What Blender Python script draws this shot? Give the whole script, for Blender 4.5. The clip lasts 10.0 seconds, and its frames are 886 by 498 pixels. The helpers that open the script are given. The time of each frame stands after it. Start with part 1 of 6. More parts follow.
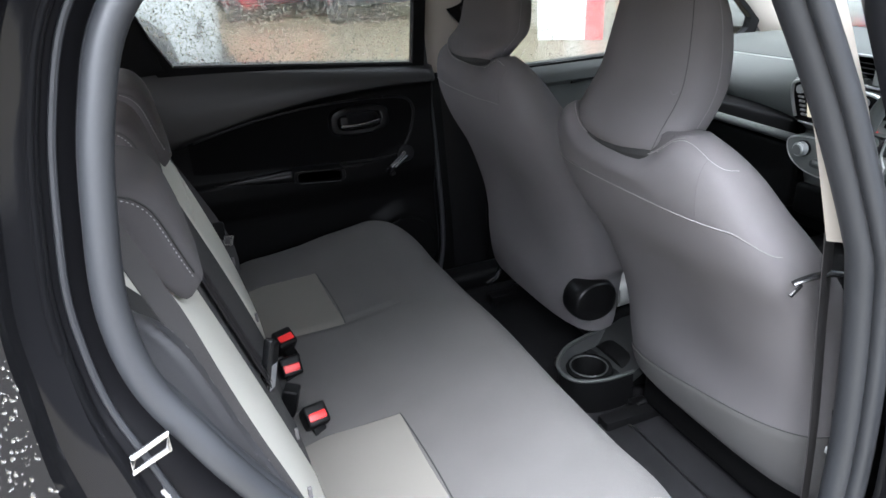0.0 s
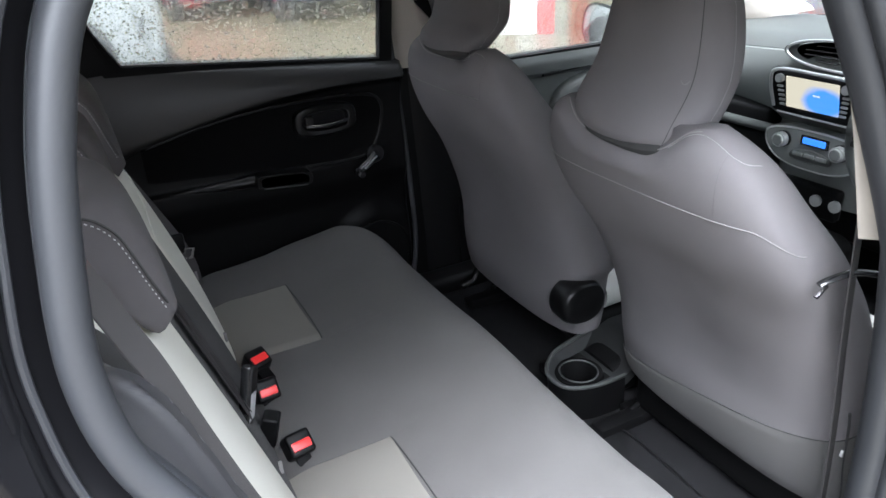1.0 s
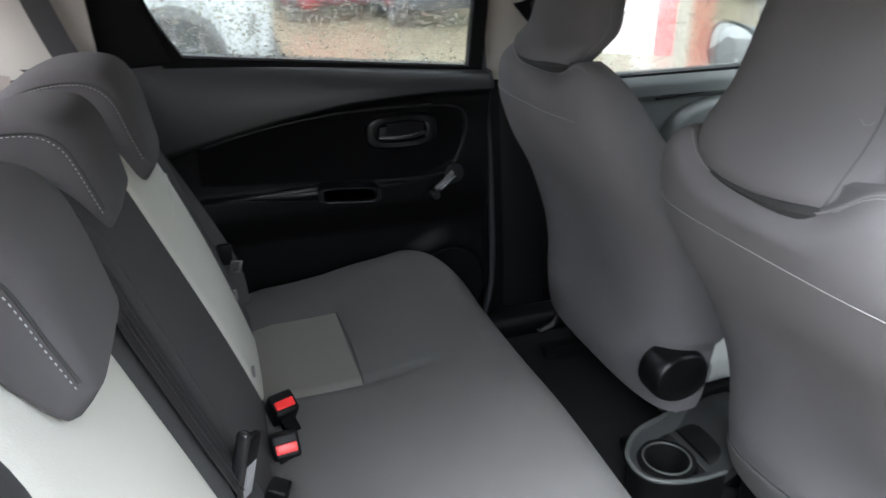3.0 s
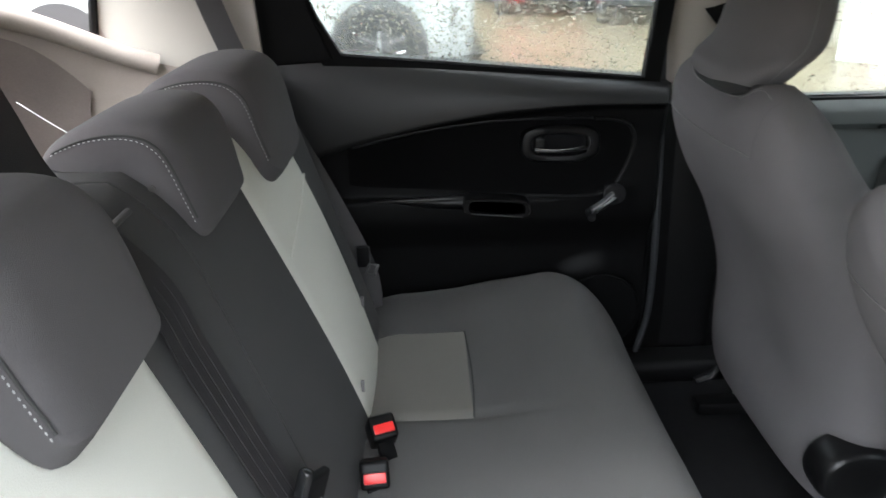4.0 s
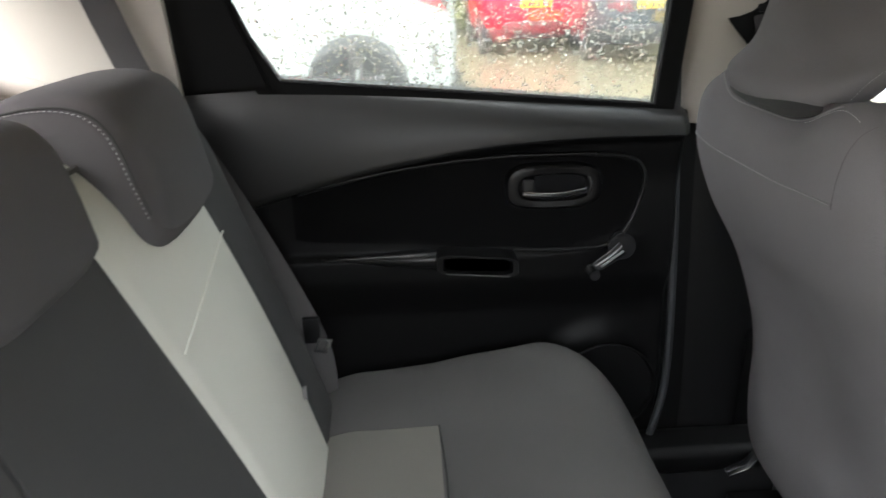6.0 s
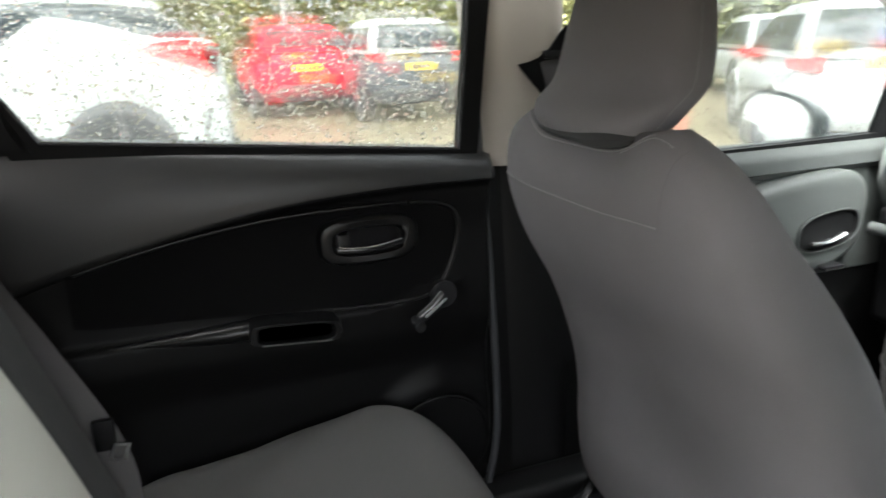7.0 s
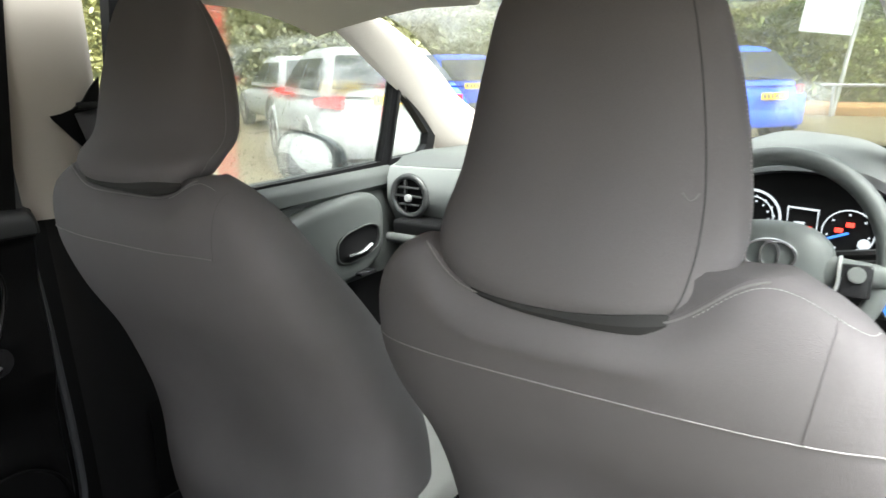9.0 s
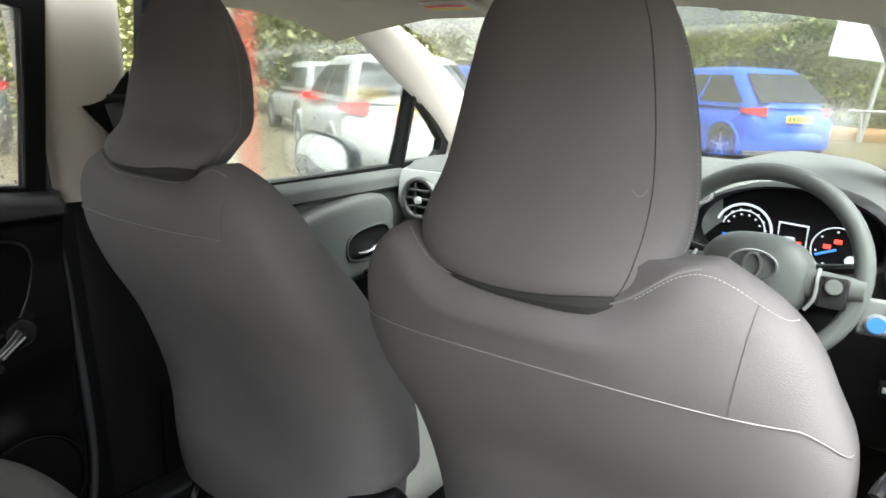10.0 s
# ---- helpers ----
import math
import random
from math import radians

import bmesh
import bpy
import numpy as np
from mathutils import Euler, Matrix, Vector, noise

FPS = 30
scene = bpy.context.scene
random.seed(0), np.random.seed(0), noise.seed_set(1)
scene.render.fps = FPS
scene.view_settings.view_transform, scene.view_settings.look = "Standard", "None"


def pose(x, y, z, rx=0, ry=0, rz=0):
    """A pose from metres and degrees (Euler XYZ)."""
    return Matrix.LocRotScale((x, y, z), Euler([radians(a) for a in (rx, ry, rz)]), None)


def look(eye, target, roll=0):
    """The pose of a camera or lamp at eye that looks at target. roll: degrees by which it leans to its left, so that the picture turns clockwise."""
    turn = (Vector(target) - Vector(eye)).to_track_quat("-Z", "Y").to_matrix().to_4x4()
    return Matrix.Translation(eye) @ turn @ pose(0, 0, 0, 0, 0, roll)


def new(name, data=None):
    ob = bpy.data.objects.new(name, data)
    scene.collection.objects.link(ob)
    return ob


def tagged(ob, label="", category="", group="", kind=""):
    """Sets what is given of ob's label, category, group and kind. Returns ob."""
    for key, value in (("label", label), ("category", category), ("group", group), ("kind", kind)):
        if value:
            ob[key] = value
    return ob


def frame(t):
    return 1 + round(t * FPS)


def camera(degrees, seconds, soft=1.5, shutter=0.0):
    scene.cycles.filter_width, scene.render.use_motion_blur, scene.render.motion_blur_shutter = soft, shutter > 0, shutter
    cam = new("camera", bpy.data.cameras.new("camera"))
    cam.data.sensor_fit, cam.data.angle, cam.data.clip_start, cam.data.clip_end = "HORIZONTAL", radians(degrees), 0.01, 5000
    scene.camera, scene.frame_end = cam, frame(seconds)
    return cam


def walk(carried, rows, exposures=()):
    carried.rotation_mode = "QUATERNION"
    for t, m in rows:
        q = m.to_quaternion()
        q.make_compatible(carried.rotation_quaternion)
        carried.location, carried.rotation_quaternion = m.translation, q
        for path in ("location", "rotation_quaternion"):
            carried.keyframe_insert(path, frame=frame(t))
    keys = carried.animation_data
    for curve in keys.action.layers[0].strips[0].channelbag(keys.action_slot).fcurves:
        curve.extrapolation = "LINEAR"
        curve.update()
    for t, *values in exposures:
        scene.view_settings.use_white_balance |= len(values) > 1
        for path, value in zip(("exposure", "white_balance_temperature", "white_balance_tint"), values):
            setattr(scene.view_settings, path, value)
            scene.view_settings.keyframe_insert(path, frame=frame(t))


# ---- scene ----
cam = camera(65.3, 10.0, shutter=0.4)
PATH = [
    (0, (-0.313, -1.198, 1.418), (0.376, 0.475, 0.565), -2.7),
    (0.5, (-0.316, -1.151, 1.41), (0.419, 0.499, 0.552), -2.9),
    (1, (-0.329, -1.086, 1.397), (0.477, 0.526, 0.531), -2.9),
    (1.5, (-0.348, -1.015, 1.385), (0.539, 0.549, 0.509), -2.7),
    (2, (-0.341, -0.968, 1.368), (0.585, 0.583, 0.51), -1.5),
    (2.2, (-0.319, -0.948, 1.358), (0.58, 0.625, 0.51), -1.5),
    (3.5, (-0.122, -0.846, 1.345), (0.171, 0.949, 0.512), -0.5),
    (4, (-0.073, -0.784, 1.35), (-0.028, 1.032, 0.514), -1.0),
    (4.5, (-0.04, -0.711, 1.339), (-0.184, 1.101, 0.507), -1.5),
    (5, (-0.003, -0.644, 1.324), (-0.231, 1.162, 0.496), -2.6),
    (5.2, (0.007, -0.611, 1.316), (-0.204, 1.201, 0.495), -2.9),
    (6.3, (-0.044, -0.455, 1.26), (0.204, 1.405, 0.57), -1.2),
    (6.5, (-0.051, -0.434, 1.254), (0.316, 1.417, 0.591), -1.4),
    (7, (-0.061, -0.417, 1.246), (0.619, 1.37, 0.66), -1.6),
    (7.5, (-0.072, -0.418, 1.246), (0.907, 1.243, 0.713), -2.1),
    (8, (-0.08, -0.434, 1.252), (1.201, 1.015, 0.742), -2.1),
    (8.5, (-0.106, -0.474, 1.267), (1.404, 0.733, 0.757), -1.5),
    (9, (-0.131, -0.527, 1.275), (1.488, 0.53, 0.763), -0.5),
    (9.5, (-0.166, -0.583, 1.28), (1.469, 0.452, 0.776), 0.8),
    (10, (-0.168, -0.597, 1.269), (1.425, 0.511, 0.785), 1.7),
]
walk(cam, [(t, look(eye, target, roll)) for t, eye, target, roll in PATH], [(0.0, 3.0, 5800, 10), (2.2, 3.12, 5800, 9), (4.2, 3.52, 6000, 6), (5.2, 3.75, 6100, 6), (6.3, 3.85, 6250, 6), (7.2, 3.75, 6300, 6), (8.5, 3.55, 6350, 5), (10.0, 3.4, 6350, 4)])

# ---- light ----
world = bpy.data.worlds.new("overcast_sky")
scene.world = world
world.use_nodes = True
wn = world.node_tree.nodes
sky = wn.new("ShaderNodeTexSky")
sky.sky_type = "NISHITA"
sky.sun_disc = False
sky.sun_elevation = radians(62)
sky.sun_rotation = radians(212)
sky.air_density = 1.0
sky.dust_density = 6.0
sky.ozone_density = 0.6
desat = wn.new("ShaderNodeHueSaturation")
desat.inputs["Saturation"].default_value = 0.12
world.node_tree.links.new(sky.outputs[0], desat.inputs["Color"])
world.node_tree.links.new(desat.outputs[0], wn["Background"].inputs["Color"])
wn["Background"].inputs["Strength"].default_value = 0.15

sun = new("sun", bpy.data.lights.new("sun", "SUN"))
sun.data.energy = 1.0
sun.data.angle = radians(45)
sun.data.color = (1.0, 0.97, 0.93)
sun.matrix_world = look((-2.6, -3.3, 8.4), (0, 0, 0))


# ---- materials ----
def mat(name, color, rough=0.6, metal=0.0, var=0.12, big=3.0, fine=180.0, bump=0.15, depth=0.0006, coat=0.0, spec=0.5, alt=None, sheen=0.0, weave=0.0):
    """A surface with two scales of colour variation and a fine relief, in metres of the object."""
    m = bpy.data.materials.new(name)
    m.use_nodes = True
    t = m.node_tree
    b = t.nodes["Principled BSDF"]
    b.inputs["Roughness"].default_value = rough
    b.inputs["Metallic"].default_value = metal
    b.inputs["Coat Weight"].default_value = coat
    b.inputs["Specular IOR Level"].default_value = spec
    b.inputs["Sheen Weight"].default_value = sheen
    co = t.nodes.new("ShaderNodeTexCoord")
    n1 = t.nodes.new("ShaderNodeTexNoise")
    n1.inputs["Scale"].default_value = big
    n1.inputs["Detail"].default_value = 6 if not weave else 3
    n2 = t.nodes.new("ShaderNodeTexNoise")
    n2.inputs["Scale"].default_value = fine
    n2.inputs["Detail"].default_value = 3
    for n in (n1, n2):
        t.links.new(co.outputs["Object"], n.inputs["Vector"])
    ramp = t.nodes.new("ShaderNodeMix")
    ramp.data_type = "RGBA"
    alt = alt or tuple(c * (1 + var) for c in color)
    ramp.inputs["A"].default_value = (*[c * (1 - var) for c in color], 1)
    ramp.inputs["B"].default_value = (*alt, 1)
    fine_out = n2.outputs["Fac"]
    if weave:
        wv = t.nodes.new("ShaderNodeTexWave")
        wv.bands_direction = "DIAGONAL"
        wv.inputs["Scale"].default_value = 560
        wv.inputs["Distortion"].default_value = 0.6
        t.links.new(co.outputs["Object"], wv.inputs["Vector"])
        wm = t.nodes.new("ShaderNodeMath")
        wm.operation = "MULTIPLY_ADD"
        wm.inputs[1].default_value = weave
        t.links.new(wv.outputs["Fac"], wm.inputs[0])
        t.links.new(n2.outputs["Fac"], wm.inputs[2])
        ws_ = t.nodes.new("ShaderNodeMath")
        ws_.operation = "SUBTRACT"
        ws_.inputs[1].default_value = weave / 2
        t.links.new(wm.outputs[0], ws_.inputs[0])
        fine_out = ws_.outputs[0]
    mix = t.nodes.new("ShaderNodeMath")
    mix.operation = "MULTIPLY_ADD"
    mix.inputs[1].default_value = 0.45
    t.links.new(fine_out, mix.inputs[0])
    half = t.nodes.new("ShaderNodeMath")
    half.operation = "MULTIPLY"
    half.inputs[1].default_value = 0.55
    t.links.new(n1.outputs["Fac"], half.inputs[0])
    t.links.new(half.outputs[0], mix.inputs[2])
    t.links.new(mix.outputs[0], ramp.inputs["Factor"])
    t.links.new(ramp.outputs["Result"], b.inputs["Base Color"])
    if bump:
        bp = t.nodes.new("ShaderNodeBump")
        bp.inputs["Strength"].default_value = bump
        bp.inputs["Distance"].default_value = depth
        t.links.new(fine_out, bp.inputs["Height"])
        t.links.new(bp.outputs[0], b.inputs["Normal"])
        if weave:
            # slack and creases in the cloth
            slack = t.nodes.new("ShaderNodeBump")
            slack.inputs["Strength"].default_value = 0.3
            slack.inputs["Distance"].default_value = 0.006
            t.links.new(n1.outputs["Fac"], slack.inputs["Height"])
            t.links.new(slack.outputs[0], bp.inputs["Normal"])
    return m


def glow(name, color, power):
    m = bpy.data.materials.new(name)
    m.use_nodes = True
    b = m.node_tree.nodes["Principled BSDF"]
    b.inputs["Base Color"].default_value = (0.01, 0.01, 0.01, 1)
    b.inputs["Emission Color"].default_value = (*color, 1)
    b.inputs["Emission Strength"].default_value = power
    return m


def pane_material(name, tint=(0.73, 0.747, 0.735), gloss=0.03, film=0.0):
    m = bpy.data.materials.new(name)
    m.use_nodes = True
    t = m.node_tree
    t.nodes.clear()
    out = t.nodes.new("ShaderNodeOutputMaterial")
    tr = t.nodes.new("ShaderNodeBsdfTransparent")
    tr.inputs["Color"].default_value = (*tint, 1)
    gl = t.nodes.new("ShaderNodeBsdfGlossy")
    gl.inputs["Roughness"].default_value = 0.01
    fr = t.nodes.new("ShaderNodeLayerWeight")
    fr.inputs["Blend"].default_value = 0.5
    pw = t.nodes.new("ShaderNodeMath")
    pw.operation = "POWER"
    pw.inputs[1].default_value = 5.0
    t.links.new(fr.outputs["Facing"], pw.inputs[0])
    ad = t.nodes.new("ShaderNodeMath")
    ad.operation = "MULTIPLY_ADD"
    ad.inputs[1].default_value = 0.5
    ad.inputs[2].default_value = gloss
    t.links.new(pw.outputs[0], ad.inputs[0])
    through_it = tr
    if film:
        rf = t.nodes.new("ShaderNodeBsdfRefraction")
        rf.inputs["IOR"].default_value = 1.08
        rf.inputs["Roughness"].default_value = 0.22
        rf.inputs["Color"].default_value = (*tint, 1)
        wet = t.nodes.new("ShaderNodeMixShader")
        wet.inputs[0].default_value = film
        t.links.new(tr.outputs[0], wet.inputs[1])
        t.links.new(rf.outputs[0], wet.inputs[2])
        through_it = wet
    mx = t.nodes.new("ShaderNodeMixShader")
    t.links.new(ad.outputs[0], mx.inputs[0])
    t.links.new(through_it.outputs[0], mx.inputs[1])
    t.links.new(gl.outputs[0], mx.inputs[2])
    t.links.new(mx.outputs[0], out.inputs["Surface"])
    return m


def water_material():
    m = bpy.data.materials.new("rain_water")
    m.use_nodes = True
    t = m.node_tree
    t.nodes.clear()
    out = t.nodes.new("ShaderNodeOutputMaterial")
    g = t.nodes.new("ShaderNodeBsdfGlass")
    g.inputs["IOR"].default_value = 1.33
    g.inputs["Roughness"].default_value = 0.02
    t.links.new(g.outputs[0], out.inputs["Surface"])
    return m


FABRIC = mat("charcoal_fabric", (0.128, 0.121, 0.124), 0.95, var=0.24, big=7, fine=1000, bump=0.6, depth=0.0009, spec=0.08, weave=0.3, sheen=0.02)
# Rear cloths repeat the seat cloth in darker tones that stand in for shade.
FABRIC_R = mat("shaded_bench_fabric", (0.088, 0.085, 0.083), 0.95, var=0.26, big=6, fine=950, bump=0.6, depth=0.0009, spec=0.08, weave=0.3, sheen=0.05)
FABRIC_B = mat("shaded_backrest_fabric", (0.058, 0.057, 0.056), 0.95, var=0.26, big=6, fine=950, bump=0.6, depth=0.0009, spec=0.08, weave=0.3, sheen=0.04)
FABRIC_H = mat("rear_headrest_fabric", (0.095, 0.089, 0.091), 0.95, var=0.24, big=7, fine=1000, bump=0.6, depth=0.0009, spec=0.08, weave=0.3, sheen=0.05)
LIGHT = mat("light_grey_fabric", (0.6, 0.59, 0.53), 0.95, var=0.08, big=5, fine=900, bump=0.55, depth=0.0008, spec=0.08)
PANEL = mat("grey_brown_fabric", (0.15, 0.142, 0.128), 0.95, var=0.08, big=6, fine=700, bump=0.4, depth=0.0005, spec=0.2)
CUSHION = mat("grey_seat_cushion_fabric", (0.36, 0.36, 0.34), 0.95, var=0.1, big=9, fine=500, bump=0.5, depth=0.0006, spec=0.2)
TRIM = mat("dark_grained_trim", (0.013, 0.013, 0.0135), 0.45, var=0.2, big=5, fine=500, bump=0.3, depth=0.0004, spec=0.33)
THREAD = mat("pale_thread", (0.42, 0.42, 0.42), 0.8, bump=0)
SEAM = mat("grey_thread", (0.18, 0.172, 0.172), 0.85, bump=0)
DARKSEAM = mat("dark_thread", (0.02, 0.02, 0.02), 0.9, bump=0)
BLACK = mat("black_grained_plastic", (0.003, 0.003, 0.0032), 0.6, var=0.2, big=4, fine=650, bump=0.35, depth=0.0004, spec=0.12)
BLACK_SOFT = mat("soft_black_plastic", (0.0035, 0.0035, 0.0038), 0.5, var=0.2, big=4, fine=500, bump=0.3, depth=0.0004, spec=0.2)
DOOR = mat("black_door_plastic", (0.0028, 0.0028, 0.003), 0.5, var=0.2, big=4, fine=650, bump=0.35, depth=0.0004, spec=0.13)
PAD = mat("black_padded_vinyl", (0.0045, 0.0045, 0.0048), 0.42, var=0.2, big=4, fine=650, bump=0.35, depth=0.0004, spec=0.5)
INSERT = mat("black_door_cloth", (0.0028, 0.0028, 0.003), 0.8, var=0.25, big=5, fine=800, bump=0.4, depth=0.0004, spec=0.07)
SATIN = mat("satin_black_plastic", (0.004, 0.004, 0.0043), 0.36, var=0.15, big=4, fine=500, bump=0.1, depth=0.0003, spec=0.3)
GLOSSY = mat("glossy_black_plastic", (0.012, 0.012, 0.013), 0.22, var=0.1, bump=0.03)
DASH = mat("dash_plastic", (0.122, 0.131, 0.126), 0.55, var=0.1, big=5, fine=600, bump=0.4, depth=0.0005)
DOOR_GREY = mat("dark_grey_door_plastic", (0.045, 0.049, 0.047), 0.55, var=0.1, big=5, fine=600, bump=0.4, depth=0.0005)
CONSOLE = mat("console_plastic", (0.02, 0.021, 0.021), 0.4, var=0.15, big=5, fine=600, bump=0.2, depth=0.0004)
SIDE_TRIM = mat("dark_moulded_trim", (0.028, 0.028, 0.03), 0.42, var=0.2, big=6, fine=500, bump=0.25, depth=0.0004)
# Dash plastic again, darkened to offset the skylight falling on its top.
DASH_TOP = mat("dimmed_dash_plastic", (0.045, 0.049, 0.047), 0.6, var=0.1, big=5, fine=600, bump=0.4, depth=0.0005)
BEIGE = mat("beige_pillar_trim", (0.37, 0.34, 0.3), 0.75, var=0.05, big=3, fine=500, bump=0.3, depth=0.0003)
# Beige trim lightened for the rear pillars, standing in for missing light there.
LIT_TRIM = mat("lit_rear_pillar_trim", (0.43, 0.4, 0.355), 0.8, var=0.05, big=3, fine=500, bump=0.3, depth=0.0003)
HEADLINER = mat("beige_headliner_cloth", (0.6, 0.565, 0.5), 0.95, var=0.06, big=4, fine=600, bump=0.4, depth=0.0005, spec=0.1)
RUBBER = mat("grey_rubber_seal", (0.023, 0.0245, 0.0275), 0.45, var=0.2, big=9, fine=300, bump=0.15)
PAINT = mat("black_car_paint", (0.008, 0.008, 0.009), 0.15, var=0.1, bump=0.0, coat=1.0)
CHROME = mat("brushed_chrome", (0.75, 0.75, 0.76), 0.25, metal=1.0, var=0.05, bump=0.05)
SILVER = mat("silver_paint", (0.45, 0.46, 0.46), 0.35, metal=0.7, var=0.05, bump=0.05)
WEB = mat("dark_belt_webbing", (0.018, 0.016, 0.017), 0.75, var=0.2, big=20, fine=900, bump=0.6, depth=0.0006)
WEB_GREY = mat("grey_belt_webbing", (0.05, 0.047, 0.047), 0.8, var=0.2, big=20, fine=900, bump=0.6, depth=0.0006)
CARPET = mat("black_carpet", (0.012, 0.012, 0.013), 1.0, var=0.4, big=30, fine=500, bump=1.0, depth=0.002, spec=0.1)
FELT = mat("brown_grey_trim_felt", (0.31, 0.268, 0.242), 0.95, var=0.2, big=12, fine=350, bump=0.6, depth=0.0008, spec=0.2)
FELT_DARK = mat("dark_brown_grey_felt", (0.19, 0.16, 0.148), 0.95, var=0.28, big=14, fine=320, bump=0.7, depth=0.0009, spec=0.15)
RED = mat("red_button_plastic", (0.75, 0.03, 0.03), 0.35, var=0.05, bump=0.0)
LABEL = mat("pale_label_print", (0.3, 0.3, 0.3), 0.7, bump=0)
GLASS = pane_material("clear_glass", film=0.26)
REAR_GLASS = pane_material("tinted_rear_glass", (0.95, 0.92, 0.91))
QUARTER = mat("wet_black_quarter_paint", (0.008, 0.008, 0.009), 0.1, var=0.2, big=6, bump=0.03, spec=0.35)
INNER = mat("black_body_flange", (0.006, 0.006, 0.007), 0.4, var=0.2, bump=0.05, spec=0.15)
WATER = water_material()
BLUE = glow("blue_display", (0.04, 0.2, 0.8), 0.22)
DIAL = glow("white_dial_marks", (0.8, 0.85, 0.9), 0.12)
WARN = glow("red_warning_lamp", (1.0, 0.05, 0.03), 0.3)


def screen_material():
    """A lit screen: pale yellow with a soft blue patch, brighter at its middle."""
    m = bpy.data.materials.new("lit_screen")
    m.use_nodes = True
    t = m.node_tree
    b = t.nodes["Principled BSDF"]
    b.inputs["Base Color"].default_value = (0.02, 0.02, 0.02, 1)
    b.inputs["Roughness"].default_value = 0.2
    co = t.nodes.new("ShaderNodeTexCoord")
    mp = t.nodes.new("ShaderNodeMapping")
    mp.vector_type = "TEXTURE"
    mp.inputs["Location"].default_value = (1.29, 0.0, 0.938)
    mp.inputs["Scale"].default_value = (1.0, 0.062, 0.04)
    t.links.new(co.outputs["Object"], mp.inputs["Vector"])
    gr = t.nodes.new("ShaderNodeTexGradient")
    gr.gradient_type = "SPHERICAL"
    nz = t.nodes.new("ShaderNodeTexNoise")
    nz.inputs["Scale"].default_value = 1.6
    ad = t.nodes.new("ShaderNodeMixRGB")
    ad.inputs[0].default_value = 0.18
    t.links.new(mp.outputs[0], nz.inputs["Vector"])
    t.links.new(mp.outputs[0], ad.inputs[1])
    t.links.new(nz.outputs["Color"], ad.inputs[2])
    t.links.new(ad.outputs[0], gr.inputs["Vector"])
    rp = t.nodes.new("ShaderNodeValToRGB")
    rp.color_ramp.elements[0].color = (0.62, 0.55, 0.4, 1)
    rp.color_ramp.elements[0].position = 0.1
    rp.color_ramp.elements[1].color = (0.08, 0.3, 0.85, 1)
    rp.color_ramp.elements[1].position = 0.42
    t.links.new(gr.outputs["Fac"], rp.inputs["Fac"])
    t.links.new(rp.outputs["Color"], b.inputs["Emission Color"])
    b.inputs["Emission Strength"].default_value = 0.16
    return m


SCREEN = screen_material()
MIRROR = mat("mirror_glass", (0.9, 0.9, 0.9), 0.02, metal=1.0, var=0.0, bump=0)


# ---- shaping helpers ----
def part(name, bm, material, parent=None, label="", smooth=True):
    me = bpy.data.meshes.new(name)
    bmesh.ops.recalc_face_normals(bm, faces=bm.faces[:])
    bm.to_mesh(me)
    bm.free()
    if smooth:
        me.polygons.foreach_set("use_smooth", [True] * len(me.polygons))
        me.set_sharp_from_angle(angle=radians(42))
    me.materials.append(material)
    ob = new(name, me)
    if parent is not None:
        ob.parent = parent
    if label:
        tagged(ob, label)
    return ob


def thing(name, label, category, at=(0, 0, 0), group="", kind=""):
    e = new(name)
    e.empty_display_size = 0.05
    e.location = at
    return tagged(e, label, category, group, kind)


def lerp_table(table, v):
    """Smooth value of a short table of (v, value) at v."""
    if v <= table[0][0]:
        return table[0][1]
    for (a, p), (b, q) in zip(table, table[1:]):
        if v <= b:
            s = (v - a) / (b - a)
            return p + (q - p) * s
    return table[-1][1]


def smooth_table(table, v):
    """Catmull-Rom value of a short table at v."""
    n = len(table)
    if v <= table[0][0]:
        return table[0][1]
    for i in range(n - 1):
        a, p1 = table[i]
        b, p2 = table[i + 1]
        if v <= b:
            s, h = (v - a) / (b - a), b - a
            m1 = (p2 - table[i - 1][1]) / (b - table[i - 1][0]) if i else (p2 - p1) / h
            m2 = (table[i + 2][1] - p1) / (table[i + 2][0] - a) if i + 2 < n else (p2 - p1) / h
            return ((2 * s**3 - 3 * s**2 + 1) * p1 + (s**3 - 2 * s**2 + s) * h * m1
                    + (-2 * s**3 + 3 * s**2) * p2 + (s**3 - s**2) * h * m2)
    return table[-1][1]


def sstep(a, b, v):
    s = min(1.0, max(0.0, (v - a) / (b - a)))
    return s * s * (3 - 2 * s)


def loft(rings, cap=True, closed=True):
    bm = bmesh.new()
    rows = [[bm.verts.new(p) for p in r] for r in rings]
    n = len(rows[0])
    for a, b in zip(rows, rows[1:]):
        for i in range(n if closed else n - 1):
            j = (i + 1) % n
            bm.faces.new((a[i], a[j], b[j], b[i]))
    if cap and closed:
        bm.faces.new(rows[0])
        bm.faces.new(rows[-1][::-1])
    return bm


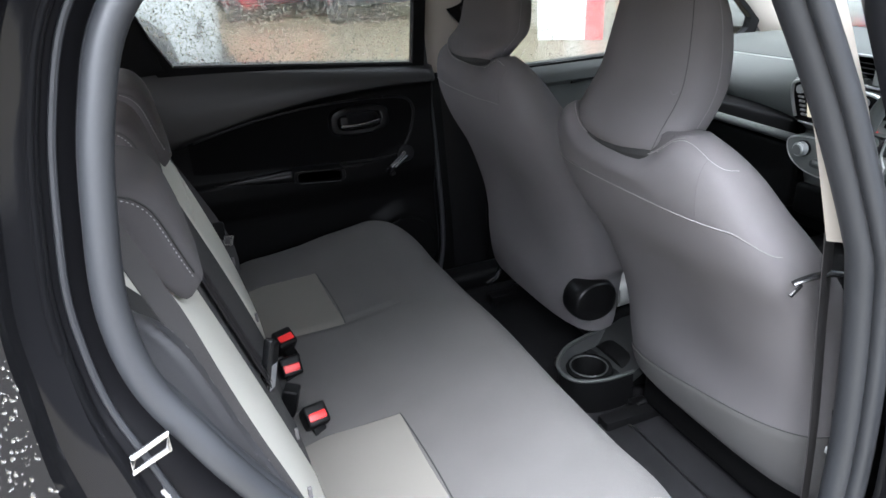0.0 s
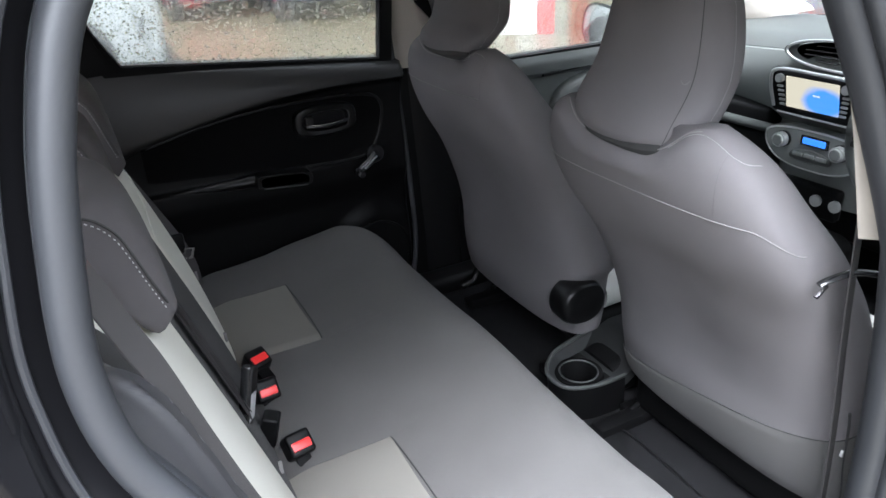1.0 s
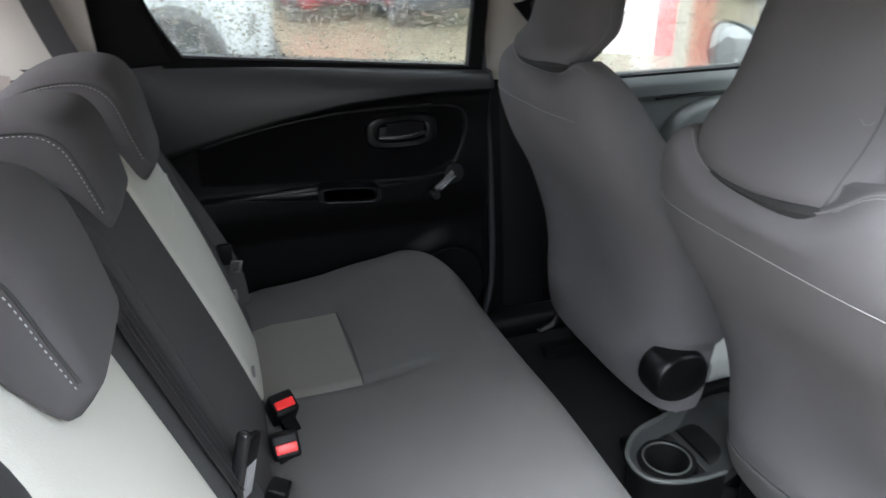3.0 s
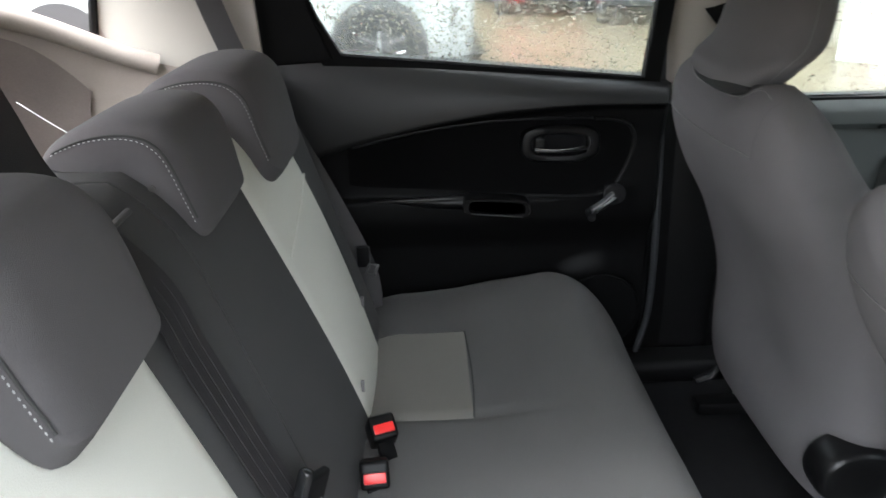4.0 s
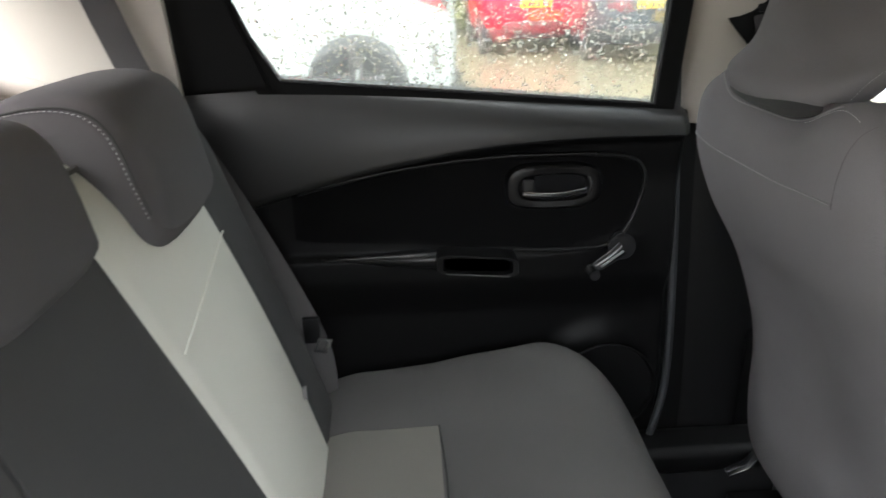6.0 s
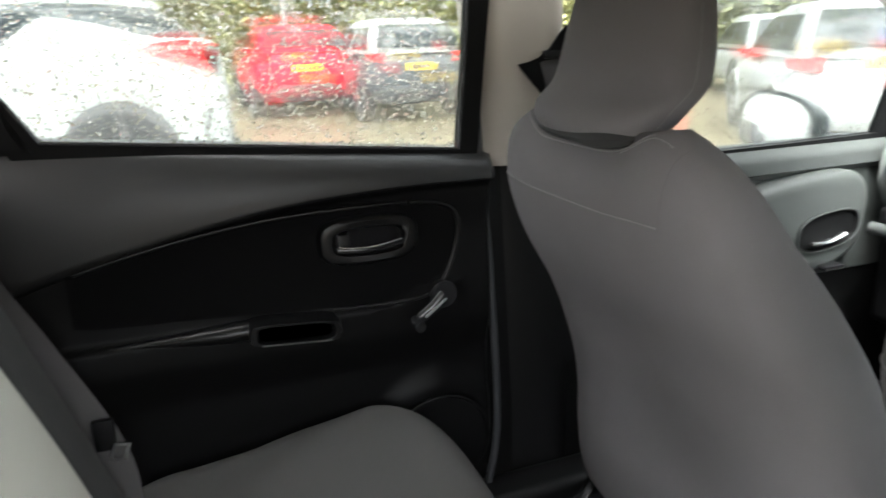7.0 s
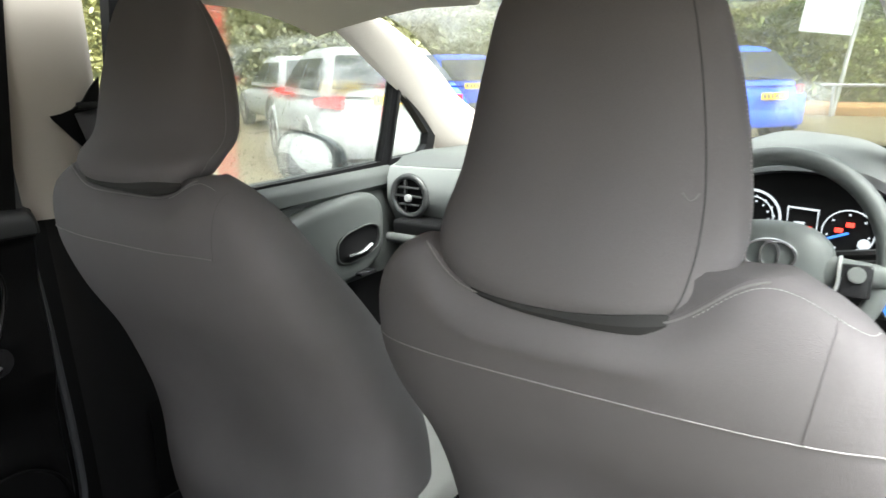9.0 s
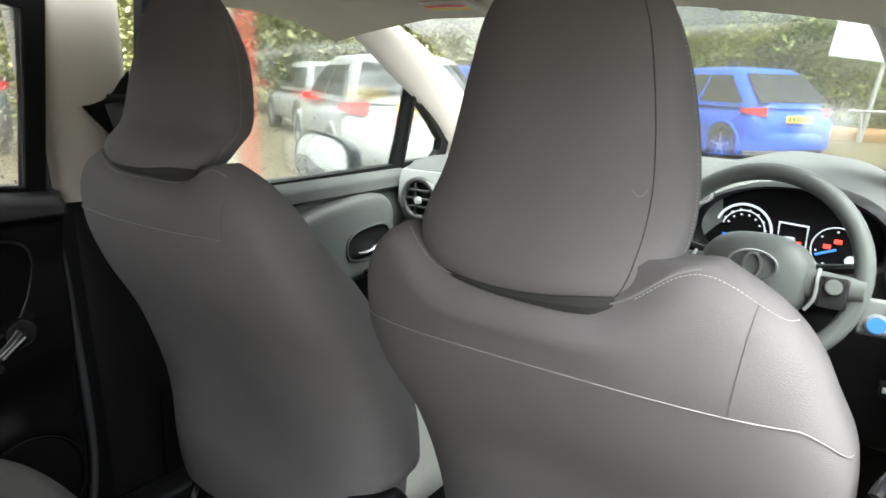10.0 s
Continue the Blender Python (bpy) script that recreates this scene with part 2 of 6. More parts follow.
def sheet(fn, us, vs, thick=None):
    """A sheet of points fn(u, v); thick: an offset vector that gives it a back and rims."""
    bm = bmesh.new()
    g = [[bm.verts.new(fn(u, v)) for v in vs] for u in us]
    for i in range(len(us) - 1):
        for j in range(len(vs) - 1):
            bm.faces.new((g[i][j], g[i + 1][j], g[i + 1][j + 1], g[i][j + 1]))
    if thick is not None:
        t = Vector(thick)
        h = [[bm.verts.new(v.co + t) for v in row] for row in g]
        nu, nv = len(us), len(vs)
        for i in range(nu - 1):
            for j in range(nv - 1):
                bm.faces.new((h[i][j], h[i][j + 1], h[i + 1][j + 1], h[i + 1][j]))
        rim = [(i, 0) for i in range(nu)] + [(nu - 1, j) for j in range(1, nv)]
        rim += [(i, nv - 1) for i in range(nu - 2, -1, -1)] + [(0, j) for j in range(nv - 2, 0, -1)]
        for (a, b), (c, d) in zip(rim, rim[1:] + rim[:1]):
            bm.faces.new((g[a][b], h[a][b], h[c][d], g[c][d]))
    return bm


def steps(a, b, n):
    return [a + (b - a) * i / n for i in range(n + 1)]


def tube(points, r, n=8, closed=False, flat=1.0, up=None):
    """A tube along points; flat squeezes it along the up direction."""
    pts = [Vector(p) for p in points]
    rings = []
    last = Vector(up) if up else None
    m = len(pts)
    for i, p in enumerate(pts):
        if closed:
            d = pts[(i + 1) % m] - pts[i - 1]
        else:
            d = pts[min(i + 1, m - 1)] - pts[max(i - 1, 0)]
        d.normalize()
        if last is None:
            last = Vector((0, 0, 1)) if abs(d.z) < 0.9 else Vector((1, 0, 0))
        side = d.cross(last).normalized()
        u = side.cross(d).normalized()
        if up is None:
            last = u
        rr = r(i / (m - 1)) if callable(r) else r
        rings.append([p + side * rr * math.cos(t) + u * rr * flat * math.sin(t) for t in [2 * math.pi * k / n for k in range(n)]])
    if closed:
        bm = bmesh.new()
        rows = [[bm.verts.new(q) for q in ring] for ring in rings]
        for a, b in zip(rows, rows[1:] + rows[:1]):
            for i in range(n):
                j = (i + 1) % n
                bm.faces.new((a[i], a[j], b[j], b[i]))
        return bm
    return loft(rings)


def strap(points, width, across, thick=0.0014):
    """A flat belt along points; across: direction(s) of its width."""
    rings = []
    m = len(points)
    for i, p in enumerate(points):
        p = Vector(p)
        d = (Vector(points[min(i + 1, m - 1)]) - Vector(points[max(i - 1, 0)])).normalized()
        a = Vector(across[i] if isinstance(across, list) else across)
        a = (a - d * a.dot(d)).normalized() * width / 2
        n = d.cross(a).normalized() * thick / 2
        rings.append([p - a - n, p - a * 0.5 - n * 1.6, p + a * 0.5 - n * 1.6, p + a - n, p + a + n, p - a + n])
    return loft(rings)


def curve3(points, n=8):
    """Points of a smooth Catmull-Rom line through the given ones."""
    P = [Vector(p) for p in points]
    out = []
    for i in range(len(P) - 1):
        p0, p1, p2, p3 = P[max(i - 1, 0)], P[i], P[i + 1], P[min(i + 2, len(P) - 1)]
        for k in range(n):
            s = k / n
            out.append(0.5 * ((2 * p1) + (p2 - p0) * s + (2 * p0 - 5 * p1 + 4 * p2 - p3) * s * s + (3 * p1 - p0 - 3 * p2 + p3) * s**3))
    return out + [P[-1]]


def box(size, at=(0, 0, 0), bevel=0.003, seg=2, turn=None):
    bm = bmesh.new()
    bmesh.ops.create_cube(bm, size=1)
    bmesh.ops.scale(bm, vec=size, verts=bm.verts)
    if bevel:
        bmesh.ops.bevel(bm, geom=bm.edges[:], offset=bevel, segments=seg, profile=0.6, affect="EDGES")
    if turn is not None:
        bmesh.ops.transform(bm, matrix=turn, verts=bm.verts)
    bmesh.ops.translate(bm, vec=at, verts=bm.verts)
    return bm


def disc(r, h, at=(0, 0, 0), axis="z", n=28, bevel=0.0, r2=None):
    bm = bmesh.new()
    bmesh.ops.create_cone(bm, cap_ends=True, segments=n, radius1=r, radius2=r if r2 is None else r2, depth=h)
    if bevel:
        rim = [e for e in bm.edges if abs(e.verts[0].co.z - e.verts[1].co.z) < 1e-6]
        bmesh.ops.bevel(bm, geom=rim, offset=bevel, segments=2, affect="EDGES")
    if axis == "x":
        bmesh.ops.rotate(bm, matrix=Matrix.Rotation(radians(90), 3, "Y"), verts=bm.verts)
    elif axis == "y":
        bmesh.ops.rotate(bm, matrix=Matrix.Rotation(radians(90), 3, "X"), verts=bm.verts)
    bmesh.ops.translate(bm, vec=at, verts=bm.verts)
    return bm


def joined(*bms):
    out = bmesh.new()
    for b in bms:
        me = bpy.data.meshes.new("tmp")
        b.to_mesh(me)
        b.free()
        out.from_mesh(me)
        bpy.data.meshes.remove(me)
    return out


def prism(outline, y0, y1, lean=None, bevel=0.0):
    """A plate from an outline in x and z between two values of y; lean(z) moves it in y."""
    bm = bmesh.new()
    lean = lean or (lambda z: 0)
    a = [bm.verts.new((x, y0 + lean(z), z)) for x, z in outline]
    b = [bm.verts.new((x, y1 + lean(z), z)) for x, z in outline]
    fa, fb = bm.faces.new(a), bm.faces.new(b[::-1])
    n = len(a)
    for i in range(n):
        j = (i + 1) % n
        bm.faces.new((a[j], a[i], b[i], b[j]))
    if bevel:
        bmesh.ops.bevel(bm, geom=[e for f in (fa, fb) for e in f.edges], offset=bevel, segments=2, affect="EDGES")
    bmesh.ops.triangulate(bm, faces=[f for f in bm.faces if len(f.verts) > 4])
    return bm


def ring_frame(outer, inner, y0, y1, lean=None):
    """A frame between two outlines with the same number of points."""
    lean = lean or (lambda z: 0)
    bm = bmesh.new()
    rows = []
    for loop, y in ((outer, y0), (inner, y0), (inner, y1), (outer, y1)):
        rows.append([bm.verts.new((x, y + lean(z), z)) for x, z in loop])
    n = len(outer)
    for a, b in zip(rows, rows[1:] + rows[:1]):
        for i in range(n):
            j = (i + 1) % n
            bm.faces.new((a[i], a[j], b[j], b[i]))
    return bm


def stitches(points, gap=0.0052, size=(0.0032, 0.0011)):
    """Short thread stitches along a line."""
    pts = [Vector(p) for p in points]
    bm = bmesh.new()
    left = 0.0
    for a, b in zip(pts, pts[1:]):
        d = b - a
        ln = d.length
        if ln < 1e-6:
            continue
        d /= ln
        s = left
        while s < ln:
            c = a + d * s
            m = Matrix.Translation(c) @ d.to_track_quat("X", "Z").to_matrix().to_4x4() @ Matrix.Diagonal((size[0] / 2, size[1] / 2, size[1] / 2, 1))
            bmesh.ops.create_icosphere(bm, subdivisions=1, radius=1, matrix=m)
            s += gap
        left = s - ln
    return bm


def rain(name, fn, count, parent, seed, small=0.0008, large=0.0026, along=(1, 0, 0), outward=(0, 1, 0)):
    """Rain drops on a pane: fn(random) gives a place on it or None."""
    rnd = random.Random(seed)
    w = Vector(outward).normalized()
    u = (Vector(along) - w * Vector(along).dot(w)).normalized()
    v = w.cross(u)
    verts, faces = [], []
    for _ in range(count):
        p = fn(rnd)
        if p is None:
            continue
        p = Vector(p)
        r = small + (large - small) * rnd.random() ** 3
        e = 0.75 + 0.5 * rnd.random()
        h = r * (0.16 + 0.2 * rnd.random())
        k = len(verts)
        rings = ((1.0, 0.0), (0.8, 0.6), (0.4, 0.93))
        ang = rnd.random() * 6.28
        for q, z in rings:
            for i in range(7):
                t = ang + 2 * math.pi * i / 7
                verts.append(p + (u * math.cos(t) / e + v * math.sin(t) * e) * r * q + w * h * z)
        verts.append(p + w * h)
        for j in range(2):
            for i in range(7):
                i2 = (i + 1) % 7
                faces.append((k + 7 * j + i, k + 7 * j + i2, k + 7 * j + 7 + i2, k + 7 * j + 7 + i))
        for i in range(7):
            faces.append((k + 14 + i, k + 14 + (i + 1) % 7, k + 21))
        faces.append(tuple(k + i for i in range(6, -1, -1)))
    me = bpy.data.meshes.new(name)
    me.from_pydata(verts, [], faces)
    me.polygons.foreach_set("use_smooth", [True] * len(me.polygons))
    me.materials.append(WATER)
    ob = new(name, me)
    ob.parent = parent
    ob.visible_shadow = False
    tagged(ob, "clear rain drops clinging to the pane", kind="stuff")
    return ob


def pane(name, outline, y, parent, lean=None, thick=0.004):
    ob = part(name, prism(outline, y, y + thick, lean), GLASS, parent, "clear rain-wet car window glass", smooth=False)
    ob.visible_shadow = False
    return ob


def tumble(z):
    """How far the car's left side leans in above the waist."""
    return -0.17 * max(0.0, z - 1.03)


def tumble_r(z):
    return -tumble(z)


# ---- ground and surroundings ----
def ground_material():
    m = mat("wet_tan_concrete", (0.11, 0.094, 0.063), 0.35, var=0.35, big=0.5, fine=30, bump=0.4, depth=0.01)
    return m


bm = bmesh.new()
bmesh.ops.create_grid(bm, x_segments=40, y_segments=40, size=400)
ground = part("ground", bm, ground_material())
# Unseen wall added to hold back low sky light from the right.
tagged(part("wall_sky_block", box((60, 0.4, 3.6), (3, -15, 1.8), 0.02), mat("brown_brick_wall", (0.24, 0.16, 0.12), 0.85, var=0.25, big=0.8, fine=14, bump=0.5, depth=0.01)), "unseen plain brown brick wall that blocks low sky", "wall", kind="structure")
tagged(ground, "wet tan concrete yard of a car park", "ground", kind="structure")

# ---- cabin shell ----
SILL_F, SLOPE = 1.053, 0.0955


def sill(x):
    return SILL_F + (0.404 - x) * SLOPE


floor = part("floor", box((2.6, 1.36, 0.04), (0.62, 0, 0.29), 0.01), CARPET)
tagged(floor, "black carpeted car floor", "floor", kind="structure")


def roof_fn(u, v):
    """u along the car, v across."""
    z = 1.455 - 0.06 * (v / 0.58) ** 2 - 0.05 * max(0, (u - 0.8) / 0.28) ** 2 - 0.04 * max(0, (-0.45 - u) / 0.5) ** 2
    return (u, v, z)


ceiling = part("ceiling", sheet(roof_fn, steps(-0.66, 1.08, 30), steps(-0.6, 0.6, 16), (0, 0, 0.05)), HEADLINER)
tagged(ceiling, "beige cloth headliner of the car roof", "ceiling", kind="structure")


tagged(part("wall_front", box((0.04, 1.54, 0.72), (1.64, 0, 0.64), 0.008), CARPET), "black carpeted bulkhead behind the dashboard", "wall", kind="structure")

roof_skin = part("roof_panel", sheet(lambda u, v: (u, v, roof_fn(u, v)[2] + 0.07 - 0.02 * (v / 0.6) ** 4), steps(-0.69, 1.1, 24), steps(-0.63, 0.63, 14), (0, 0, -0.012)), PAINT)
tagged(roof_skin, "wet black car roof", "car body", kind="structure")

# ---- left rear door ----
CREASE = [(-0.45, 0.86), (-0.3, 0.905), (-0.239, 0.922), (-0.134, 0.947), (-0.028, 0.97), (0.108, 0.991), (0.276, 1.002), (0.423, 1.002), (0.5, 1.0)]
INSERT_TOP = [(-0.25, 0.912), (-0.239, 0.916), (-0.134, 0.939), (-0.028, 0.957), (0.088, 0.97), (0.226, 0.974), (0.33, 0.97), (0.395, 0.955)]
INSERT_LOW = [(-0.25, 0.83), (-0.212, 0.824), (-0.037, 0.815), (0.155, 0.802), (0.324, 0.795), (0.357, 0.83), (0.385, 0.893), (0.395, 0.935)]


def door_relief(x, z):
    """Depth of the rear door's inner skin: larger is further out of the cabin."""
    d = sill(x) - z
    y = 0.700
    y += 0.034 * max(0.0, 1 - d / 0.028) ** 2
    y -= 0.012 * sstep(0.02, 0.06, d) * (1 - sstep(0.07, 0.15, d))
    c = smooth_table(CREASE, x)
    y += 0.016 * sstep(0.0, 0.012, c - z) * (1 - 0.9 * sstep(0.04, 0.2, c - z))
    low = 0.795 + 0.03 * sstep(0.25, 0.37, x)
    y -= 0.012 * (1 - sstep(low - 0.008, low + 0.004, z)) * (1 - sstep(0.34, 0.42, x))
    y += 0.02 * (1 - sstep(0.66, 0.75, z))
    r = math.hypot(x - 0.345, z - 0.49)
    y -= 0.015 * (1 - sstep(0.11, 0.165, r))
    y += 0.014 * (1 - sstep(0.09, 0.1, r))
    y += 0.03 * sstep(0.455, 0.475, x)
    return y


door_1 = thing("door_1", "black plastic rear door trim with wind-up window", "door", kind="structure")
def shoulder(x, k):
    """The padded top of the door: k runs from the crease up to the window sill."""
    c, top = smooth_table(CREASE, x), sill(x)
    d = (top - c) * (1 - k)
    y = 0.72 - 0.038 * (1 - k ** 2.2) + 0.022 * max(0.0, 1 - d / 0.016) ** 2
    y += 0.004 * max(0.0, 1 - k / 0.07) ** 2 + 0.03 * sstep(0.455, 0.475, x)
    return (x, y, c + (top - c) * k)


part("upper_pad", sheet(shoulder, steps(-0.52, 0.472, 110), steps(0, 1, 44), (0, 0.05, 0)), PAD, door_1, "black padded door shoulder")
part("panel", sheet(lambda x, s: (x, door_relief(x, 0.34 + (smooth_table(CREASE, x) + 0.004 - 0.34) * s), 0.34 + (smooth_table(CREASE, x) + 0.004 - 0.34) * s),
                    steps(-0.52, 0.472, 124), steps(0, 1, 110), (0, 0.05, 0)), DOOR, door_1)
part("jamb", box((0.1, 0.03, 0.75), (0.475, 0.752, 0.665), 0.004), BLACK, door_1)


def on_door(x, z, off=0.0):
    return (x, door_relief(x, z) - off, z)


def door_patch(outline_fn, us, vs, off):
    return sheet(lambda u, v: on_door(*outline_fn(u, v), off), us, vs, (0, off + 0.004, 0))


# inset below the crease line
def insert_fn(u, v):
    x = -0.245 + (0.393 + 0.245) * u
    low, top = smooth_table(INSERT_LOW, x), smooth_table(INSERT_TOP, x)
    return x, low + (top - low) * v


part("insert_panel", door_patch(insert_fn, steps(0, 1, 90), steps(0, 1, 24), 0.003), INSERT, door_1, "recessed soft black insert")
line = [on_door(*insert_fn(u, 1.0), 0.0045) for u in steps(0.02, 0.97, 60)]
part("crease_moulding", tube(line, 0.0035, 10), SATIN, door_1)
arc = [(0.3, 0.974), (0.345, 0.97), (0.377, 0.957), (0.391, 0.93), (0.387, 0.893), (0.372, 0.85), (0.348, 0.815), (0.319, 0.8), (0.27, 0.797), (0.2, 0.799), (0.155, 0.801)]
part("edge_moulding", tube([(p.x, 0.6935 - 0.006 * (1 - sstep(0.8, 0.9, p.z)), p.z) for p in curve3([(x, 0, z) for x, z in arc], 10)], lambda u: 0.0045 - 0.002 * u, 10), SATIN, door_1, "curved satin edge of the insert")

# door opener
HX, HZ = 0.228, 0.916


def loop_pts(cx, cz, w, h, n, e=3.0, y=0.69, skew=0.0):
    out = []
    for i in range(n):
        t = 2 * math.pi * i / n
        c, s = math.cos(t), math.sin(t)
        px = w * math.copysign(abs(c) ** (2 / e), c)
        pz = h * math.copysign(abs(s) ** (2 / e), s)
        out.append((cx + px, y, cz + pz + skew * px))
    return out


def dish(cx, cz, w, h, e, profile, n=40, skew=0.0):
    """Nested outlines (scale, depth in y) as a moulded dish or bezel."""
    return loft([[(cx + (p[0] - cx) * k, y, cz + (p[2] - cz) * (k if m is None else m)) for p in loop_pts(cx, cz, w, h, n, e, skew=skew)]
                 for k, y, m in profile], cap=True)


HY = door_relief(HX, HZ) - 0.003
part("handle_bezel", loft([[(HX + (p[0] - HX) * k, HY - d, HZ + (p[2] - HZ) * m) for p in loop_pts(HX, HZ, 0.089, 0.0435, 44, 3.2, skew=0.0)]
     for k, m, d in ((1.0, 1.0, -0.004), (1.0, 1.0, 0.008), (0.95, 0.93, 0.018), (0.86, 0.82, 0.021), (0.74, 0.6, 0.019), (0.68, 0.5, 0.01), (0.67, 0.48, 0.002), (0.6, 0.5, 0.002))], cap=False), SATIN, door_1, "rounded black door opener surround")
# Shallow black plate; its colour stands for the shade of a deeper hollow.
part("handle_recess", loft([[(HX + (p[0] - HX) * k, HY - d, HZ + (p[2] - HZ) * m) for p in loop_pts(HX, HZ, 0.089, 0.0435, 44, 3.2, skew=0.0)]
     for k, m, d in ((0.68, 0.5, 0.0), (0.68, 0.5, 0.0015), (0.4, 0.35, 0.0015))]), CARPET, door_1, "matt black plate for the shaded hollow behind the opener")
lever = part("handle_lever", loft([[(HX - 0.058 + 0.116 * u, HY - 0.018 - 0.006 * math.sin(math.pi * u) + 0.005 * math.cos(t),
             HZ - 0.0115 + 0.004 * u - 0.004 * math.sin(math.pi * u) + 0.0065 * math.sin(t)) for t in [2 * math.pi * k / 12 for k in range(12)]]
             for u in steps(0, 1, 18)]), GLOSSY, door_1, "glossy door opener lever")
part("lever_edge", tube([(HX - 0.056 + 0.11 * u, HY - 0.0225 - 0.006 * math.sin(math.pi * u), HZ - 0.0065 + 0.004 * u - 0.004 * math.sin(math.pi * u)) for u in steps(0, 1, 14)], 0.0016, 6), CHROME, lever, "chrome edge of the lever")
part("lever_upright", tube(curve3([(HX + 0.06, HY - 0.02, HZ - 0.014), (HX + 0.066, HY - 0.02, HZ + 0.002), (HX + 0.062, HY - 0.016, HZ + 0.018)], 6), 0.004, 8), SATIN, lever)
part("lock_knob", box((0.022, 0.016, 0.024), (HX - 0.046, HY - 0.01, HZ + 0.004), 0.005, 3), TRIM, door_1, "dark lock slider")

# arm rest ledge and pull cup
part("armrest", loft([[(x, 0.70 - (0.014 + 0.026 * sstep(-0.2, 0.0, x)) * (0.5 + 0.5 * math.cos(t)) + 0.01, 0.789 + (0.004 + 0.014 * sstep(-0.2, 0.02, x)) * math.sin(t))
                       for t in [2 * math.pi * k / 14 for k in range(14)]] for x in steps(-0.2, 0.014, 18)]), SATIN, door_1, "tapering black arm rest ledge")
PY = 0.664
part("pull_cup", loft([[(0.085 + (p[0] - 0.085) * k, PY + d, 0.784 + (p[2] - 0.784) * m) for p in loop_pts(0.085, 0.784, 0.075, 0.0205, 40, 5.0, skew=-0.09)]
     for k, m, d in ((1.0, 1.0, 0.034), (1.0, 1.0, -0.006), (0.98, 0.93, -0.011), (0.86, 0.78, -0.011), (0.81, 0.66, -0.006), (0.79, 0.6, 0.014))], cap=False), SATIN, door_1, "satin black pull cup")
part("cup_floor", loft([[(0.085 + (p[0] - 0.085) * k, PY + 0.002, 0.784 + (p[2] - 0.784) * k * 0.73) for p in loop_pts(0.085, 0.784, 0.075, 0.0205, 40, 5.0, skew=-0.09)] for k in (0.93, 0.5)], cap=True), BLACK, door_1)
# Grey line drawn as the bright edge that light leaves on the cup.
part("cup_edge_highlight", tube([(0.085 - 0.058 + 0.116 * u, PY - 0.0115, 0.784 - 0.0165 - 0.09 * (0.116 * u - 0.058)) for u in steps(0, 1, 10)], 0.0014, 6), DASH_TOP, door_1)

# window winder
crank = part("window_crank", joined(disc(0.026, 0.022, (0.353, 0.68, 0.803), "y", 24, 0.004),
             tube([(0.353, 0.668, 0.803), (0.33, 0.664, 0.785), (0.305, 0.664, 0.768)], lambda u: 0.0135 - 0.002 * u, 10, flat=0.6, up=(0, 1, 0))), GLOSSY, door_1, "black plastic window winder handle")
part("crank_knob", disc(0.014, 0.034, (0.297, 0.655, 0.761), "y", 20, 0.003, 0.009), GLOSSY, crank)
# Silver bar painted in as the highlight along the crank arm.
part("crank_shine", box((0.05, 0.003, 0.004), (0.331, 0.6555, 0.787), 0.001, turn=Matrix.Rotation(radians(-37), 4, "Y")), SILVER, crank)

# speaker grille
part("speaker_ring", tube([(0.345 + 0.1 * math.cos(t), 0.687, 0.49 + 0.1 * math.sin(t)) for t in [2 * math.pi * k / 40 for k in range(40)]], 0.003, 8, closed=True), BLACK, door_1)
part("speaker_grille", disc(0.096, 0.01, (0.345, 0.7, 0.49), "y", 40, 0.002), BLACK, door_1)

# window frame, quarter panel and pane
WIN = [(-0.242, sill(-0.242)), (-0.02, sill(-0.02)), (0.2, sill(0.2)), (0.408, SILL_F), (0.412, 1.2), (0.412, 1.36), (0.2, 1.395), (-0.05, 1.395), (-0.26, 1.36), (-0.318, 1.278), (-0.285, 1.19)]
OUT = [(-0.275, sill(-0.2) - 0.03), (-0.02, sill(-0.02) - 0.018), (0.2, sill(0.2) - 0.018), (0.443, SILL_F - 0.018), (0.446, 1.2), (0.45, 1.4), (0.2, 1.435), (-0.05, 1.435), (-0.3, 1.41), (-0.375, 1.29), (-0.33, 1.19)]
part("window_frame", ring_frame(OUT, WIN, 0.722, 0.752, tumble), BLACK, door_1, "matt black window frame")
part("window_seal", tube([(x, 0.728 + tumble(z), z + 0.001) for x, z in WIN], 0.0042, 6, closed=True), GLOSSY, door_1)
part("quarter_panel", prism([(-0.255, sill(-0.255) - 0.012), (-0.435, 1.095), (-0.43, 1.42), (-0.36, 1.42), (-0.33, 1.28), (-0.292, 1.19)], 0.715, 0.75, tumble, 0.006), BLACK, door_1, "matt black corner panel behind the window")
pane("pane", WIN, 0.738, door_1, tumble)


def win_pt(rnd):
    x, z = rnd.uniform(-0.31, 0.41), rnd.uniform(1.055, 1.36)
    if z < sill(x) + 0.003 or x < -0.242 - (z - 1.11) * 0.45:
        return None
    return (x, 0.7425 + tumble(z), z)


rain("rain_drops", win_pt, 11500, door_1, 3, 0.0007, 0.0027, outward=(0, 1, 0.17))

# ---- left B pillar ----
b_pillar = thing("b_pillar_left", "beige upper and black lower trim of the door pillar", "pillar trim", kind="structure")


def pillar_fn(x0, x1, y, bulge):
    def fn(u, z):
        lo, hi = x0(z), x1(z)
        x = lo + (hi - lo) * u
        return (x, y + tumble(z) - bulge * (1 - (2 * u - 1) ** 4), z)
    return fn


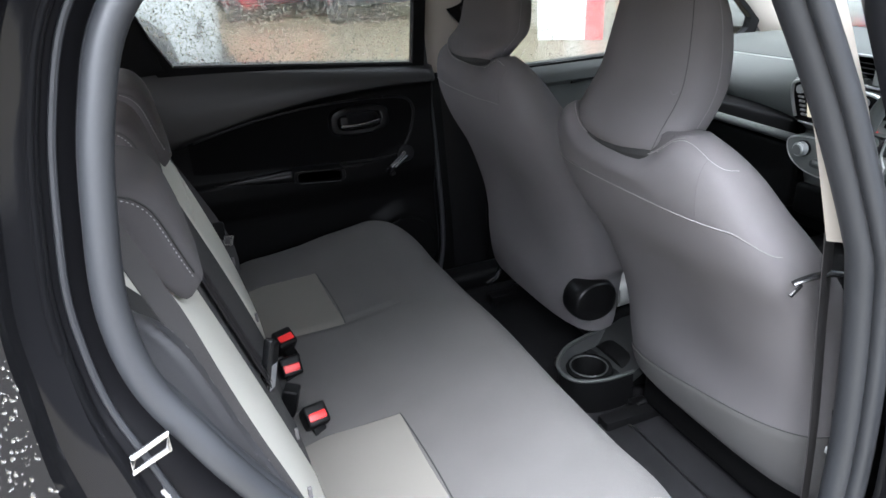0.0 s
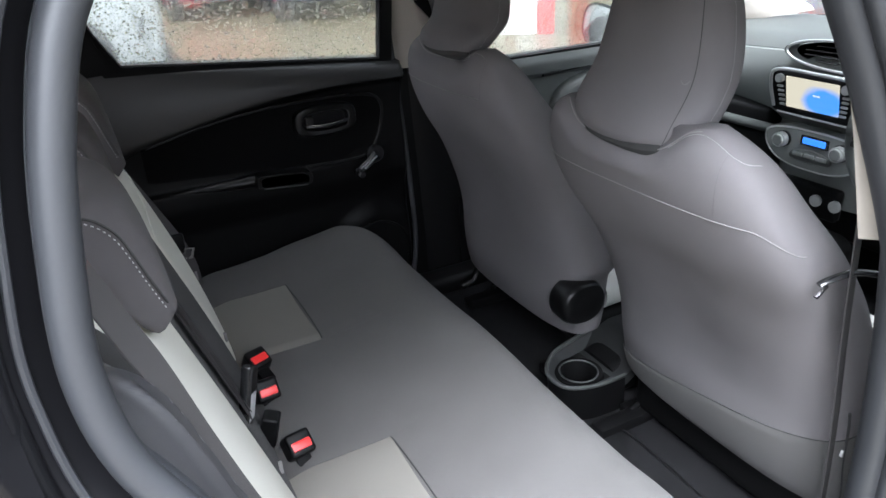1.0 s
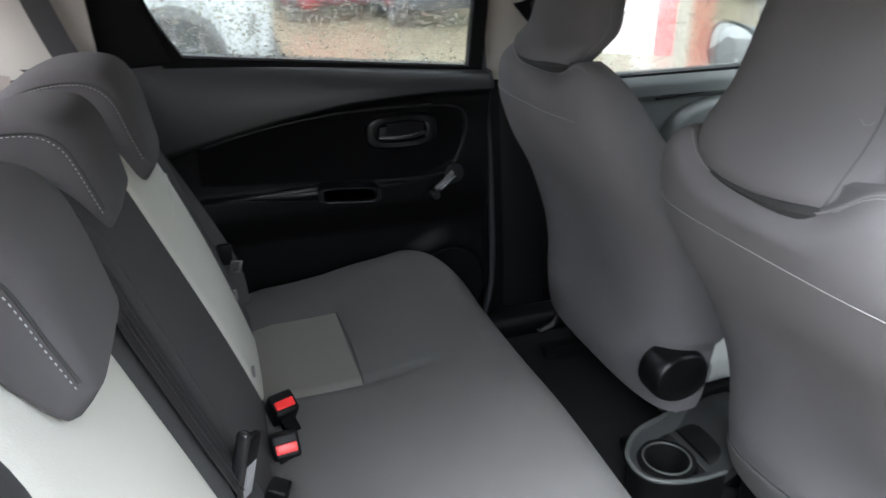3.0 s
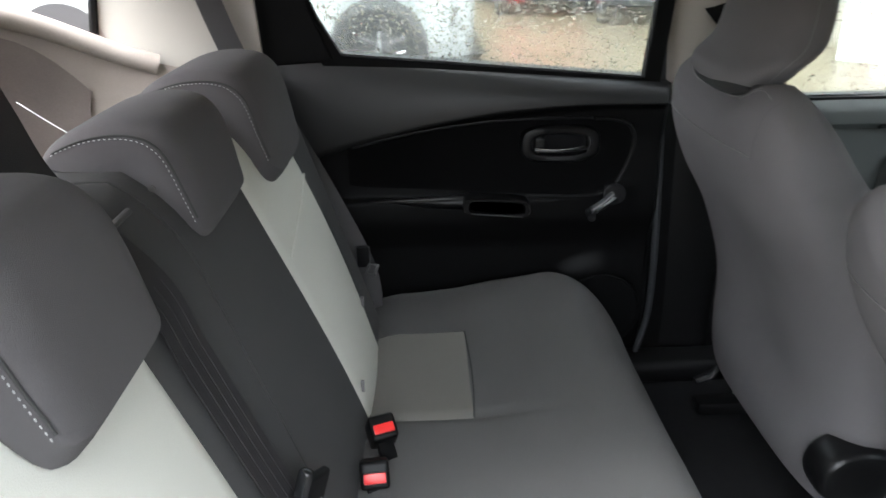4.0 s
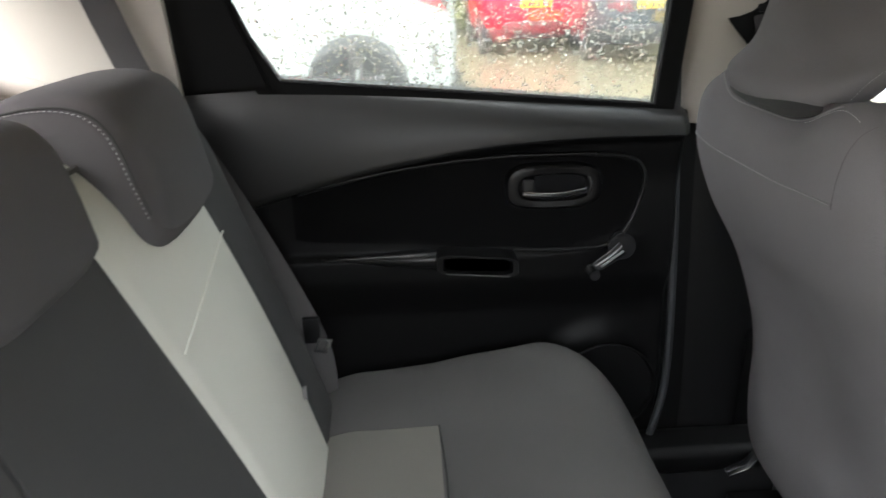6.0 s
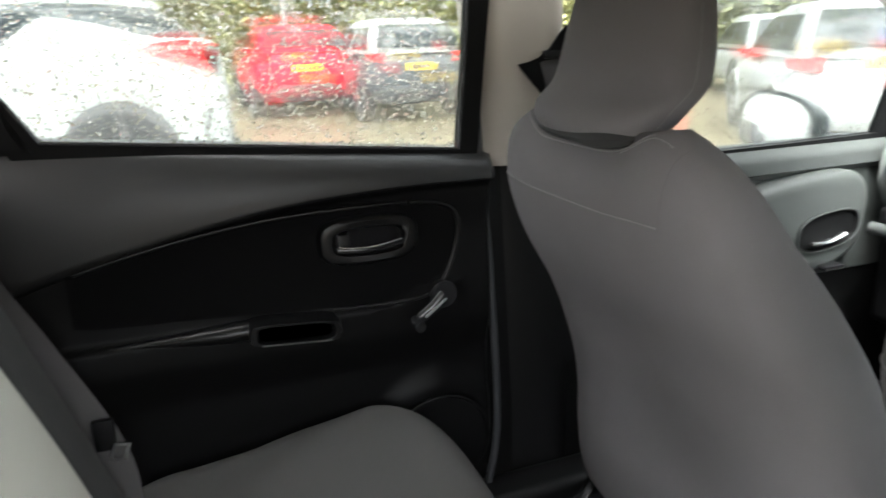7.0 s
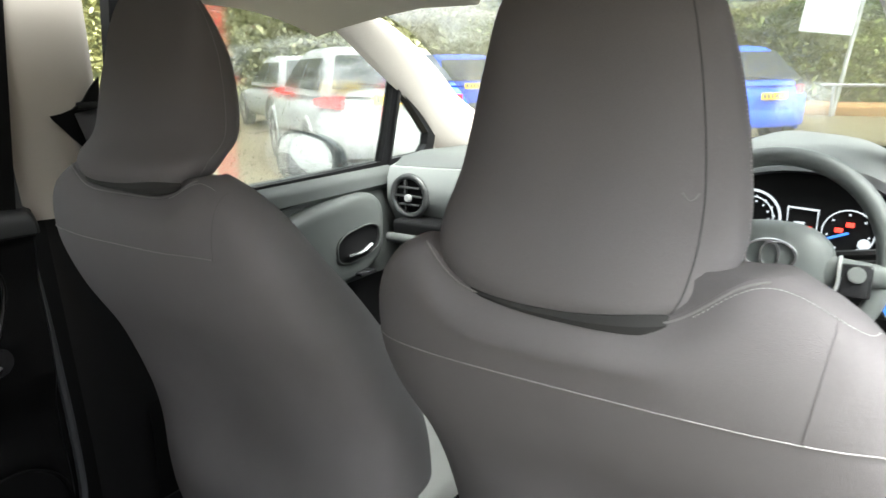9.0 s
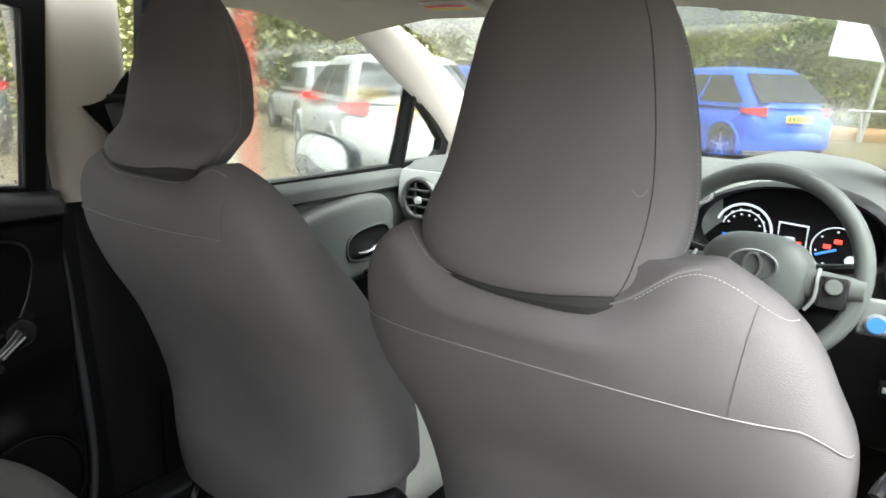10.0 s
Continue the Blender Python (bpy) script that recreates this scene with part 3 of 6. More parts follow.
part("upper_trim", sheet(pillar_fn(lambda z: 0.462 - 0.16 * (z - 1.015), lambda z: 0.64 - 0.12 * (z - 1.015), 0.755, 0.03),
     steps(0, 1, 18), steps(1.015, 1.42, 14), (0, 0.03, 0)), BEIGE, b_pillar, "beige grained plastic upper pillar trim")
part("lower_trim", sheet(pillar_fn(lambda z: 0.468 + 0.035 * (1.02 - z) + 0.12 * sstep(0.55, 0.34, z) * 0, lambda z: 0.72 + 0.2 * (1.02 - z), 0.758, 0.034),
     steps(0, 1, 18), steps(0.3, 1.018, 22), (0, 0.03, 0)), BLACK_SOFT, b_pillar, "black plastic lower pillar trim")
part("sill_trim", box((1.9, 0.09, 0.06), (0.62, 0.68, 0.335), 0.02, 3), BLACK_SOFT, b_pillar)
part("seal", tube(curve3([(0.45, 0.70, 0.36), (0.478, 0.715, 0.5), (0.47, 0.727, 0.8), (0.455, 0.735, 1.02), (0.435, 0.715, 1.2), (0.41, 0.68, 1.40)], 8), 0.008, 8), RUBBER, b_pillar)
# belt guide slot in the pillar trim
slot_out = [(0.511, 1.197), (0.53, 1.2), (0.55, 1.207), (0.57, 1.222), (0.585, 1.245), (0.6, 1.262), (0.605, 1.1), (0.58, 1.125), (0.556, 1.15), (0.533, 1.173), (0.516, 1.19)]
part("belt_slot", prism(slot_out, 0.7205, 0.7245, tumble), BLACK, b_pillar, "dark curved belt guide recess")
belt_pf = thing("seat_belt", "dark webbing front seat belt on the door pillar", "seat belt")
part("webbing", strap(curve3([(0.575, 0.692, 1.205), (0.6, 0.683, 1.11), (0.64, 0.66, 0.95), (0.7, 0.64, 0.7), (0.76, 0.62, 0.45)], 6), 0.046, (1, 0, 0.3)), WEB, belt_pf)
part("belt_guide", box((0.04, 0.01, 0.014), (0.578, 0.692, 1.212), 0.004, 2), BLACK_SOFT, belt_pf)

# ---- left front door ----
door_2 = thing("door_2", "dark grey plastic front door trim with pull handle", "door", kind="structure")


def front_relief(x, z):
    y = 0.705
    d = 1.0 - z
    y += 0.03 * max(0.0, 1 - d / 0.03) ** 2
    y += 0.02 * sstep(0.055, 0.075, d)
    y -= 0.012 * (1 - sstep(0.55, 0.62, z))
    return y


part("upper_panel", sheet(lambda x, z: (x, front_relief(x, z), z), steps(0.64, 1.62, 50), steps(0.68, 1.0, 40), (0, 0.05, 0)), DOOR_GREY, door_2, "grey upper door trim")
part("lower_panel", sheet(lambda x, z: (x, front_relief(x, z) + 0.004, z), steps(0.64, 1.62, 20), steps(0.34, 0.678, 20), (0, 0.05, 0)), BLACK, door_2, "black lower door trim")
# pull handle pod
def pod(cx, cz, w, h, e, prof, n=48, skew=0.1):
    return loft([[(p[0], y, p[2]) for p in [(cx + (q[0] - cx) * k, 0, cz + (q[2] - cz) * k) for q in loop_pts(cx, cz, w, h, n, e, skew=skew)]] for k, y in prof])


part("pull_bezel", pod(1.2, 0.815, 0.215, 0.116, 3.4, ((1.0, 0.725), (1.0, 0.698), (0.96, 0.683), (0.88, 0.677), (0.7, 0.676))), DOOR_GREY, door_2, "grey moulded pull handle pod")
# Black plate set on the pod paints in the recess's shade.
part("opener_recess", pod(1.285, 0.806, 0.09, 0.044, 2.8, ((1.0, 0.678), (1.0, 0.67), (0.94, 0.669), (0.9, 0.675), (0.5, 0.6755)), 36), BLACK, door_2, "black plate for the shaded recess of the door opener")
part("recess_lip", tube([(x, 0.67, z) for x, y, z in loop_pts(1.285, 0.806, 0.09, 0.044, 40, 2.8, skew=0.1)], 0.002, 6, closed=True), DOOR_GREY, door_2)
part("opener_lever", tube([(1.225 + 0.1 * u, 0.663, 0.785 + 0.012 * u - 0.008 * math.sin(math.pi * u)) for u in steps(0, 1, 10)], 0.0085, 8, flat=0.6), CHROME, door_2, "chrome door opener lever")
part("switch_plate", box((0.06, 0.03, 0.01), (1.3, 0.668, 0.72), 0.004), GLOSSY, door_2)
part("groove", tube([(0.95 + 0.52 * u, 0.712, 0.935 + 0.035 * u) for u in steps(0, 1, 10)], 0.006, 8), BLACK, door_2)
FWIN = [(0.66, 1.0), (0.9, 1.0), (1.2, 1.002), (1.462, 1.006), (1.478, 1.1), (1.486, 1.24), (1.36, 1.345), (1.2, 1.4), (0.95, 1.425), (0.655, 1.425)]
FOUT = [(0.63, 0.985), (0.9, 0.985), (1.2, 0.985), (1.49, 0.99), (1.502, 1.1), (1.51, 1.25), (1.38, 1.372), (1.215, 1.43), (0.95, 1.455), (0.625, 1.455)]
part("window_frame", ring_frame(FOUT, FWIN, 0.725, 0.752, tumble), BLACK, door_2, "black window frame")
pane("pane", FWIN, 0.738, door_2, tumble)
QWIN = [(1.505, 1.01), (1.665, 1.012), (1.69, 1.035), (1.69, 1.07), (1.6, 1.145), (1.522, 1.205)]
QOUT = [(1.492, 0.985), (1.69, 0.985), (1.725, 1.015), (1.735, 1.085), (1.62, 1.185), (1.508, 1.27)]
part("quarter_frame", ring_frame(QOUT, QWIN, 0.72, 0.75, tumble), BLACK_SOFT, door_2, "dark corner window frame")
pane("quarter_pane", QWIN, 0.738, door_2, tumble)


def fwin_pt(rnd):
    x, z = rnd.uniform(0.66, 1.47), rnd.uniform(1.005, 1.42)
    if x > 1.2 and z > 1.4 - (x - 1.2) * 0.58:
        return None
    return (x, 0.7425 + tumble(z), z)


rain("rain_drops", fwin_pt, 2600, door_2, 4, outward=(0, 1, 0.17))

# wing mirror outside the front window
mirror = thing("wing_mirror", "dark wing mirror outside the front window", "mirror")

def mirror_ring(s, k):
    """Outlines of the mirror head, turned a little towards the driver."""
    m = pose(1.36, 0.93, 1.015, 0, 4, -10)
    return [m @ Vector((0.1 * s, 0.15 * k * math.copysign(abs(math.cos(t)) ** 0.75, math.cos(t)), 0.078 * k * math.copysign(abs(math.sin(t)) ** 0.8, math.sin(t)) * (1 + 0.15 * math.cos(t))))
            for t in [2 * math.pi * i / 28 for i in range(28)]]


part("shell", loft([mirror_ring(s, math.sqrt(max(0.02, 1 - s * s))) for s in steps(0, 1, 10)]), mat("wet_dark_mirror_shell", (0.03, 0.036, 0.037), 0.3, var=0.2, bump=0.03), mirror)
part("mirror_glass", loft([mirror_ring(-0.03, 0.88), mirror_ring(-0.035, 0.4)]), MIRROR, mirror, smooth=False)
part("stalk", tube([(1.43, 0.86, 0.975), (1.45, 0.8, 0.975), (1.46, 0.74, 0.98)], 0.022, 10), GLOSSY, mirror)

# ---- A pillars and windscreen ----
def rail_point(points, s, side):
    """A place on a smooth rail through five points; s runs from the dashboard to the roof."""
    n = len(points) - 1
    q = [smooth_table([(i / n, v[k]) for i, v in enumerate(points)], s) for k in range(3)]
    return Vector((q[0], side * q[1], q[2]))


DOOR_EDGE = [(1.78, 0.728, 1.0), (1.62, 0.705, 1.14), (1.39, 0.68, 1.266), (1.165, 0.64, 1.372), (0.977, 0.6, 1.42)]
GLASS_EDGE = [(1.97, 0.66, 1.05), (1.83, 0.682, 1.17), (1.65, 0.662, 1.277), (1.42, 0.632, 1.37), (1.12, 0.585, 1.44)]
SCREEN_EDGE = [(2.12, 0.72, 1.0), (1.88, 0.705, 1.18), (1.69, 0.682, 1.29), (1.45, 0.652, 1.388), (1.1, 0.605, 1.455)]


def a_pillar(side):
    def fn(u, v):
        p, q = rail_point(DOOR_EDGE, v, side), rail_point(GLASS_EDGE, v, side)
        m = p.lerp(q, u)
        swell = 0.02 * math.sin(math.pi * u) ** 0.6
        flare = max(0.0, 1 - v / 0.3) ** 2 if side > 0 else 0.0
        inward = 0.0 if side > 0 else 0.14
        return (m.x - 0.02 * swell + 0.05 * flare * u * u, m.y + inward - side * (swell - 0.012 * flare + 0.09 * flare * u * u), m.z - 0.01 * flare * u)
    return sheet(fn, steps(0, 1, 18), steps(0, 1, 36), (0.01, side * 0.02, 0.012))


for side, nm in ((1, "a_pillar_left"), (-1, "a_pillar_right")):
    tagged(part(nm, a_pillar(side), BEIGE), "beige windscreen pillar trim", "pillar trim", kind="structure")


def screen_fn(u, v):
    """u from base to roof, v across."""
    e = rail_point(SCREEN_EDGE, u, 1)
    bow = 0.17 * (1 - v * v) * (1 - 0.5 * u)
    return (e.x + bow, v * e.y, e.z + 0.005)


window_1 = thing("window_1", "curved rain-spotted windscreen", "window", kind="structure")
ws = part("pane", sheet(screen_fn, steps(0, 1, 16), steps(-1, 1, 20), (0.004, 0, 0.003)), GLASS, window_1)
ws.visible_shadow = False
rain("rain_drops", lambda r: (lambda p: (p[0] + 0.005, p[1], p[2] + 0.004))(screen_fn(r.uniform(0.03, 0.97), r.uniform(0.25, 0.97))), 1500, window_1, 5, outward=(0.6, 0, 0.8), along=(0, 1, 0))
part("cowl", tube([Vector(screen_fn(0.02, v)) + Vector((0.03, 0, -0.05)) for v in steps(-1, 1, 20)], 0.03, 8), BLACK, window_1)
wiper = thing("wiper", "black windscreen wiper resting on the glass", "wiper")
part("blade", tube([Vector(screen_fn(0.03, v)) + Vector((0.02, 0, 0.012)) for v in steps(-0.75, 0.1, 14)], 0.008, 6), BLACK, wiper)

# bonnet beyond the windscreen
bonnet = part("bonnet", sheet(lambda u, v: (2.3 + 0.8 * u - 0.15 * v * v, 0.72 * v, 0.975 - 0.02 * u - 0.2 * u * u - 0.05 * v * v), steps(0, 1, 14), steps(-1, 1, 14), (0, 0, -0.02)), PAINT)
tagged(bonnet, "wet black car bonnet", "bonnet", kind="structure")

# sun visors and rear view mirror edge
visor_l = thing("sun_visor", "beige folded sun visor with a warning label", "sun visor")
part("flap", box((0.16, 0.34, 0.02), (1.0, 0.34, 1.408), 0.009, 3, Matrix.Rotation(radians(9), 4, "Y")), HEADLINER, visor_l)
part("warning_label", box((0.055, 0.11, 0.0012), (0.97, 0.2, 1.4005), 0.0004, 1, Matrix.Rotation(radians(9), 4, "Y")), mat("label_white", (0.75, 0.72, 0.68), 0.6, bump=0), visor_l, "white warning label")
for k, c in ((0, RED), (1, mat("label_yellow", (0.8, 0.6, 0.1), 0.6, bump=0))):
    part("label_bar", box((0.012, 0.09, 0.0012), (0.958 + 0.02 * k, 0.2, 1.3975 - 0.003 * k), 0.0004, 1, Matrix.Rotation(radians(9), 4, "Y")), c, visor_l)
visor_r = thing("sun_visor", "beige folded sun visor above the driver", "sun visor")
part("flap", box((0.16, 0.26, 0.02), (1.0, -0.4, 1.408), 0.009, 3, Matrix.Rotation(radians(9), 4, "Y")), HEADLINER, visor_r)
rear_mirror = thing("rear_view_mirror", "black rear view mirror on the windscreen", "mirror")
part("housing", box((0.05, 0.23, 0.065), (1.13, 0.0, 1.345), 0.02, 4), BLACK_SOFT, rear_mirror)
part("mirror_glass", box((0.003, 0.215, 0.052), (1.1045, 0.0, 1.345), 0.001), MIRROR, rear_mirror)
part("stem", tube([(1.14, 0, 1.36), (1.22, 0, 1.395)], 0.012, 8), BLACK_SOFT, rear_mirror)


# ---- dashboard ----
dash = thing("dashboard", "grey moulded dashboard with round end vents", "dashboard")
DSEC = [(0.0, 0.0), (-0.012, -0.03), (-0.015, -0.09), (0.005, -0.13), (0.03, -0.17), (0.07, -0.2), (0.08, -0.3), (0.1, -0.42), (0.3, -0.45), (0.42, -0.45), (0.44, -0.02), (0.3, 0.015), (0.15, 0.02), (0.05, 0.012)]


def dash_ring(y):
    """The dashboard's section at y: nearer the seats at the centre."""
    x0 = 1.455 - 0.14 * math.exp(-((y - 0.02) / 0.28) ** 2)
    z0 = 0.995 + 0.05 * math.exp(-((y + 0.02) / 0.35) ** 2) + 0.055 * math.exp(-((y + 0.36) / 0.17) ** 4)
    return [Vector((x0 + dx * (1.0 + 0.25 * (1 if dx > 0.2 else 0)), y, z0 + dz)) for dx, dz in DSEC]


part("body", loft([dash_ring(y) for y in steps(-0.69, 0.69, 46)]), DASH, dash)
part("top_pad", loft([[Vector((r[0].x + 0.01, r[0].y, r[0].z + 0.004)), Vector((r[13].x, r[13].y, r[13].z + 0.012)), Vector((r[12].x, r[12].y, r[12].z + 0.012)),
     Vector((r[11].x + 0.27, r[11].y, r[11].z + 0.0)), Vector((r[11].x + 0.27, r[11].y, r[11].z - 0.02)), Vector((r[0].x + 0.02, r[0].y, r[0].z - 0.01))] for r in [dash_ring(y) for y in steps(-0.68, 0.68, 46)]]), DASH_TOP, dash)


def round_vent(y, name):
    at = Vector((1.425, y, 0.922))
    v = part(name, tube([at + Vector((0, 0.056 * math.cos(t), 0.056 * math.sin(t))) for t in [2 * math.pi * k / 36 for k in range(36)]], 0.009, 10, closed=True), CONSOLE, dash, "dark round air vent")
    part("vent_core", disc(0.052, 0.012, at + Vector((0.012, 0, 0)), "x", 32), BLACK, v)
    for k in (-1, 0, 1):
        part("vent_slat", box((0.014, 0.09 if k == 0 else 0.07, 0.005), at + Vector((-0.002, 0, 0.024 * k)), 0.0015), CONSOLE, v)
    part("vent_spoke", box((0.012, 0.006, 0.09), at + Vector((0.0, 0.012, 0)), 0.0015), CONSOLE, v)
    part("vent_tab", disc(0.011, 0.014, at + Vector((-0.012, -0.004, -0.004)), "x", 20, 0.003), SILVER, v, "small silver vent knob")


round_vent(0.6, "vent_ring")
round_vent(-0.62, "vent_ring")
# passenger shelf slot
part("shelf_slot", box((0.1, 0.42, 0.05), (1.43, 0.42, 0.835), 0.012, 3), BLACK, dash)
part("shelf_lip", loft([[(1.375 + 0.012 * math.cos(t), y, 0.81 + 0.014 * math.sin(t)) for t in [2 * math.pi * k / 10 for k in range(10)]] for y in steps(0.17, 0.64, 10)]), DASH_TOP, dash)
part("glovebox", box((0.12, 0.44, 0.2), (1.47, 0.42, 0.68), 0.02, 3), BLACK_SOFT, dash)
# centre vents
part("vent_hood", loft([[(1.302 + 0.03 * k, -0.06 + 0.19 * (1 - 0.06 * k) * math.copysign(abs(math.cos(t)) ** 0.8, math.cos(t)), 1.048 + 0.036 * math.sin(t) * (1 - 0.1 * k))
     for t in [2 * math.pi * i / 36 for i in range(36)]] for k in (1, 0, -0.2)], cap=False), DASH_TOP, dash)
part("centre_vent", loft([[(1.315, -0.06 + 0.17 * k * math.copysign(abs(math.cos(t)) ** 0.8, math.cos(t)), 1.048 + 0.03 * k * math.sin(t)) for t in [2 * math.pi * i / 36 for i in range(36)]] for k in (1.0, 0.4)]), BLACK, dash)
part("vent_trim", tube([(1.297, -0.06 + 0.185 * math.copysign(abs(math.cos(t)) ** 0.8, math.cos(t)), 1.048 + 0.036 * math.sin(t)) for t in [2 * math.pi * i / 48 for i in range(48)]], 0.0035, 6, closed=True), SILVER, dash, "silver vent surround")
for k in range(4):
    w = 0.3 - 0.03 * abs(k - 1.5) * 2
    part("vent_slat", box((0.012, w, 0.003), (1.306, -0.06, 1.03 + 0.012 * k), 0.001), GLOSSY, dash)
part("vent_divider", box((0.018, 0.02, 0.062), (1.301, -0.075, 1.048), 0.004), DASH, dash)

# head unit
TILT = Matrix.Rotation(radians(-14), 4, "Y")
UY, UZ = 0.003, 0.945


def face(dy, dz, out=0.0):
    """A place on the head unit's tilted face."""
    return (1.29 - out - 0.25 * -dz * -1, UY + dy, UZ + dz)


unit = part("head_unit", box((0.03, 0.3, 0.122), (1.307, UY, UZ), 0.013, 4, TILT), BLACK_SOFT, dash, "touch screen unit in a silver frame")
part("unit_trim", tube(curve3([face(0.135, -0.045, 0.004), face(0.143, 0.02, 0.004), face(0.12, 0.057, 0.004), face(0.0, 0.06, 0.004), face(-0.1, 0.055, 0.004), face(-0.132, 0.03, 0.004)], 6), 0.0045, 8), SILVER, unit, "silver upper trim")
part("unit_lower_trim", tube([face(0.125, -0.058, 0.003), face(-0.09, -0.06, 0.003)], 0.003, 8), SILVER, unit)
part("screen", box((0.004, 0.148, 0.084), (1.289, UY + 0.024, UZ + 0.001), 0.001, 1, TILT), SCREEN, unit, "lit screen, pale yellow with a blue patch")
# Tiny glowing bar drawn as a glint on the screen.
part("screen_glint", box((0.001, 0.02, 0.004), face(0.01, 0.003, 0.0035), 0.0003, 1, TILT), DIAL, unit)
for k in range(5):
    for dy in (0.117, -0.068):
        part("unit_button", box((0.006, 0.018, 0.006), face(dy - 0.002 * k * (1 if dy > 0 else -1), 0.012 - 0.012 * k, 0.001), 0.0015, 1, TILT), SILVER, unit)
for dy in (0.115, -0.07):
    part("unit_knob", disc(0.0115, 0.014, face(dy, 0.034, 0.004), "x", 20, 0.002), SILVER, unit, "small silver knob")
dial = part("clock_dial", disc(0.034, 0.012, (1.3, UY - 0.118, 0.93), "x", 28, 0.003), BLACK_SOFT, unit, "round auxiliary dial")
part("dial_mark", box((0.002, 0.008, 0.006), (1.293, UY - 0.108, 0.912), 0.0005), WARN, dial)
part("dial_plate", disc(0.026, 0.003, (1.2935, UY - 0.118, 0.93), "x", 26), DASH, dial)

# climate panel
KY = 0.008
clim = part("climate_panel", loft([[(1.312 + x, KY + 0.148 * k * math.copysign(abs(math.cos(t)) ** 0.7, math.cos(t)), 0.825 + (0.03 if math.sin(t) > 0 else 0.075) * k * math.sin(t))
     for t in [2 * math.pi * i / 48 for i in range(48)]] for k, x in ((1.0, 0.03), (1.0, -0.005), (0.95, -0.012))]), DASH, dash, "rounded climate control panel")
part("climate_trim", tube([(1.302, KY + 0.143 * math.copysign(abs(math.cos(t)) ** 0.7, math.cos(t)), 0.825 + (0.029 if math.sin(t) > 0 else 0.073) * math.sin(t)) for t in [2 * math.pi * i / 48 for i in range(48)]], 0.003, 6, closed=True), SILVER, clim)
part("display_surround", box((0.004, 0.08, 0.026), (1.2985, KY - 0.006, 0.829), 0.003, 2), GLOSSY, clim)
part("climate_display", box((0.004, 0.066, 0.017), (1.296, KY - 0.006, 0.829), 0.002, 1), BLUE, clim, "blue lit climate display")
for s in (-1, 1):
    k = part("climate_knob", disc(0.0195, 0.03, (1.286, KY + s * 0.083, 0.82), "x", 26, 0.004), SILVER, clim, "silver rotary knob")
    part("knob_collar", disc(0.022, 0.012, (1.294, KY + s * 0.083, 0.82), "x", 26, 0.003), BLACK_SOFT, k)
    part("knob_cap", disc(0.014, 0.004, (1.27, KY + s * 0.083, 0.82), "x", 22, 0.001), DASH, k)
part("button_field", loft([[(x, KY - 0.0 + 0.06 * k * math.cos(t), 0.79 + 0.016 * k * math.copysign(abs(math.sin(t)) ** 0.7, math.sin(t)) - 0.006 * math.cos(t) ** 2) for t in [2 * math.pi * i / 30 for i in range(30)]] for k, x in ((1.0, 1.302), (1.0, 1.297), (0.9, 1.295))]), DASH_TOP, clim)
for k in range(3):
    part("climate_button", box((0.004, 0.03, 0.012), (1.2945, KY + 0.034 - 0.034 * k, 0.79), 0.003), DASH, clim)
sock = part("socket_panel", box((0.03, 0.2, 0.09), (1.35, 0.03, 0.66), 0.015, 3), BLACK, dash)
part("socket_ring", disc(0.016, 0.012, (1.332, -0.01, 0.665), "x", 20, 0.002), SILVER, sock)
part("socket_ring", disc(0.016, 0.012, (1.332, -0.065, 0.665), "x", 20, 0.002), SILVER, sock)
part("lower_dash", box((0.1, 1.3, 0.28), (1.5, 0.0, 0.66), 0.03, 3), BLACK, dash)

# start button panel beside the wheel
swp = part("switch_panel", box((0.02, 0.15, 0.075), (1.375, -0.605, 0.835), 0.008, 3), DASH, dash, "grey switch panel")
st = part("start_button", disc(0.021, 0.012, (1.362, -0.565, 0.825), "x", 28, 0.003), SILVER, swp, "round start button with blue centre")
part("button_lens", disc(0.016, 0.004, (1.3545, -0.565, 0.825), "x", 26, 0.001), BLUE, st)
part("switch_key", box((0.01, 0.03, 0.014), (1.362, -0.595, 0.862), 0.003), DASH_TOP, swp)
part("switch_key", box((0.01, 0.03, 0.014), (1.362, -0.63, 0.862), 0.003), DASH_TOP, swp)
low = part("lower_switch_plate", box((0.012, 0.06, 0.034), (1.352, -0.618, 0.702), 0.004, 2), BLACK_SOFT, dash, "black switch plate with pale marks")
for k in range(3):
    part("mark_bar", box((0.002, 0.012, 0.012), (1.345, -0.6 - 0.018 * k, 0.702), 0.0005), LABEL, low)

# instrument cluster
IY, IZ = -0.385, 0.965


def hood_ring(x, k):
    return [(x, IY + 0.18 * k * math.cos(t), IZ + (0.108 if math.sin(t) > 0 else 0.07) * k * math.copysign(abs(math.sin(t)) ** 0.8, math.sin(t))) for t in [2 * math.pi * i / 40 for i in range(40)]]


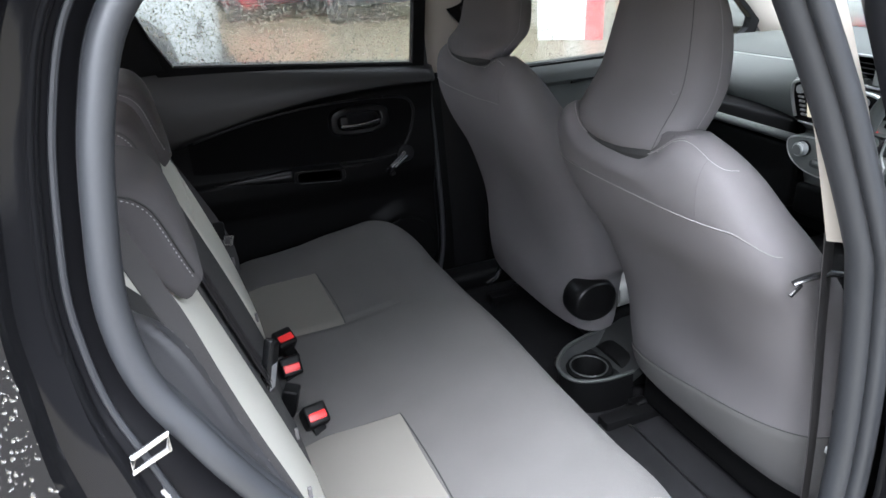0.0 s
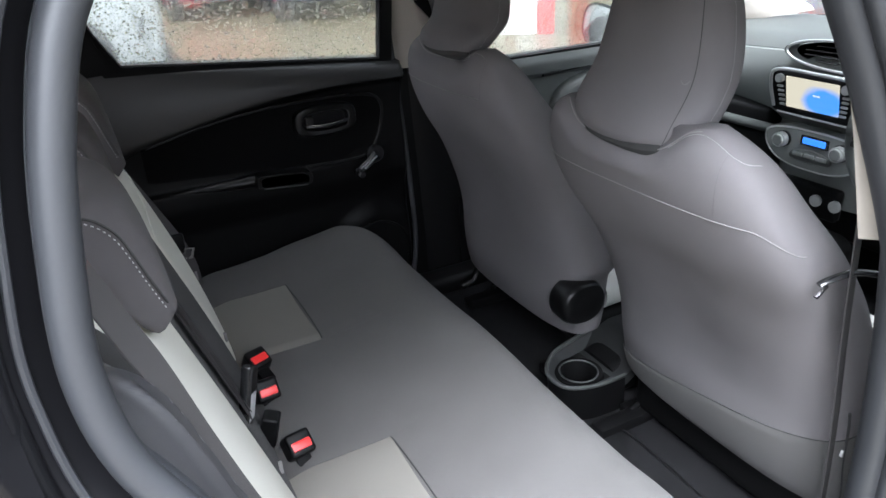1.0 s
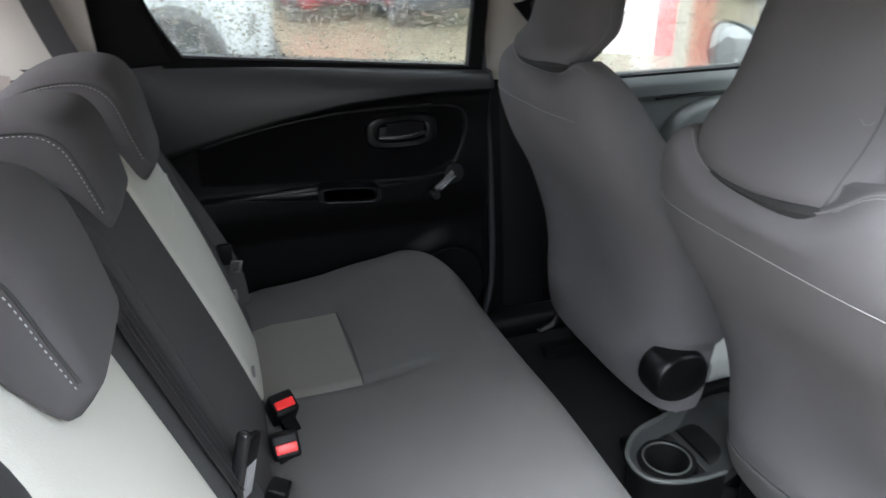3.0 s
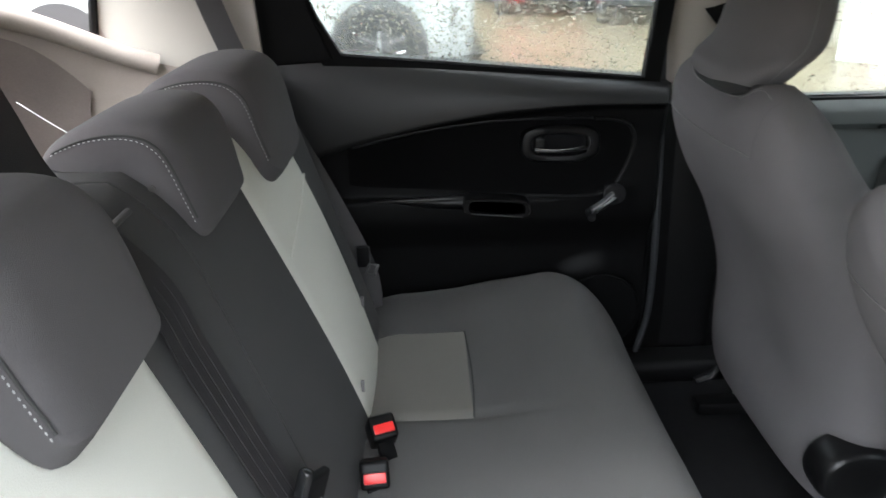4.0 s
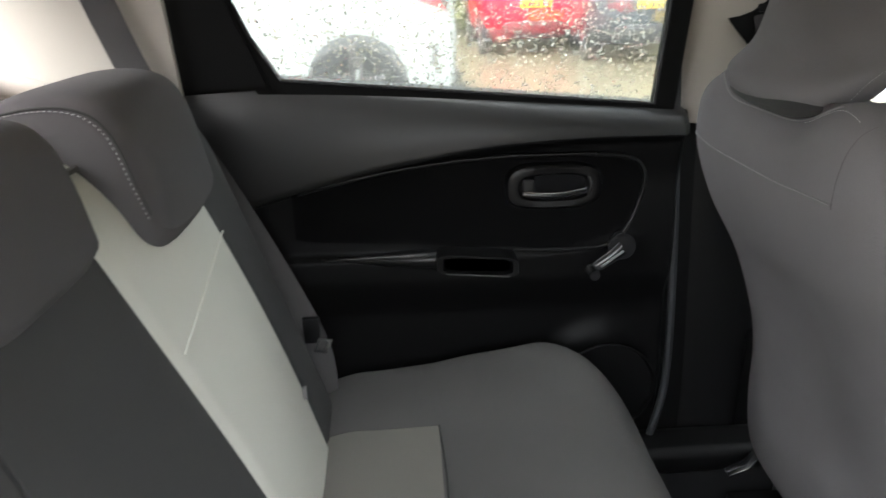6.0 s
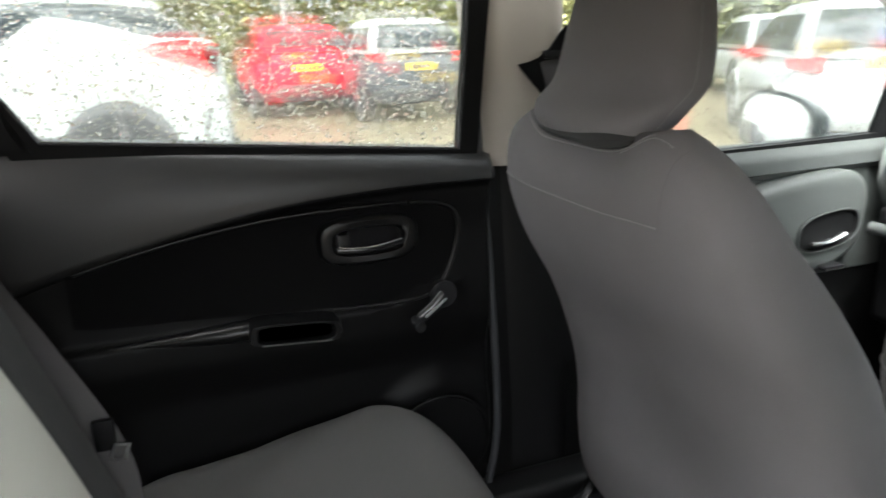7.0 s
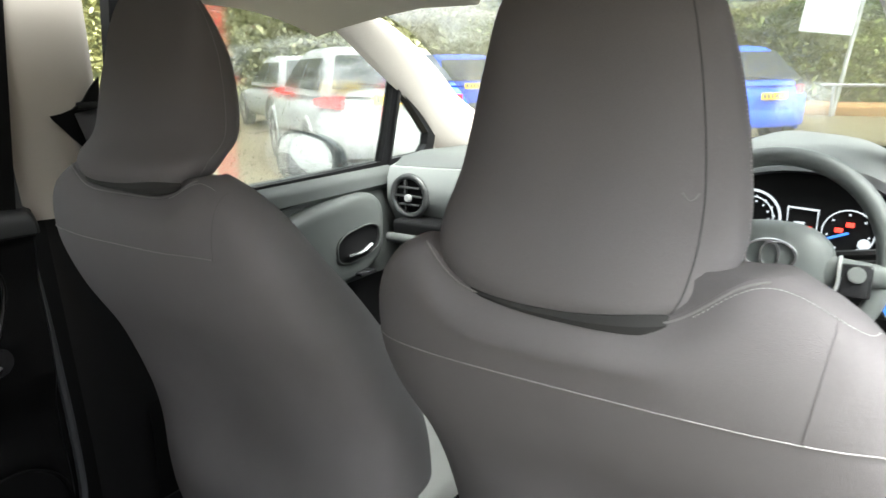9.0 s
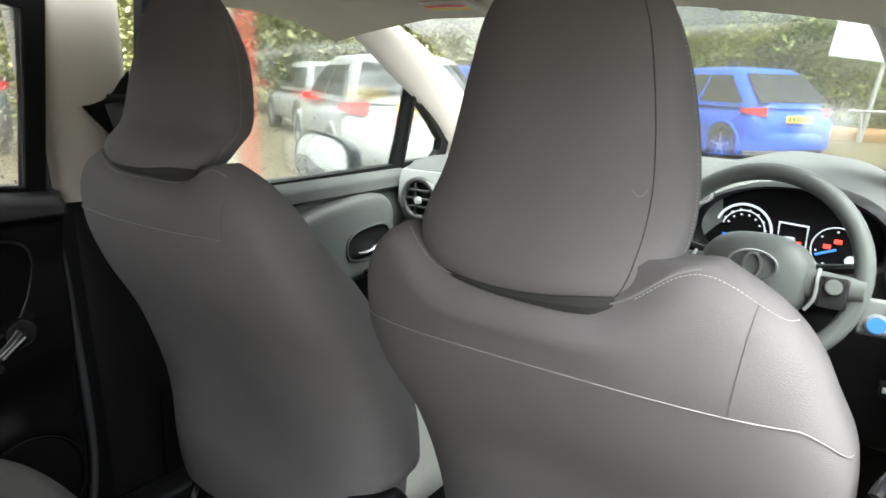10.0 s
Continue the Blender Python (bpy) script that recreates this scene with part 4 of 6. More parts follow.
clu = part("instrument_hood", loft([hood_ring(1.45, 1.04), hood_ring(1.36, 1.06), hood_ring(1.345, 1.02), hood_ring(1.355, 0.97), hood_ring(1.41, 0.93)], cap=False), BLACK_SOFT, dash, "dark hood over the instruments")
part("instrument_face", loft([hood_ring(1.39, 1.0), hood_ring(1.386, 0.98), hood_ring(1.385, 0.3)]), BLACK, clu)
for yc, zc, r, a0, a1 in ((-0.296, 0.97, 0.056, 20, 185), (-0.296, 0.97, 0.043, 15, 195), (-0.473, 0.956, 0.045, -70, 250)):
    part("dial_scale", tube([(1.38, yc + r * math.cos(radians(a)), zc + r * math.sin(radians(a))) for a in steps(a0, a1, 24)], 0.0026 if r > 0.045 else 0.0014, 6), DIAL, clu, "white lit dial scale")
    for a in steps(a0 + 12, a1 - 12, 6):
        part("dial_tick", box((0.002, 0.004, 0.004), (1.38, yc + r * 0.8 * math.cos(radians(a)), zc + r * 0.8 * math.sin(radians(a))), 0.0008), DIAL, clu)
part("needle", tube([(1.377, -0.474, 0.957), (1.377, -0.438, 0.942)], 0.0026, 6), BLUE, clu, "blue dial needle")
part("fuel_bar", box((0.003, 0.032, 0.008), (1.379, -0.272, 0.956), 0.001), BLUE, clu)
for dy, dz in ((0.012, 0.02), (0.03, 0.008)):
    part("warning_lamp", box((0.003, 0.014, 0.009), (1.378, -0.487 + dy, 0.953 + dz), 0.001), WARN, clu, "red warning lamp")
part("lit_gauge", disc(0.011, 0.003, (1.379, -0.502, 0.937), "x", 20), DIAL, clu, "white lit small gauge")
part("centre_display", tube([(1.38, -0.392 + dy, 0.973 + dz) for dy, dz in ((0.027, -0.03), (0.027, 0.025), (-0.027, 0.022), (-0.027, -0.028))], 0.0028, 6, closed=True), DIAL, clu)
part("display_lamp", box((0.003, 0.02, 0.014), (1.3795, -0.387, 0.963), 0.001), DIAL, clu)
part("display_lamp", box((0.003, 0.01, 0.01), (1.379, -0.405, 0.957), 0.001), WARN, clu)

# ---- steering wheel ----
wheel = thing("steering_wheel", "grey leather steering wheel with an oval badge", "steering wheel", (1.1, -0.379, 0.967))
wheel.rotation_euler = (0, radians(11), 0)
RIM = mat("grey_wheel_leather", (0.075, 0.082, 0.08), 0.5, var=0.12, fine=500, bump=0.3)
part("rim", tube([(0, 0.163 * math.cos(t), 0.163 * math.sin(t)) for t in [2 * math.pi * k / 56 for k in range(56)]], 0.0155, 12, closed=True), RIM, wheel)
part("rim_stitching", stitches([(-0.0125, 0.156 * math.cos(t), 0.156 * math.sin(t)) for t in steps(0, 2 * math.pi, 100)], 0.012, (0.005, 0.001)), SEAM, wheel)
hub = part("hub", loft([[(x, 0.095 * k * math.copysign(abs(math.cos(t)) ** 0.8, math.cos(t)), -0.005 + 0.072 * k * math.copysign(abs(math.sin(t)) ** 0.8, math.sin(t)) - 0.01 * k) for t in [2 * math.pi * i / 36 for i in range(36)]]
     for k, x in ((0.95, 0.05), (1.0, 0.01), (0.96, -0.012), (0.8, -0.026), (0.4, -0.034), (0.1, -0.035))]), RIM, wheel)
part("emblem", joined(tube([(-0.037, 0.039 * math.cos(t), 0.025 * math.sin(t)) for t in [2 * math.pi * i / 30 for i in range(30)]], 0.003, 6, closed=True),
     tube([(-0.037, 0.014 * math.cos(t), 0.021 * math.sin(t)) for t in [2 * math.pi * i / 24 for i in range(24)]], 0.003, 6, closed=True)), CHROME, hub, "plain chrome oval badge")
for s in (-1, 1):
    sp = part("spoke", loft([[(-0.01 + 0.012 * math.sin(t), s * (0.07 + 0.098 * u), -0.015 + (0.026 - 0.008 * u) * math.cos(t)) for t in [2 * math.pi * i / 12 for i in range(12)]] for u in steps(0, 1, 6)]), RIM, wheel)
    part("switch_pad", box((0.014, 0.044, 0.052), (-0.02, s * 0.125, -0.025), 0.005, 3), GLOSSY, sp)
    part("switch_key", disc(0.013, 0.006, (-0.029, s * 0.125, -0.015), "x", 20, 0.002), DASH, sp)
    part("spoke_trim", tube(curve3([(-0.012, s * 0.1, 0.01), (-0.026, s * 0.1, -0.004), (-0.026, s * 0.1, -0.036), (-0.022, s * 0.088, -0.06)], 5), 0.003, 6), SILVER, sp, "silver spoke trim")
part("lower_spoke", loft([[(0.0 + 0.012 * math.sin(t), (0.03 - 0.005 * u) * math.cos(t), -0.07 - 0.1 * u) for t in [2 * math.pi * i / 12 for i in range(12)]] for u in steps(0, 1, 4)]), GLOSSY, wheel)
part("column", tube([(0.02, 0, -0.01), (0.3, 0, -0.09)], 0.045, 16), BLACK_SOFT, wheel)
part("stalk", tube([(0.06, -0.05, 0.0), (0.05, -0.16, 0.02)], 0.009, 8), BLACK_SOFT, wheel)
part("stalk", tube([(0.06, 0.05, 0.0), (0.05, 0.16, 0.02)], 0.009, 8), BLACK_SOFT, wheel)

# ---- centre console ----
console = thing("centre_console", "dark plastic centre console with a rear cup holder", "console")
part("body", loft([[(x, (0.062 + 0.03 * sstep(0.62, 0.8, x)) * math.copysign(abs(math.cos(t)) ** 0.5, math.cos(t)), 0.33 + (0.05 + 0.04 * sstep(0.5, 0.75, x) + 0.1 * sstep(1.1, 1.3, x)) * (1 + math.copysign(abs(math.sin(t)) ** 0.5, math.sin(t))) * 0.6)
     for t in [2 * math.pi * i / 28 for i in range(28)]] for x in steps(0.62, 1.42, 16)]), BLACK, console)
CX, CY = 0.553, -0.012
part("cup_cylinder", loft([[(CX + r * math.cos(t), CY + r * math.sin(t), z) for t in [2 * math.pi * i / 36 for i in range(36)]]
     for r, z in ((0.058, 0.31), (0.06, 0.36), (0.061, 0.398), (0.057, 0.404), (0.046, 0.404), (0.043, 0.398), (0.038, 0.33))], cap=False), BLACK, console, "round black cup holder")
part("cup_floor", disc(0.039, 0.006, (CX, CY, 0.333), "z", 30), BLACK, console)
part("cup_rim", tube([(CX + 0.0455 * math.cos(t), CY + 0.0455 * math.sin(t), 0.405) for t in [2 * math.pi * i / 40 for i in range(40)]], 0.0022, 6, closed=True), DOOR_GREY, console)
part("cup_wall", tube(curve3([(0.69, 0.085, 0.44), (0.605, 0.075, 0.43), (0.525, 0.055, 0.424), (0.473, 0.003, 0.418), (0.481, -0.057, 0.414), (0.545, -0.085, 0.412), (0.63, -0.088, 0.412)], 6), 0.005, 8), DOOR_GREY, console, "raised rim behind the cup holder")
LOOP = curve3([(0.69, 0.085, 0.44), (0.605, 0.075, 0.43), (0.525, 0.055, 0.424), (0.473, 0.003, 0.418), (0.481, -0.057, 0.414), (0.545, -0.085, 0.412), (0.63, -0.088, 0.412)], 6)
part("cup_skirt", loft([[(p.x, p.y, p.z - 0.002) for p in LOOP], [(p.x + 0.004, p.y * 0.97, 0.36) for p in LOOP], [(p.x + 0.012, p.y * 0.9, 0.3) for p in LOOP]], closed=False), BLACK_SOFT, console, "black outer wall of the cup holder")
part("cup_deck", loft([[(p.x, p.y, p.z - 0.006) for p in LOOP], [(CX + (p.x - CX) * 0.72, CY + (p.y - CY) * 0.72, 0.402) for p in LOOP]], closed=False), CONSOLE, console)
part("tray", sheet(lambda x, y: (x, y, 0.402 + 0.05 * sstep(0.61, 0.72, x)), steps(0.605, 0.76, 10), steps(-0.085, 0.085, 10), (0, 0, -0.03)), CONSOLE, console)
part("hand_brake", tube([(0.8, 0.02, 0.42), (0.93, 0.02, 0.47), (1.0, 0.02, 0.49)], 0.014, 10), BLACK_SOFT, console)
part("gear_lever", tube([(1.2, 0.0, 0.5), (1.19, 0.0, 0.6), (1.185, 0, 0.64)], lambda u: 0.01 + 0.016 * (u > 0.6), 12), GLOSSY, console)

# ---- front seats ----
XR = [(0.4, 0.5853), (0.45, 0.5605), (0.55, 0.5395), (0.64, 0.5337), (0.72, 0.5167), (0.84, 0.4687), (0.93, 0.4166), (0.99, 0.3906), (1.03, 0.3777), (1.0748, 0.3729), (1.1084, 0.377), (1.1364, 0.3941)]
XF = [(0.4, 0.6896), (0.45, 0.7113), (0.55, 0.7313), (0.62, 0.7391), (0.7, 0.7316), (0.78, 0.708), (0.85, 0.6775), (0.93, 0.6225), (1.01, 0.5569), (1.0748, 0.5096), (1.1084, 0.4817), (1.1364, 0.4535)]
HW = [(0.4, 0.2614), (0.45, 0.2836), (0.55, 0.2846), (0.72, 0.2837), (0.84, 0.2715), (0.97, 0.254), (1.03, 0.2349), (1.0748, 0.2172), (1.1084, 0.1905), (1.1364, 0.1497)]
BACK_N = 3.1


BACK_TOP = 1.136


def back_skin(z, t, grow=0.0, dip=0.03, recline=0.0, narrow=0.0, middle=0.0, cut=0.0):
    """A point of the seat back's skin: height z, angle t (pi is straight back); dip hollows the collar under the headrest."""
    xr, hw = smooth_table(XR, z), smooth_table(HW, z)
    th = smooth_table(XF, z) - xr
    c, s = math.cos(t), math.sin(t)
    a, w = th / 2 + grow, hw + grow
    x = xr + th / 2 + a * math.copysign(abs(c) ** (2 / BACK_N), c)
    y = w * math.copysign(abs(s) ** (2 / BACK_N), s)
    sink = dip * math.exp(-((y - middle) / 0.122) ** 6) * sstep(1.02, 1.12, z)
    if c < 0:
        x += 0.012 * math.exp(-(y / 0.12) ** 2) * sstep(0.5, 0.7, z) * (1 - sstep(0.85, 1.0, z))
    if y < 0:
        y *= 1 - cut * (1 - sstep(0.575, 0.625, z))
    return Vector((x + recline * (1.03 - z), y * (1 - narrow * (1 - sstep(0.75, 1.0, z))), z - sink))


HR_X = [(1.085, 0.378), (1.1, 0.37), (1.13, 0.374), (1.2, 0.4059), (1.28, 0.425), (1.34, 0.4406), (1.37, 0.451), (1.385, 0.4672)]
HR_T = [(1.085, 0.075), (1.1, 0.1), (1.13, 0.114), (1.2, 0.1171), (1.28, 0.102), (1.34, 0.0625), (1.37, 0.039), (1.385, 0.0081)]
HR_W = [(1.085, 0.102), (1.1, 0.12), (1.13, 0.1285), (1.17, 0.128), (1.24, 0.118), (1.3, 0.105), (1.34, 0.0916), (1.37, 0.0688), (1.385, 0.0392)]


def hr_base(z, t, grow=0.0, smile=0.026, slim=0.0):
    x0, th, w = smooth_table(HR_X, z), smooth_table(HR_T, z), smooth_table(HR_W, z) * (1 - slim * (1 - sstep(1.1, 1.26, z)))
    c, s = math.cos(t), math.sin(t)
    k = 1 - sstep(1.09, 1.19, z)
    x = x0 + th / 2 + (th / 2 + grow) * math.copysign(abs(c) ** (0.78 - 0.12 * k), c)
    y = (w + grow) * math.copysign(abs(s) ** 0.78, s)
    dip = smile * (1 - (y / 0.155) ** 2) * (1 - sstep(1.09, 1.2, z))
    return Vector((x, y, z - dip))


def front_seat(inner, shift, lean, lift, drop, dip, seam_z, recline=0.0, narrow=0.0, seam_end=1.47, stitch=(0.09, 0.205), smile=0.026, slim=0.0, base_z=0.4, tuck=0.0):
    """A front seat about its own middle; inner faces the console; shift, lean, lift and drop place the headrest."""
    seat = thing("front_seat", "charcoal cloth front seat seen from behind, with pale stitching", "car seat", group="front seats")
    ang = [2 * math.pi * k / 72 for k in range(72)]

    def back_pt(z, t, grow=0.0):
        return back_skin(z, t, grow, dip, recline, narrow, shift + tuck * 0.5, 0.09 if inner < 0 else 0.0)

    def hr_pt(z, t, grow=0.0):
        p = hr_base(z, t, grow, smile, slim)
        return Vector((p.x, p.y + shift + lean * sstep(1.12, 1.37, z) + tuck * (1 - sstep(1.09, 1.27, z)), p.z + drop + lift * (1 - sstep(1.085, 1.21, z))))

    def at_y(z, y, grow=0.0):
        """The rear skin at height z and a sideways place y."""
        lo, hi = 0.0, 0.5
        for _ in range(30):
            q = (lo + hi) / 2
            if abs(back_pt(z, math.pi * (1 + q)).y) < abs(y):
                lo = q
            else:
                hi = q
        return back_pt(z, math.pi * (1 + lo if y < 0 else 1 - lo), grow)
    part("backrest", loft([[back_pt(z, t) for t in ang] for z in steps(base_z, BACK_TOP, 72)]), FABRIC, seat)
    part("headrest", loft([[hr_pt(z, t) for t in ang] for z in steps(1.085, 1.385, 44)]), FABRIC, seat, "tall charcoal cloth headrest")
    for s in (-1, 1):
        part("headrest_post", tube([(0.44, s * 0.07, 1.02), (0.44, s * 0.07, 1.14)], 0.007, 10), CHROME, seat)
    # seams
    part("cross_seam", tube([back_pt(seam_z + 0.007 * math.cos(t) ** 2 - 0.035 * sstep(1.3, 1.47, t / math.pi), t, 0.0006) for t in steps(math.pi * 0.52, math.pi * seam_end, 80)], 0.0007, 6), SEAM, seat, "pale cross seam")
    part("side_seam", tube([at_y(z, -0.166 - 0.12 * (z - seam_z), 0.0003) for z in steps(seam_z, 1.118, 24)], 0.0003, 6), FABRIC_H, seat)
    # pale stitching over the outer shoulder
    edge = [at_y(1.13 - 0.05 * sstep(0.13, 0.25, u), -u, 0.0008) for u in steps(*stitch, 40)]
    part("shoulder_stitching", stitches(edge, 0.0036, (0.003, 0.0006)), THREAD, seat, "pale stitching")
    rim = [hr_pt(z, math.pi * 1.5, 0.0) for z in steps(1.1, 1.37, 40)]
    part("headrest_stitching", stitches(rim, 0.0036, (0.0018, 0.0006)), THREAD, seat, "pale stitching")
    # Dark hem, swollen on one side to draw the shaded gap under the headrest.
    part("headrest_hem_shade", tube([hr_pt(1.087, t, 0.0) for t in ang], lambda u: 0.003 + 0.0075 * math.exp(-((u - 0.62) / 0.11) ** 2), 8, closed=True), DARKSEAM, seat, "dark hem and shaded gap under the headrest")
    if inner > 0:
        part("loose_thread", tube([hr_pt(1.187 + 0.006 * (u - 0.5) ** 2 * 4, math.pi * (1.21 + 0.045 * u), 0.0006) for u in steps(0, 1, 10)], 0.00028, 5), SEAM, seat, "loose pale thread")
        part("headrest_seam", tube([hr_pt(z, math.pi + math.pi * (0.262 + 0.016 * math.sin((z - 1.1) * 7)), 0.0002) for z in steps(1.09, 1.375, 40)], 0.0005, 6), DARKSEAM, seat)
    part("collar_seam", tube([back_pt(BACK_TOP - 0.003, t, 0.001) for t in steps(math.pi * 0.62, math.pi * 1.3, 60)], 0.0009, 6), SEAM, seat)
    if inner > 0:
        # skirt sewn on below a sloping seam
        def skirt(k, t, grow):
            top = 0.547 - 0.197 * back_pt(0.52, t).y
            return back_pt(0.432 + (top - 0.432) * k, t, grow * sstep(0.0, 0.2, k) * (1 - 0.7 * sstep(0.93, 1.0, k)))
        arc_t = steps(math.pi * 0.5, math.pi * 1.52, 60)
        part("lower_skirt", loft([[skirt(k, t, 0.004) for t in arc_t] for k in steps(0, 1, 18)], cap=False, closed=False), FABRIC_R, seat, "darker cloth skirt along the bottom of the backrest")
        part("skirt_seam", tube([skirt(1.0, t, 0.003) for t in arc_t], 0.0009, 6), DARKSEAM, seat)
        part("side_piping", tube([back_pt(z, math.pi * 1.44, 0.003) for z in steps(0.45, 0.66, 16)], 0.0022, 8), DARKSEAM, seat)
        part("seat_tag", box((0.003, 0.008, 0.014), back_pt(0.575, math.pi * 1.42, 0.004), 0.001), THREAD, seat, "small pale tag")
    # cushion and base
    part("cushion", loft([[(x, 0.238 * math.copysign(abs(math.cos(t)) ** 0.5, math.cos(t)), 0.5 + 0.03 * (x - 0.6) + 0.05 * math.copysign(abs(math.sin(t)) ** 0.6, math.sin(t)) * (1 - 0.5 * sstep(1.0, 1.13, x)))
          for t in [2 * math.pi * i / 32 for i in range(32)]] for x in steps(0.7, 1.15, 16)]), CUSHION, seat, "seat cushion with pale grey cloth")
    part("base", box((0.46, 0.46, 0.13), (0.9, 0, 0.395), 0.025, 3), BLACK, seat)
    for s in (-1, 1):
        part("seat_rail", box((0.6, 0.04, 0.03), (0.84, s * 0.2, 0.325), 0.006), BLACK_SOFT, seat)
        part("rail_end", joined(box((0.045, 0.05, 0.022), (0.668, s * 0.222, 0.322), 0.006, 3), tube([(0.65, s * 0.21, 0.335), (0.69, s * 0.212, 0.35)], 0.008, 8)), SATIN, seat)
        if s == inner and s < 0:
            part("recliner_cover", loft([[(0.592 + 0.058 * k * math.copysign(abs(math.cos(t)) ** 0.9, math.cos(t)), s * y, 0.545 + 0.05 * k * math.copysign(abs(math.sin(t)) ** 0.85, math.sin(t))) for t in [2 * math.pi * i / 44 for i in range(44)]]
                  for k, y in ((1.04, 0.225), (1.08, 0.238), (1.08, 0.266), (1.06, 0.275), (1.02, 0.281), (0.97, 0.2855), (0.92, 0.287), (0.4, 0.2875))]), SATIN, seat, "rounded black plastic recliner cover")
        if s != inner:
            part("recliner_lever", tube([(0.63, s * 0.262, 0.42), (0.6, s * 0.268, 0.36), (0.56, s * 0.266, 0.345)], 0.014, 8, flat=0.6), GLOSSY, seat)
    return seat


passenger = front_seat(-1, 0.013, -0.009, 0.0575, -0.016, 0.03, 1.034, seam_end=1.2, stitch=(0.09, 0.165), smile=0.012, slim=0.055, tuck=-0.016, base_z=0.44)
passenger.location = (0.0, 0.3076, 0.0135)
driver = front_seat(1, 0.018, 0.005, 0.03, -0.011, 0.046, 1.0115, 0.1266, 0.065, smile=0.022, base_z=0.43)
driver.location = (-0.027, -0.3335, 0)


# ---- floor mat ----
mat_r = thing("floor_mat", "black carpet floor mat with a stitched edge behind the driver's seat", "floor mat", (0, 0, 0.31))
MAT = [(0.3, -0.64), (0.5, -0.64), (0.555, -0.625), (0.575, -0.58), (0.575, -0.36), (0.577, -0.19), (0.57, -0.15), (0.545, -0.132), (0.5, -0.126), (0.3, -0.126)]
part("carpet_pad", loft([[(0.435 + (x - 0.435) * k, -0.385 + (y + 0.385) * k, z) for x, y in MAT] for k, z in ((1.0, 0.0), (1.0, 0.006), (0.985, 0.009), (0.6, 0.009))]), CARPET, mat_r)
part("stitched_edge", tube(curve3([(x, y, 0.0075) for x, y in MAT], 5), 0.004, 8), SATIN, mat_r)


# ---- rear bench ----
def cush_top(x, y):
    """Height of the bench cushion's top."""
    z = 0.583 + 0.12 * max(0.0, x) + 0.02 * sstep(0.42, 0.6, abs(y)) * sstep(-0.15, 0.1, x)
    z += 0.01 * math.exp(-(y / 0.15) ** 2)
    z -= 0.012 * math.exp(-((abs(y) - 0.33) / 0.13) ** 2) * math.exp(-((x + 0.08) / 0.14) ** 2)
    z -= 0.1 * max(0.0, (x - 0.212) / 0.135) ** 3.0
    z -= 0.03 * sstep(-0.13, -0.26, x)
    e = max(0.0, (abs(y) - 0.6) / 0.12)
    z -= 0.06 * e ** 2.4
    c = max(0.0, (x - 0.23) / 0.13) * e
    z -= 0.09 * min(c, 1.5) ** 1.5
    for s in (-1, 1):
        g = math.exp(-((y - s * 0.183) / 0.008) ** 2) * (1 - sstep(0.05, 0.22, x))
        z -= (0.006 if s > 0 else 0.002) * g
    return z


def cush_pt(x, y):
    k = max(0.0, (abs(y) - 0.45) / 0.22)
    return Vector((x - 0.05 * k ** 2.5 * sstep(0.1, 0.33, x), y, cush_top(x, y)))


bench = thing("rear_bench_cushion", "dark grey cloth rear bench cushion with paler panels", "car seat")
XS = sorted(set([round(v, 4) for v in steps(-0.25, 0.0, 20) + steps(0.0, 0.354, 36)]))
YS = sorted(set([round(v, 4) for v in steps(-0.69, -0.467, 15) + steps(-0.467, -0.185, 20) + steps(-0.185, 0.185, 36) + steps(0.185, 0.467, 20) + steps(0.467, 0.69, 15)]))


def cush_mesh(keep, drop):
    bm = bmesh.new()
    vs = {}

    def v(x, y, low):
        if (x, y, low) not in vs:
            p = cush_pt(x, y)
            vs[(x, y, low)] = bm.verts.new((p.x, p.y, p.z - drop - (0.05 if low else 0)))
        return vs[(x, y, low)]
    for x0, x1 in zip(XS, XS[1:]):
        for y0, y1 in zip(YS, YS[1:]):
            if keep((x0 + x1) / 2, (y0 + y1) / 2):
                bm.faces.new((v(x0, y0, 0), v(x1, y0, 0), v(x1, y1, 0), v(x0, y1, 0)))
    rim = [e for e in bm.edges if len(e.link_faces) == 1]
    got = bmesh.ops.extrude_edge_only(bm, edges=rim)["geom"]
    for g in got:
        if isinstance(g, bmesh.types.BMVert):
            g.co.z -= 0.015
    return bm


def in_panel(x, y):
    return x < 0 and 0.185 < abs(y) < 0.467


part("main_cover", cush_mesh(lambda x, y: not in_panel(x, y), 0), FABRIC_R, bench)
part("pale_panel", cush_mesh(lambda x, y: in_panel(x, y) and y > 0, 0.001), PANEL, bench, "grey-brown cloth panel")
part("pale_panel", cush_mesh(lambda x, y: in_panel(x, y) and y < 0, 0.001), PANEL, bench, "grey-brown cloth panel")
part("front_face", loft([[(0.334 + 0.02 * math.sin(u * math.pi) - 0.05 * (max(0, (abs(y) - 0.45)) / 0.22) ** 2.5, y, 0.30 + 0.2 * u) for u in steps(0, 1, 8)] + [(0.1, y, 0.5), (0.1, y, 0.3)] for y in steps(-0.62, 0.62, 30)]), FABRIC_R, bench)
for s in (-1, 1):
    part("panel_seam", tube([cush_pt(0.0 + 0.006 * math.sin(math.pi * u), s * (0.187 + 0.278 * u)) + Vector((0, 0, 0.001)) for u in steps(0, 1, 20)], 0.0014, 6), DARKSEAM, bench)
    if s < 0:
        part("edge_stitching", stitches([cush_pt(x, s * 0.6) + Vector((0, 0, 0.0008)) for x in steps(-0.1, 0.3, 40)]), THREAD, bench)

# backrest
def back_x(z):
    return -0.2 - (z - 0.58) * 0.31


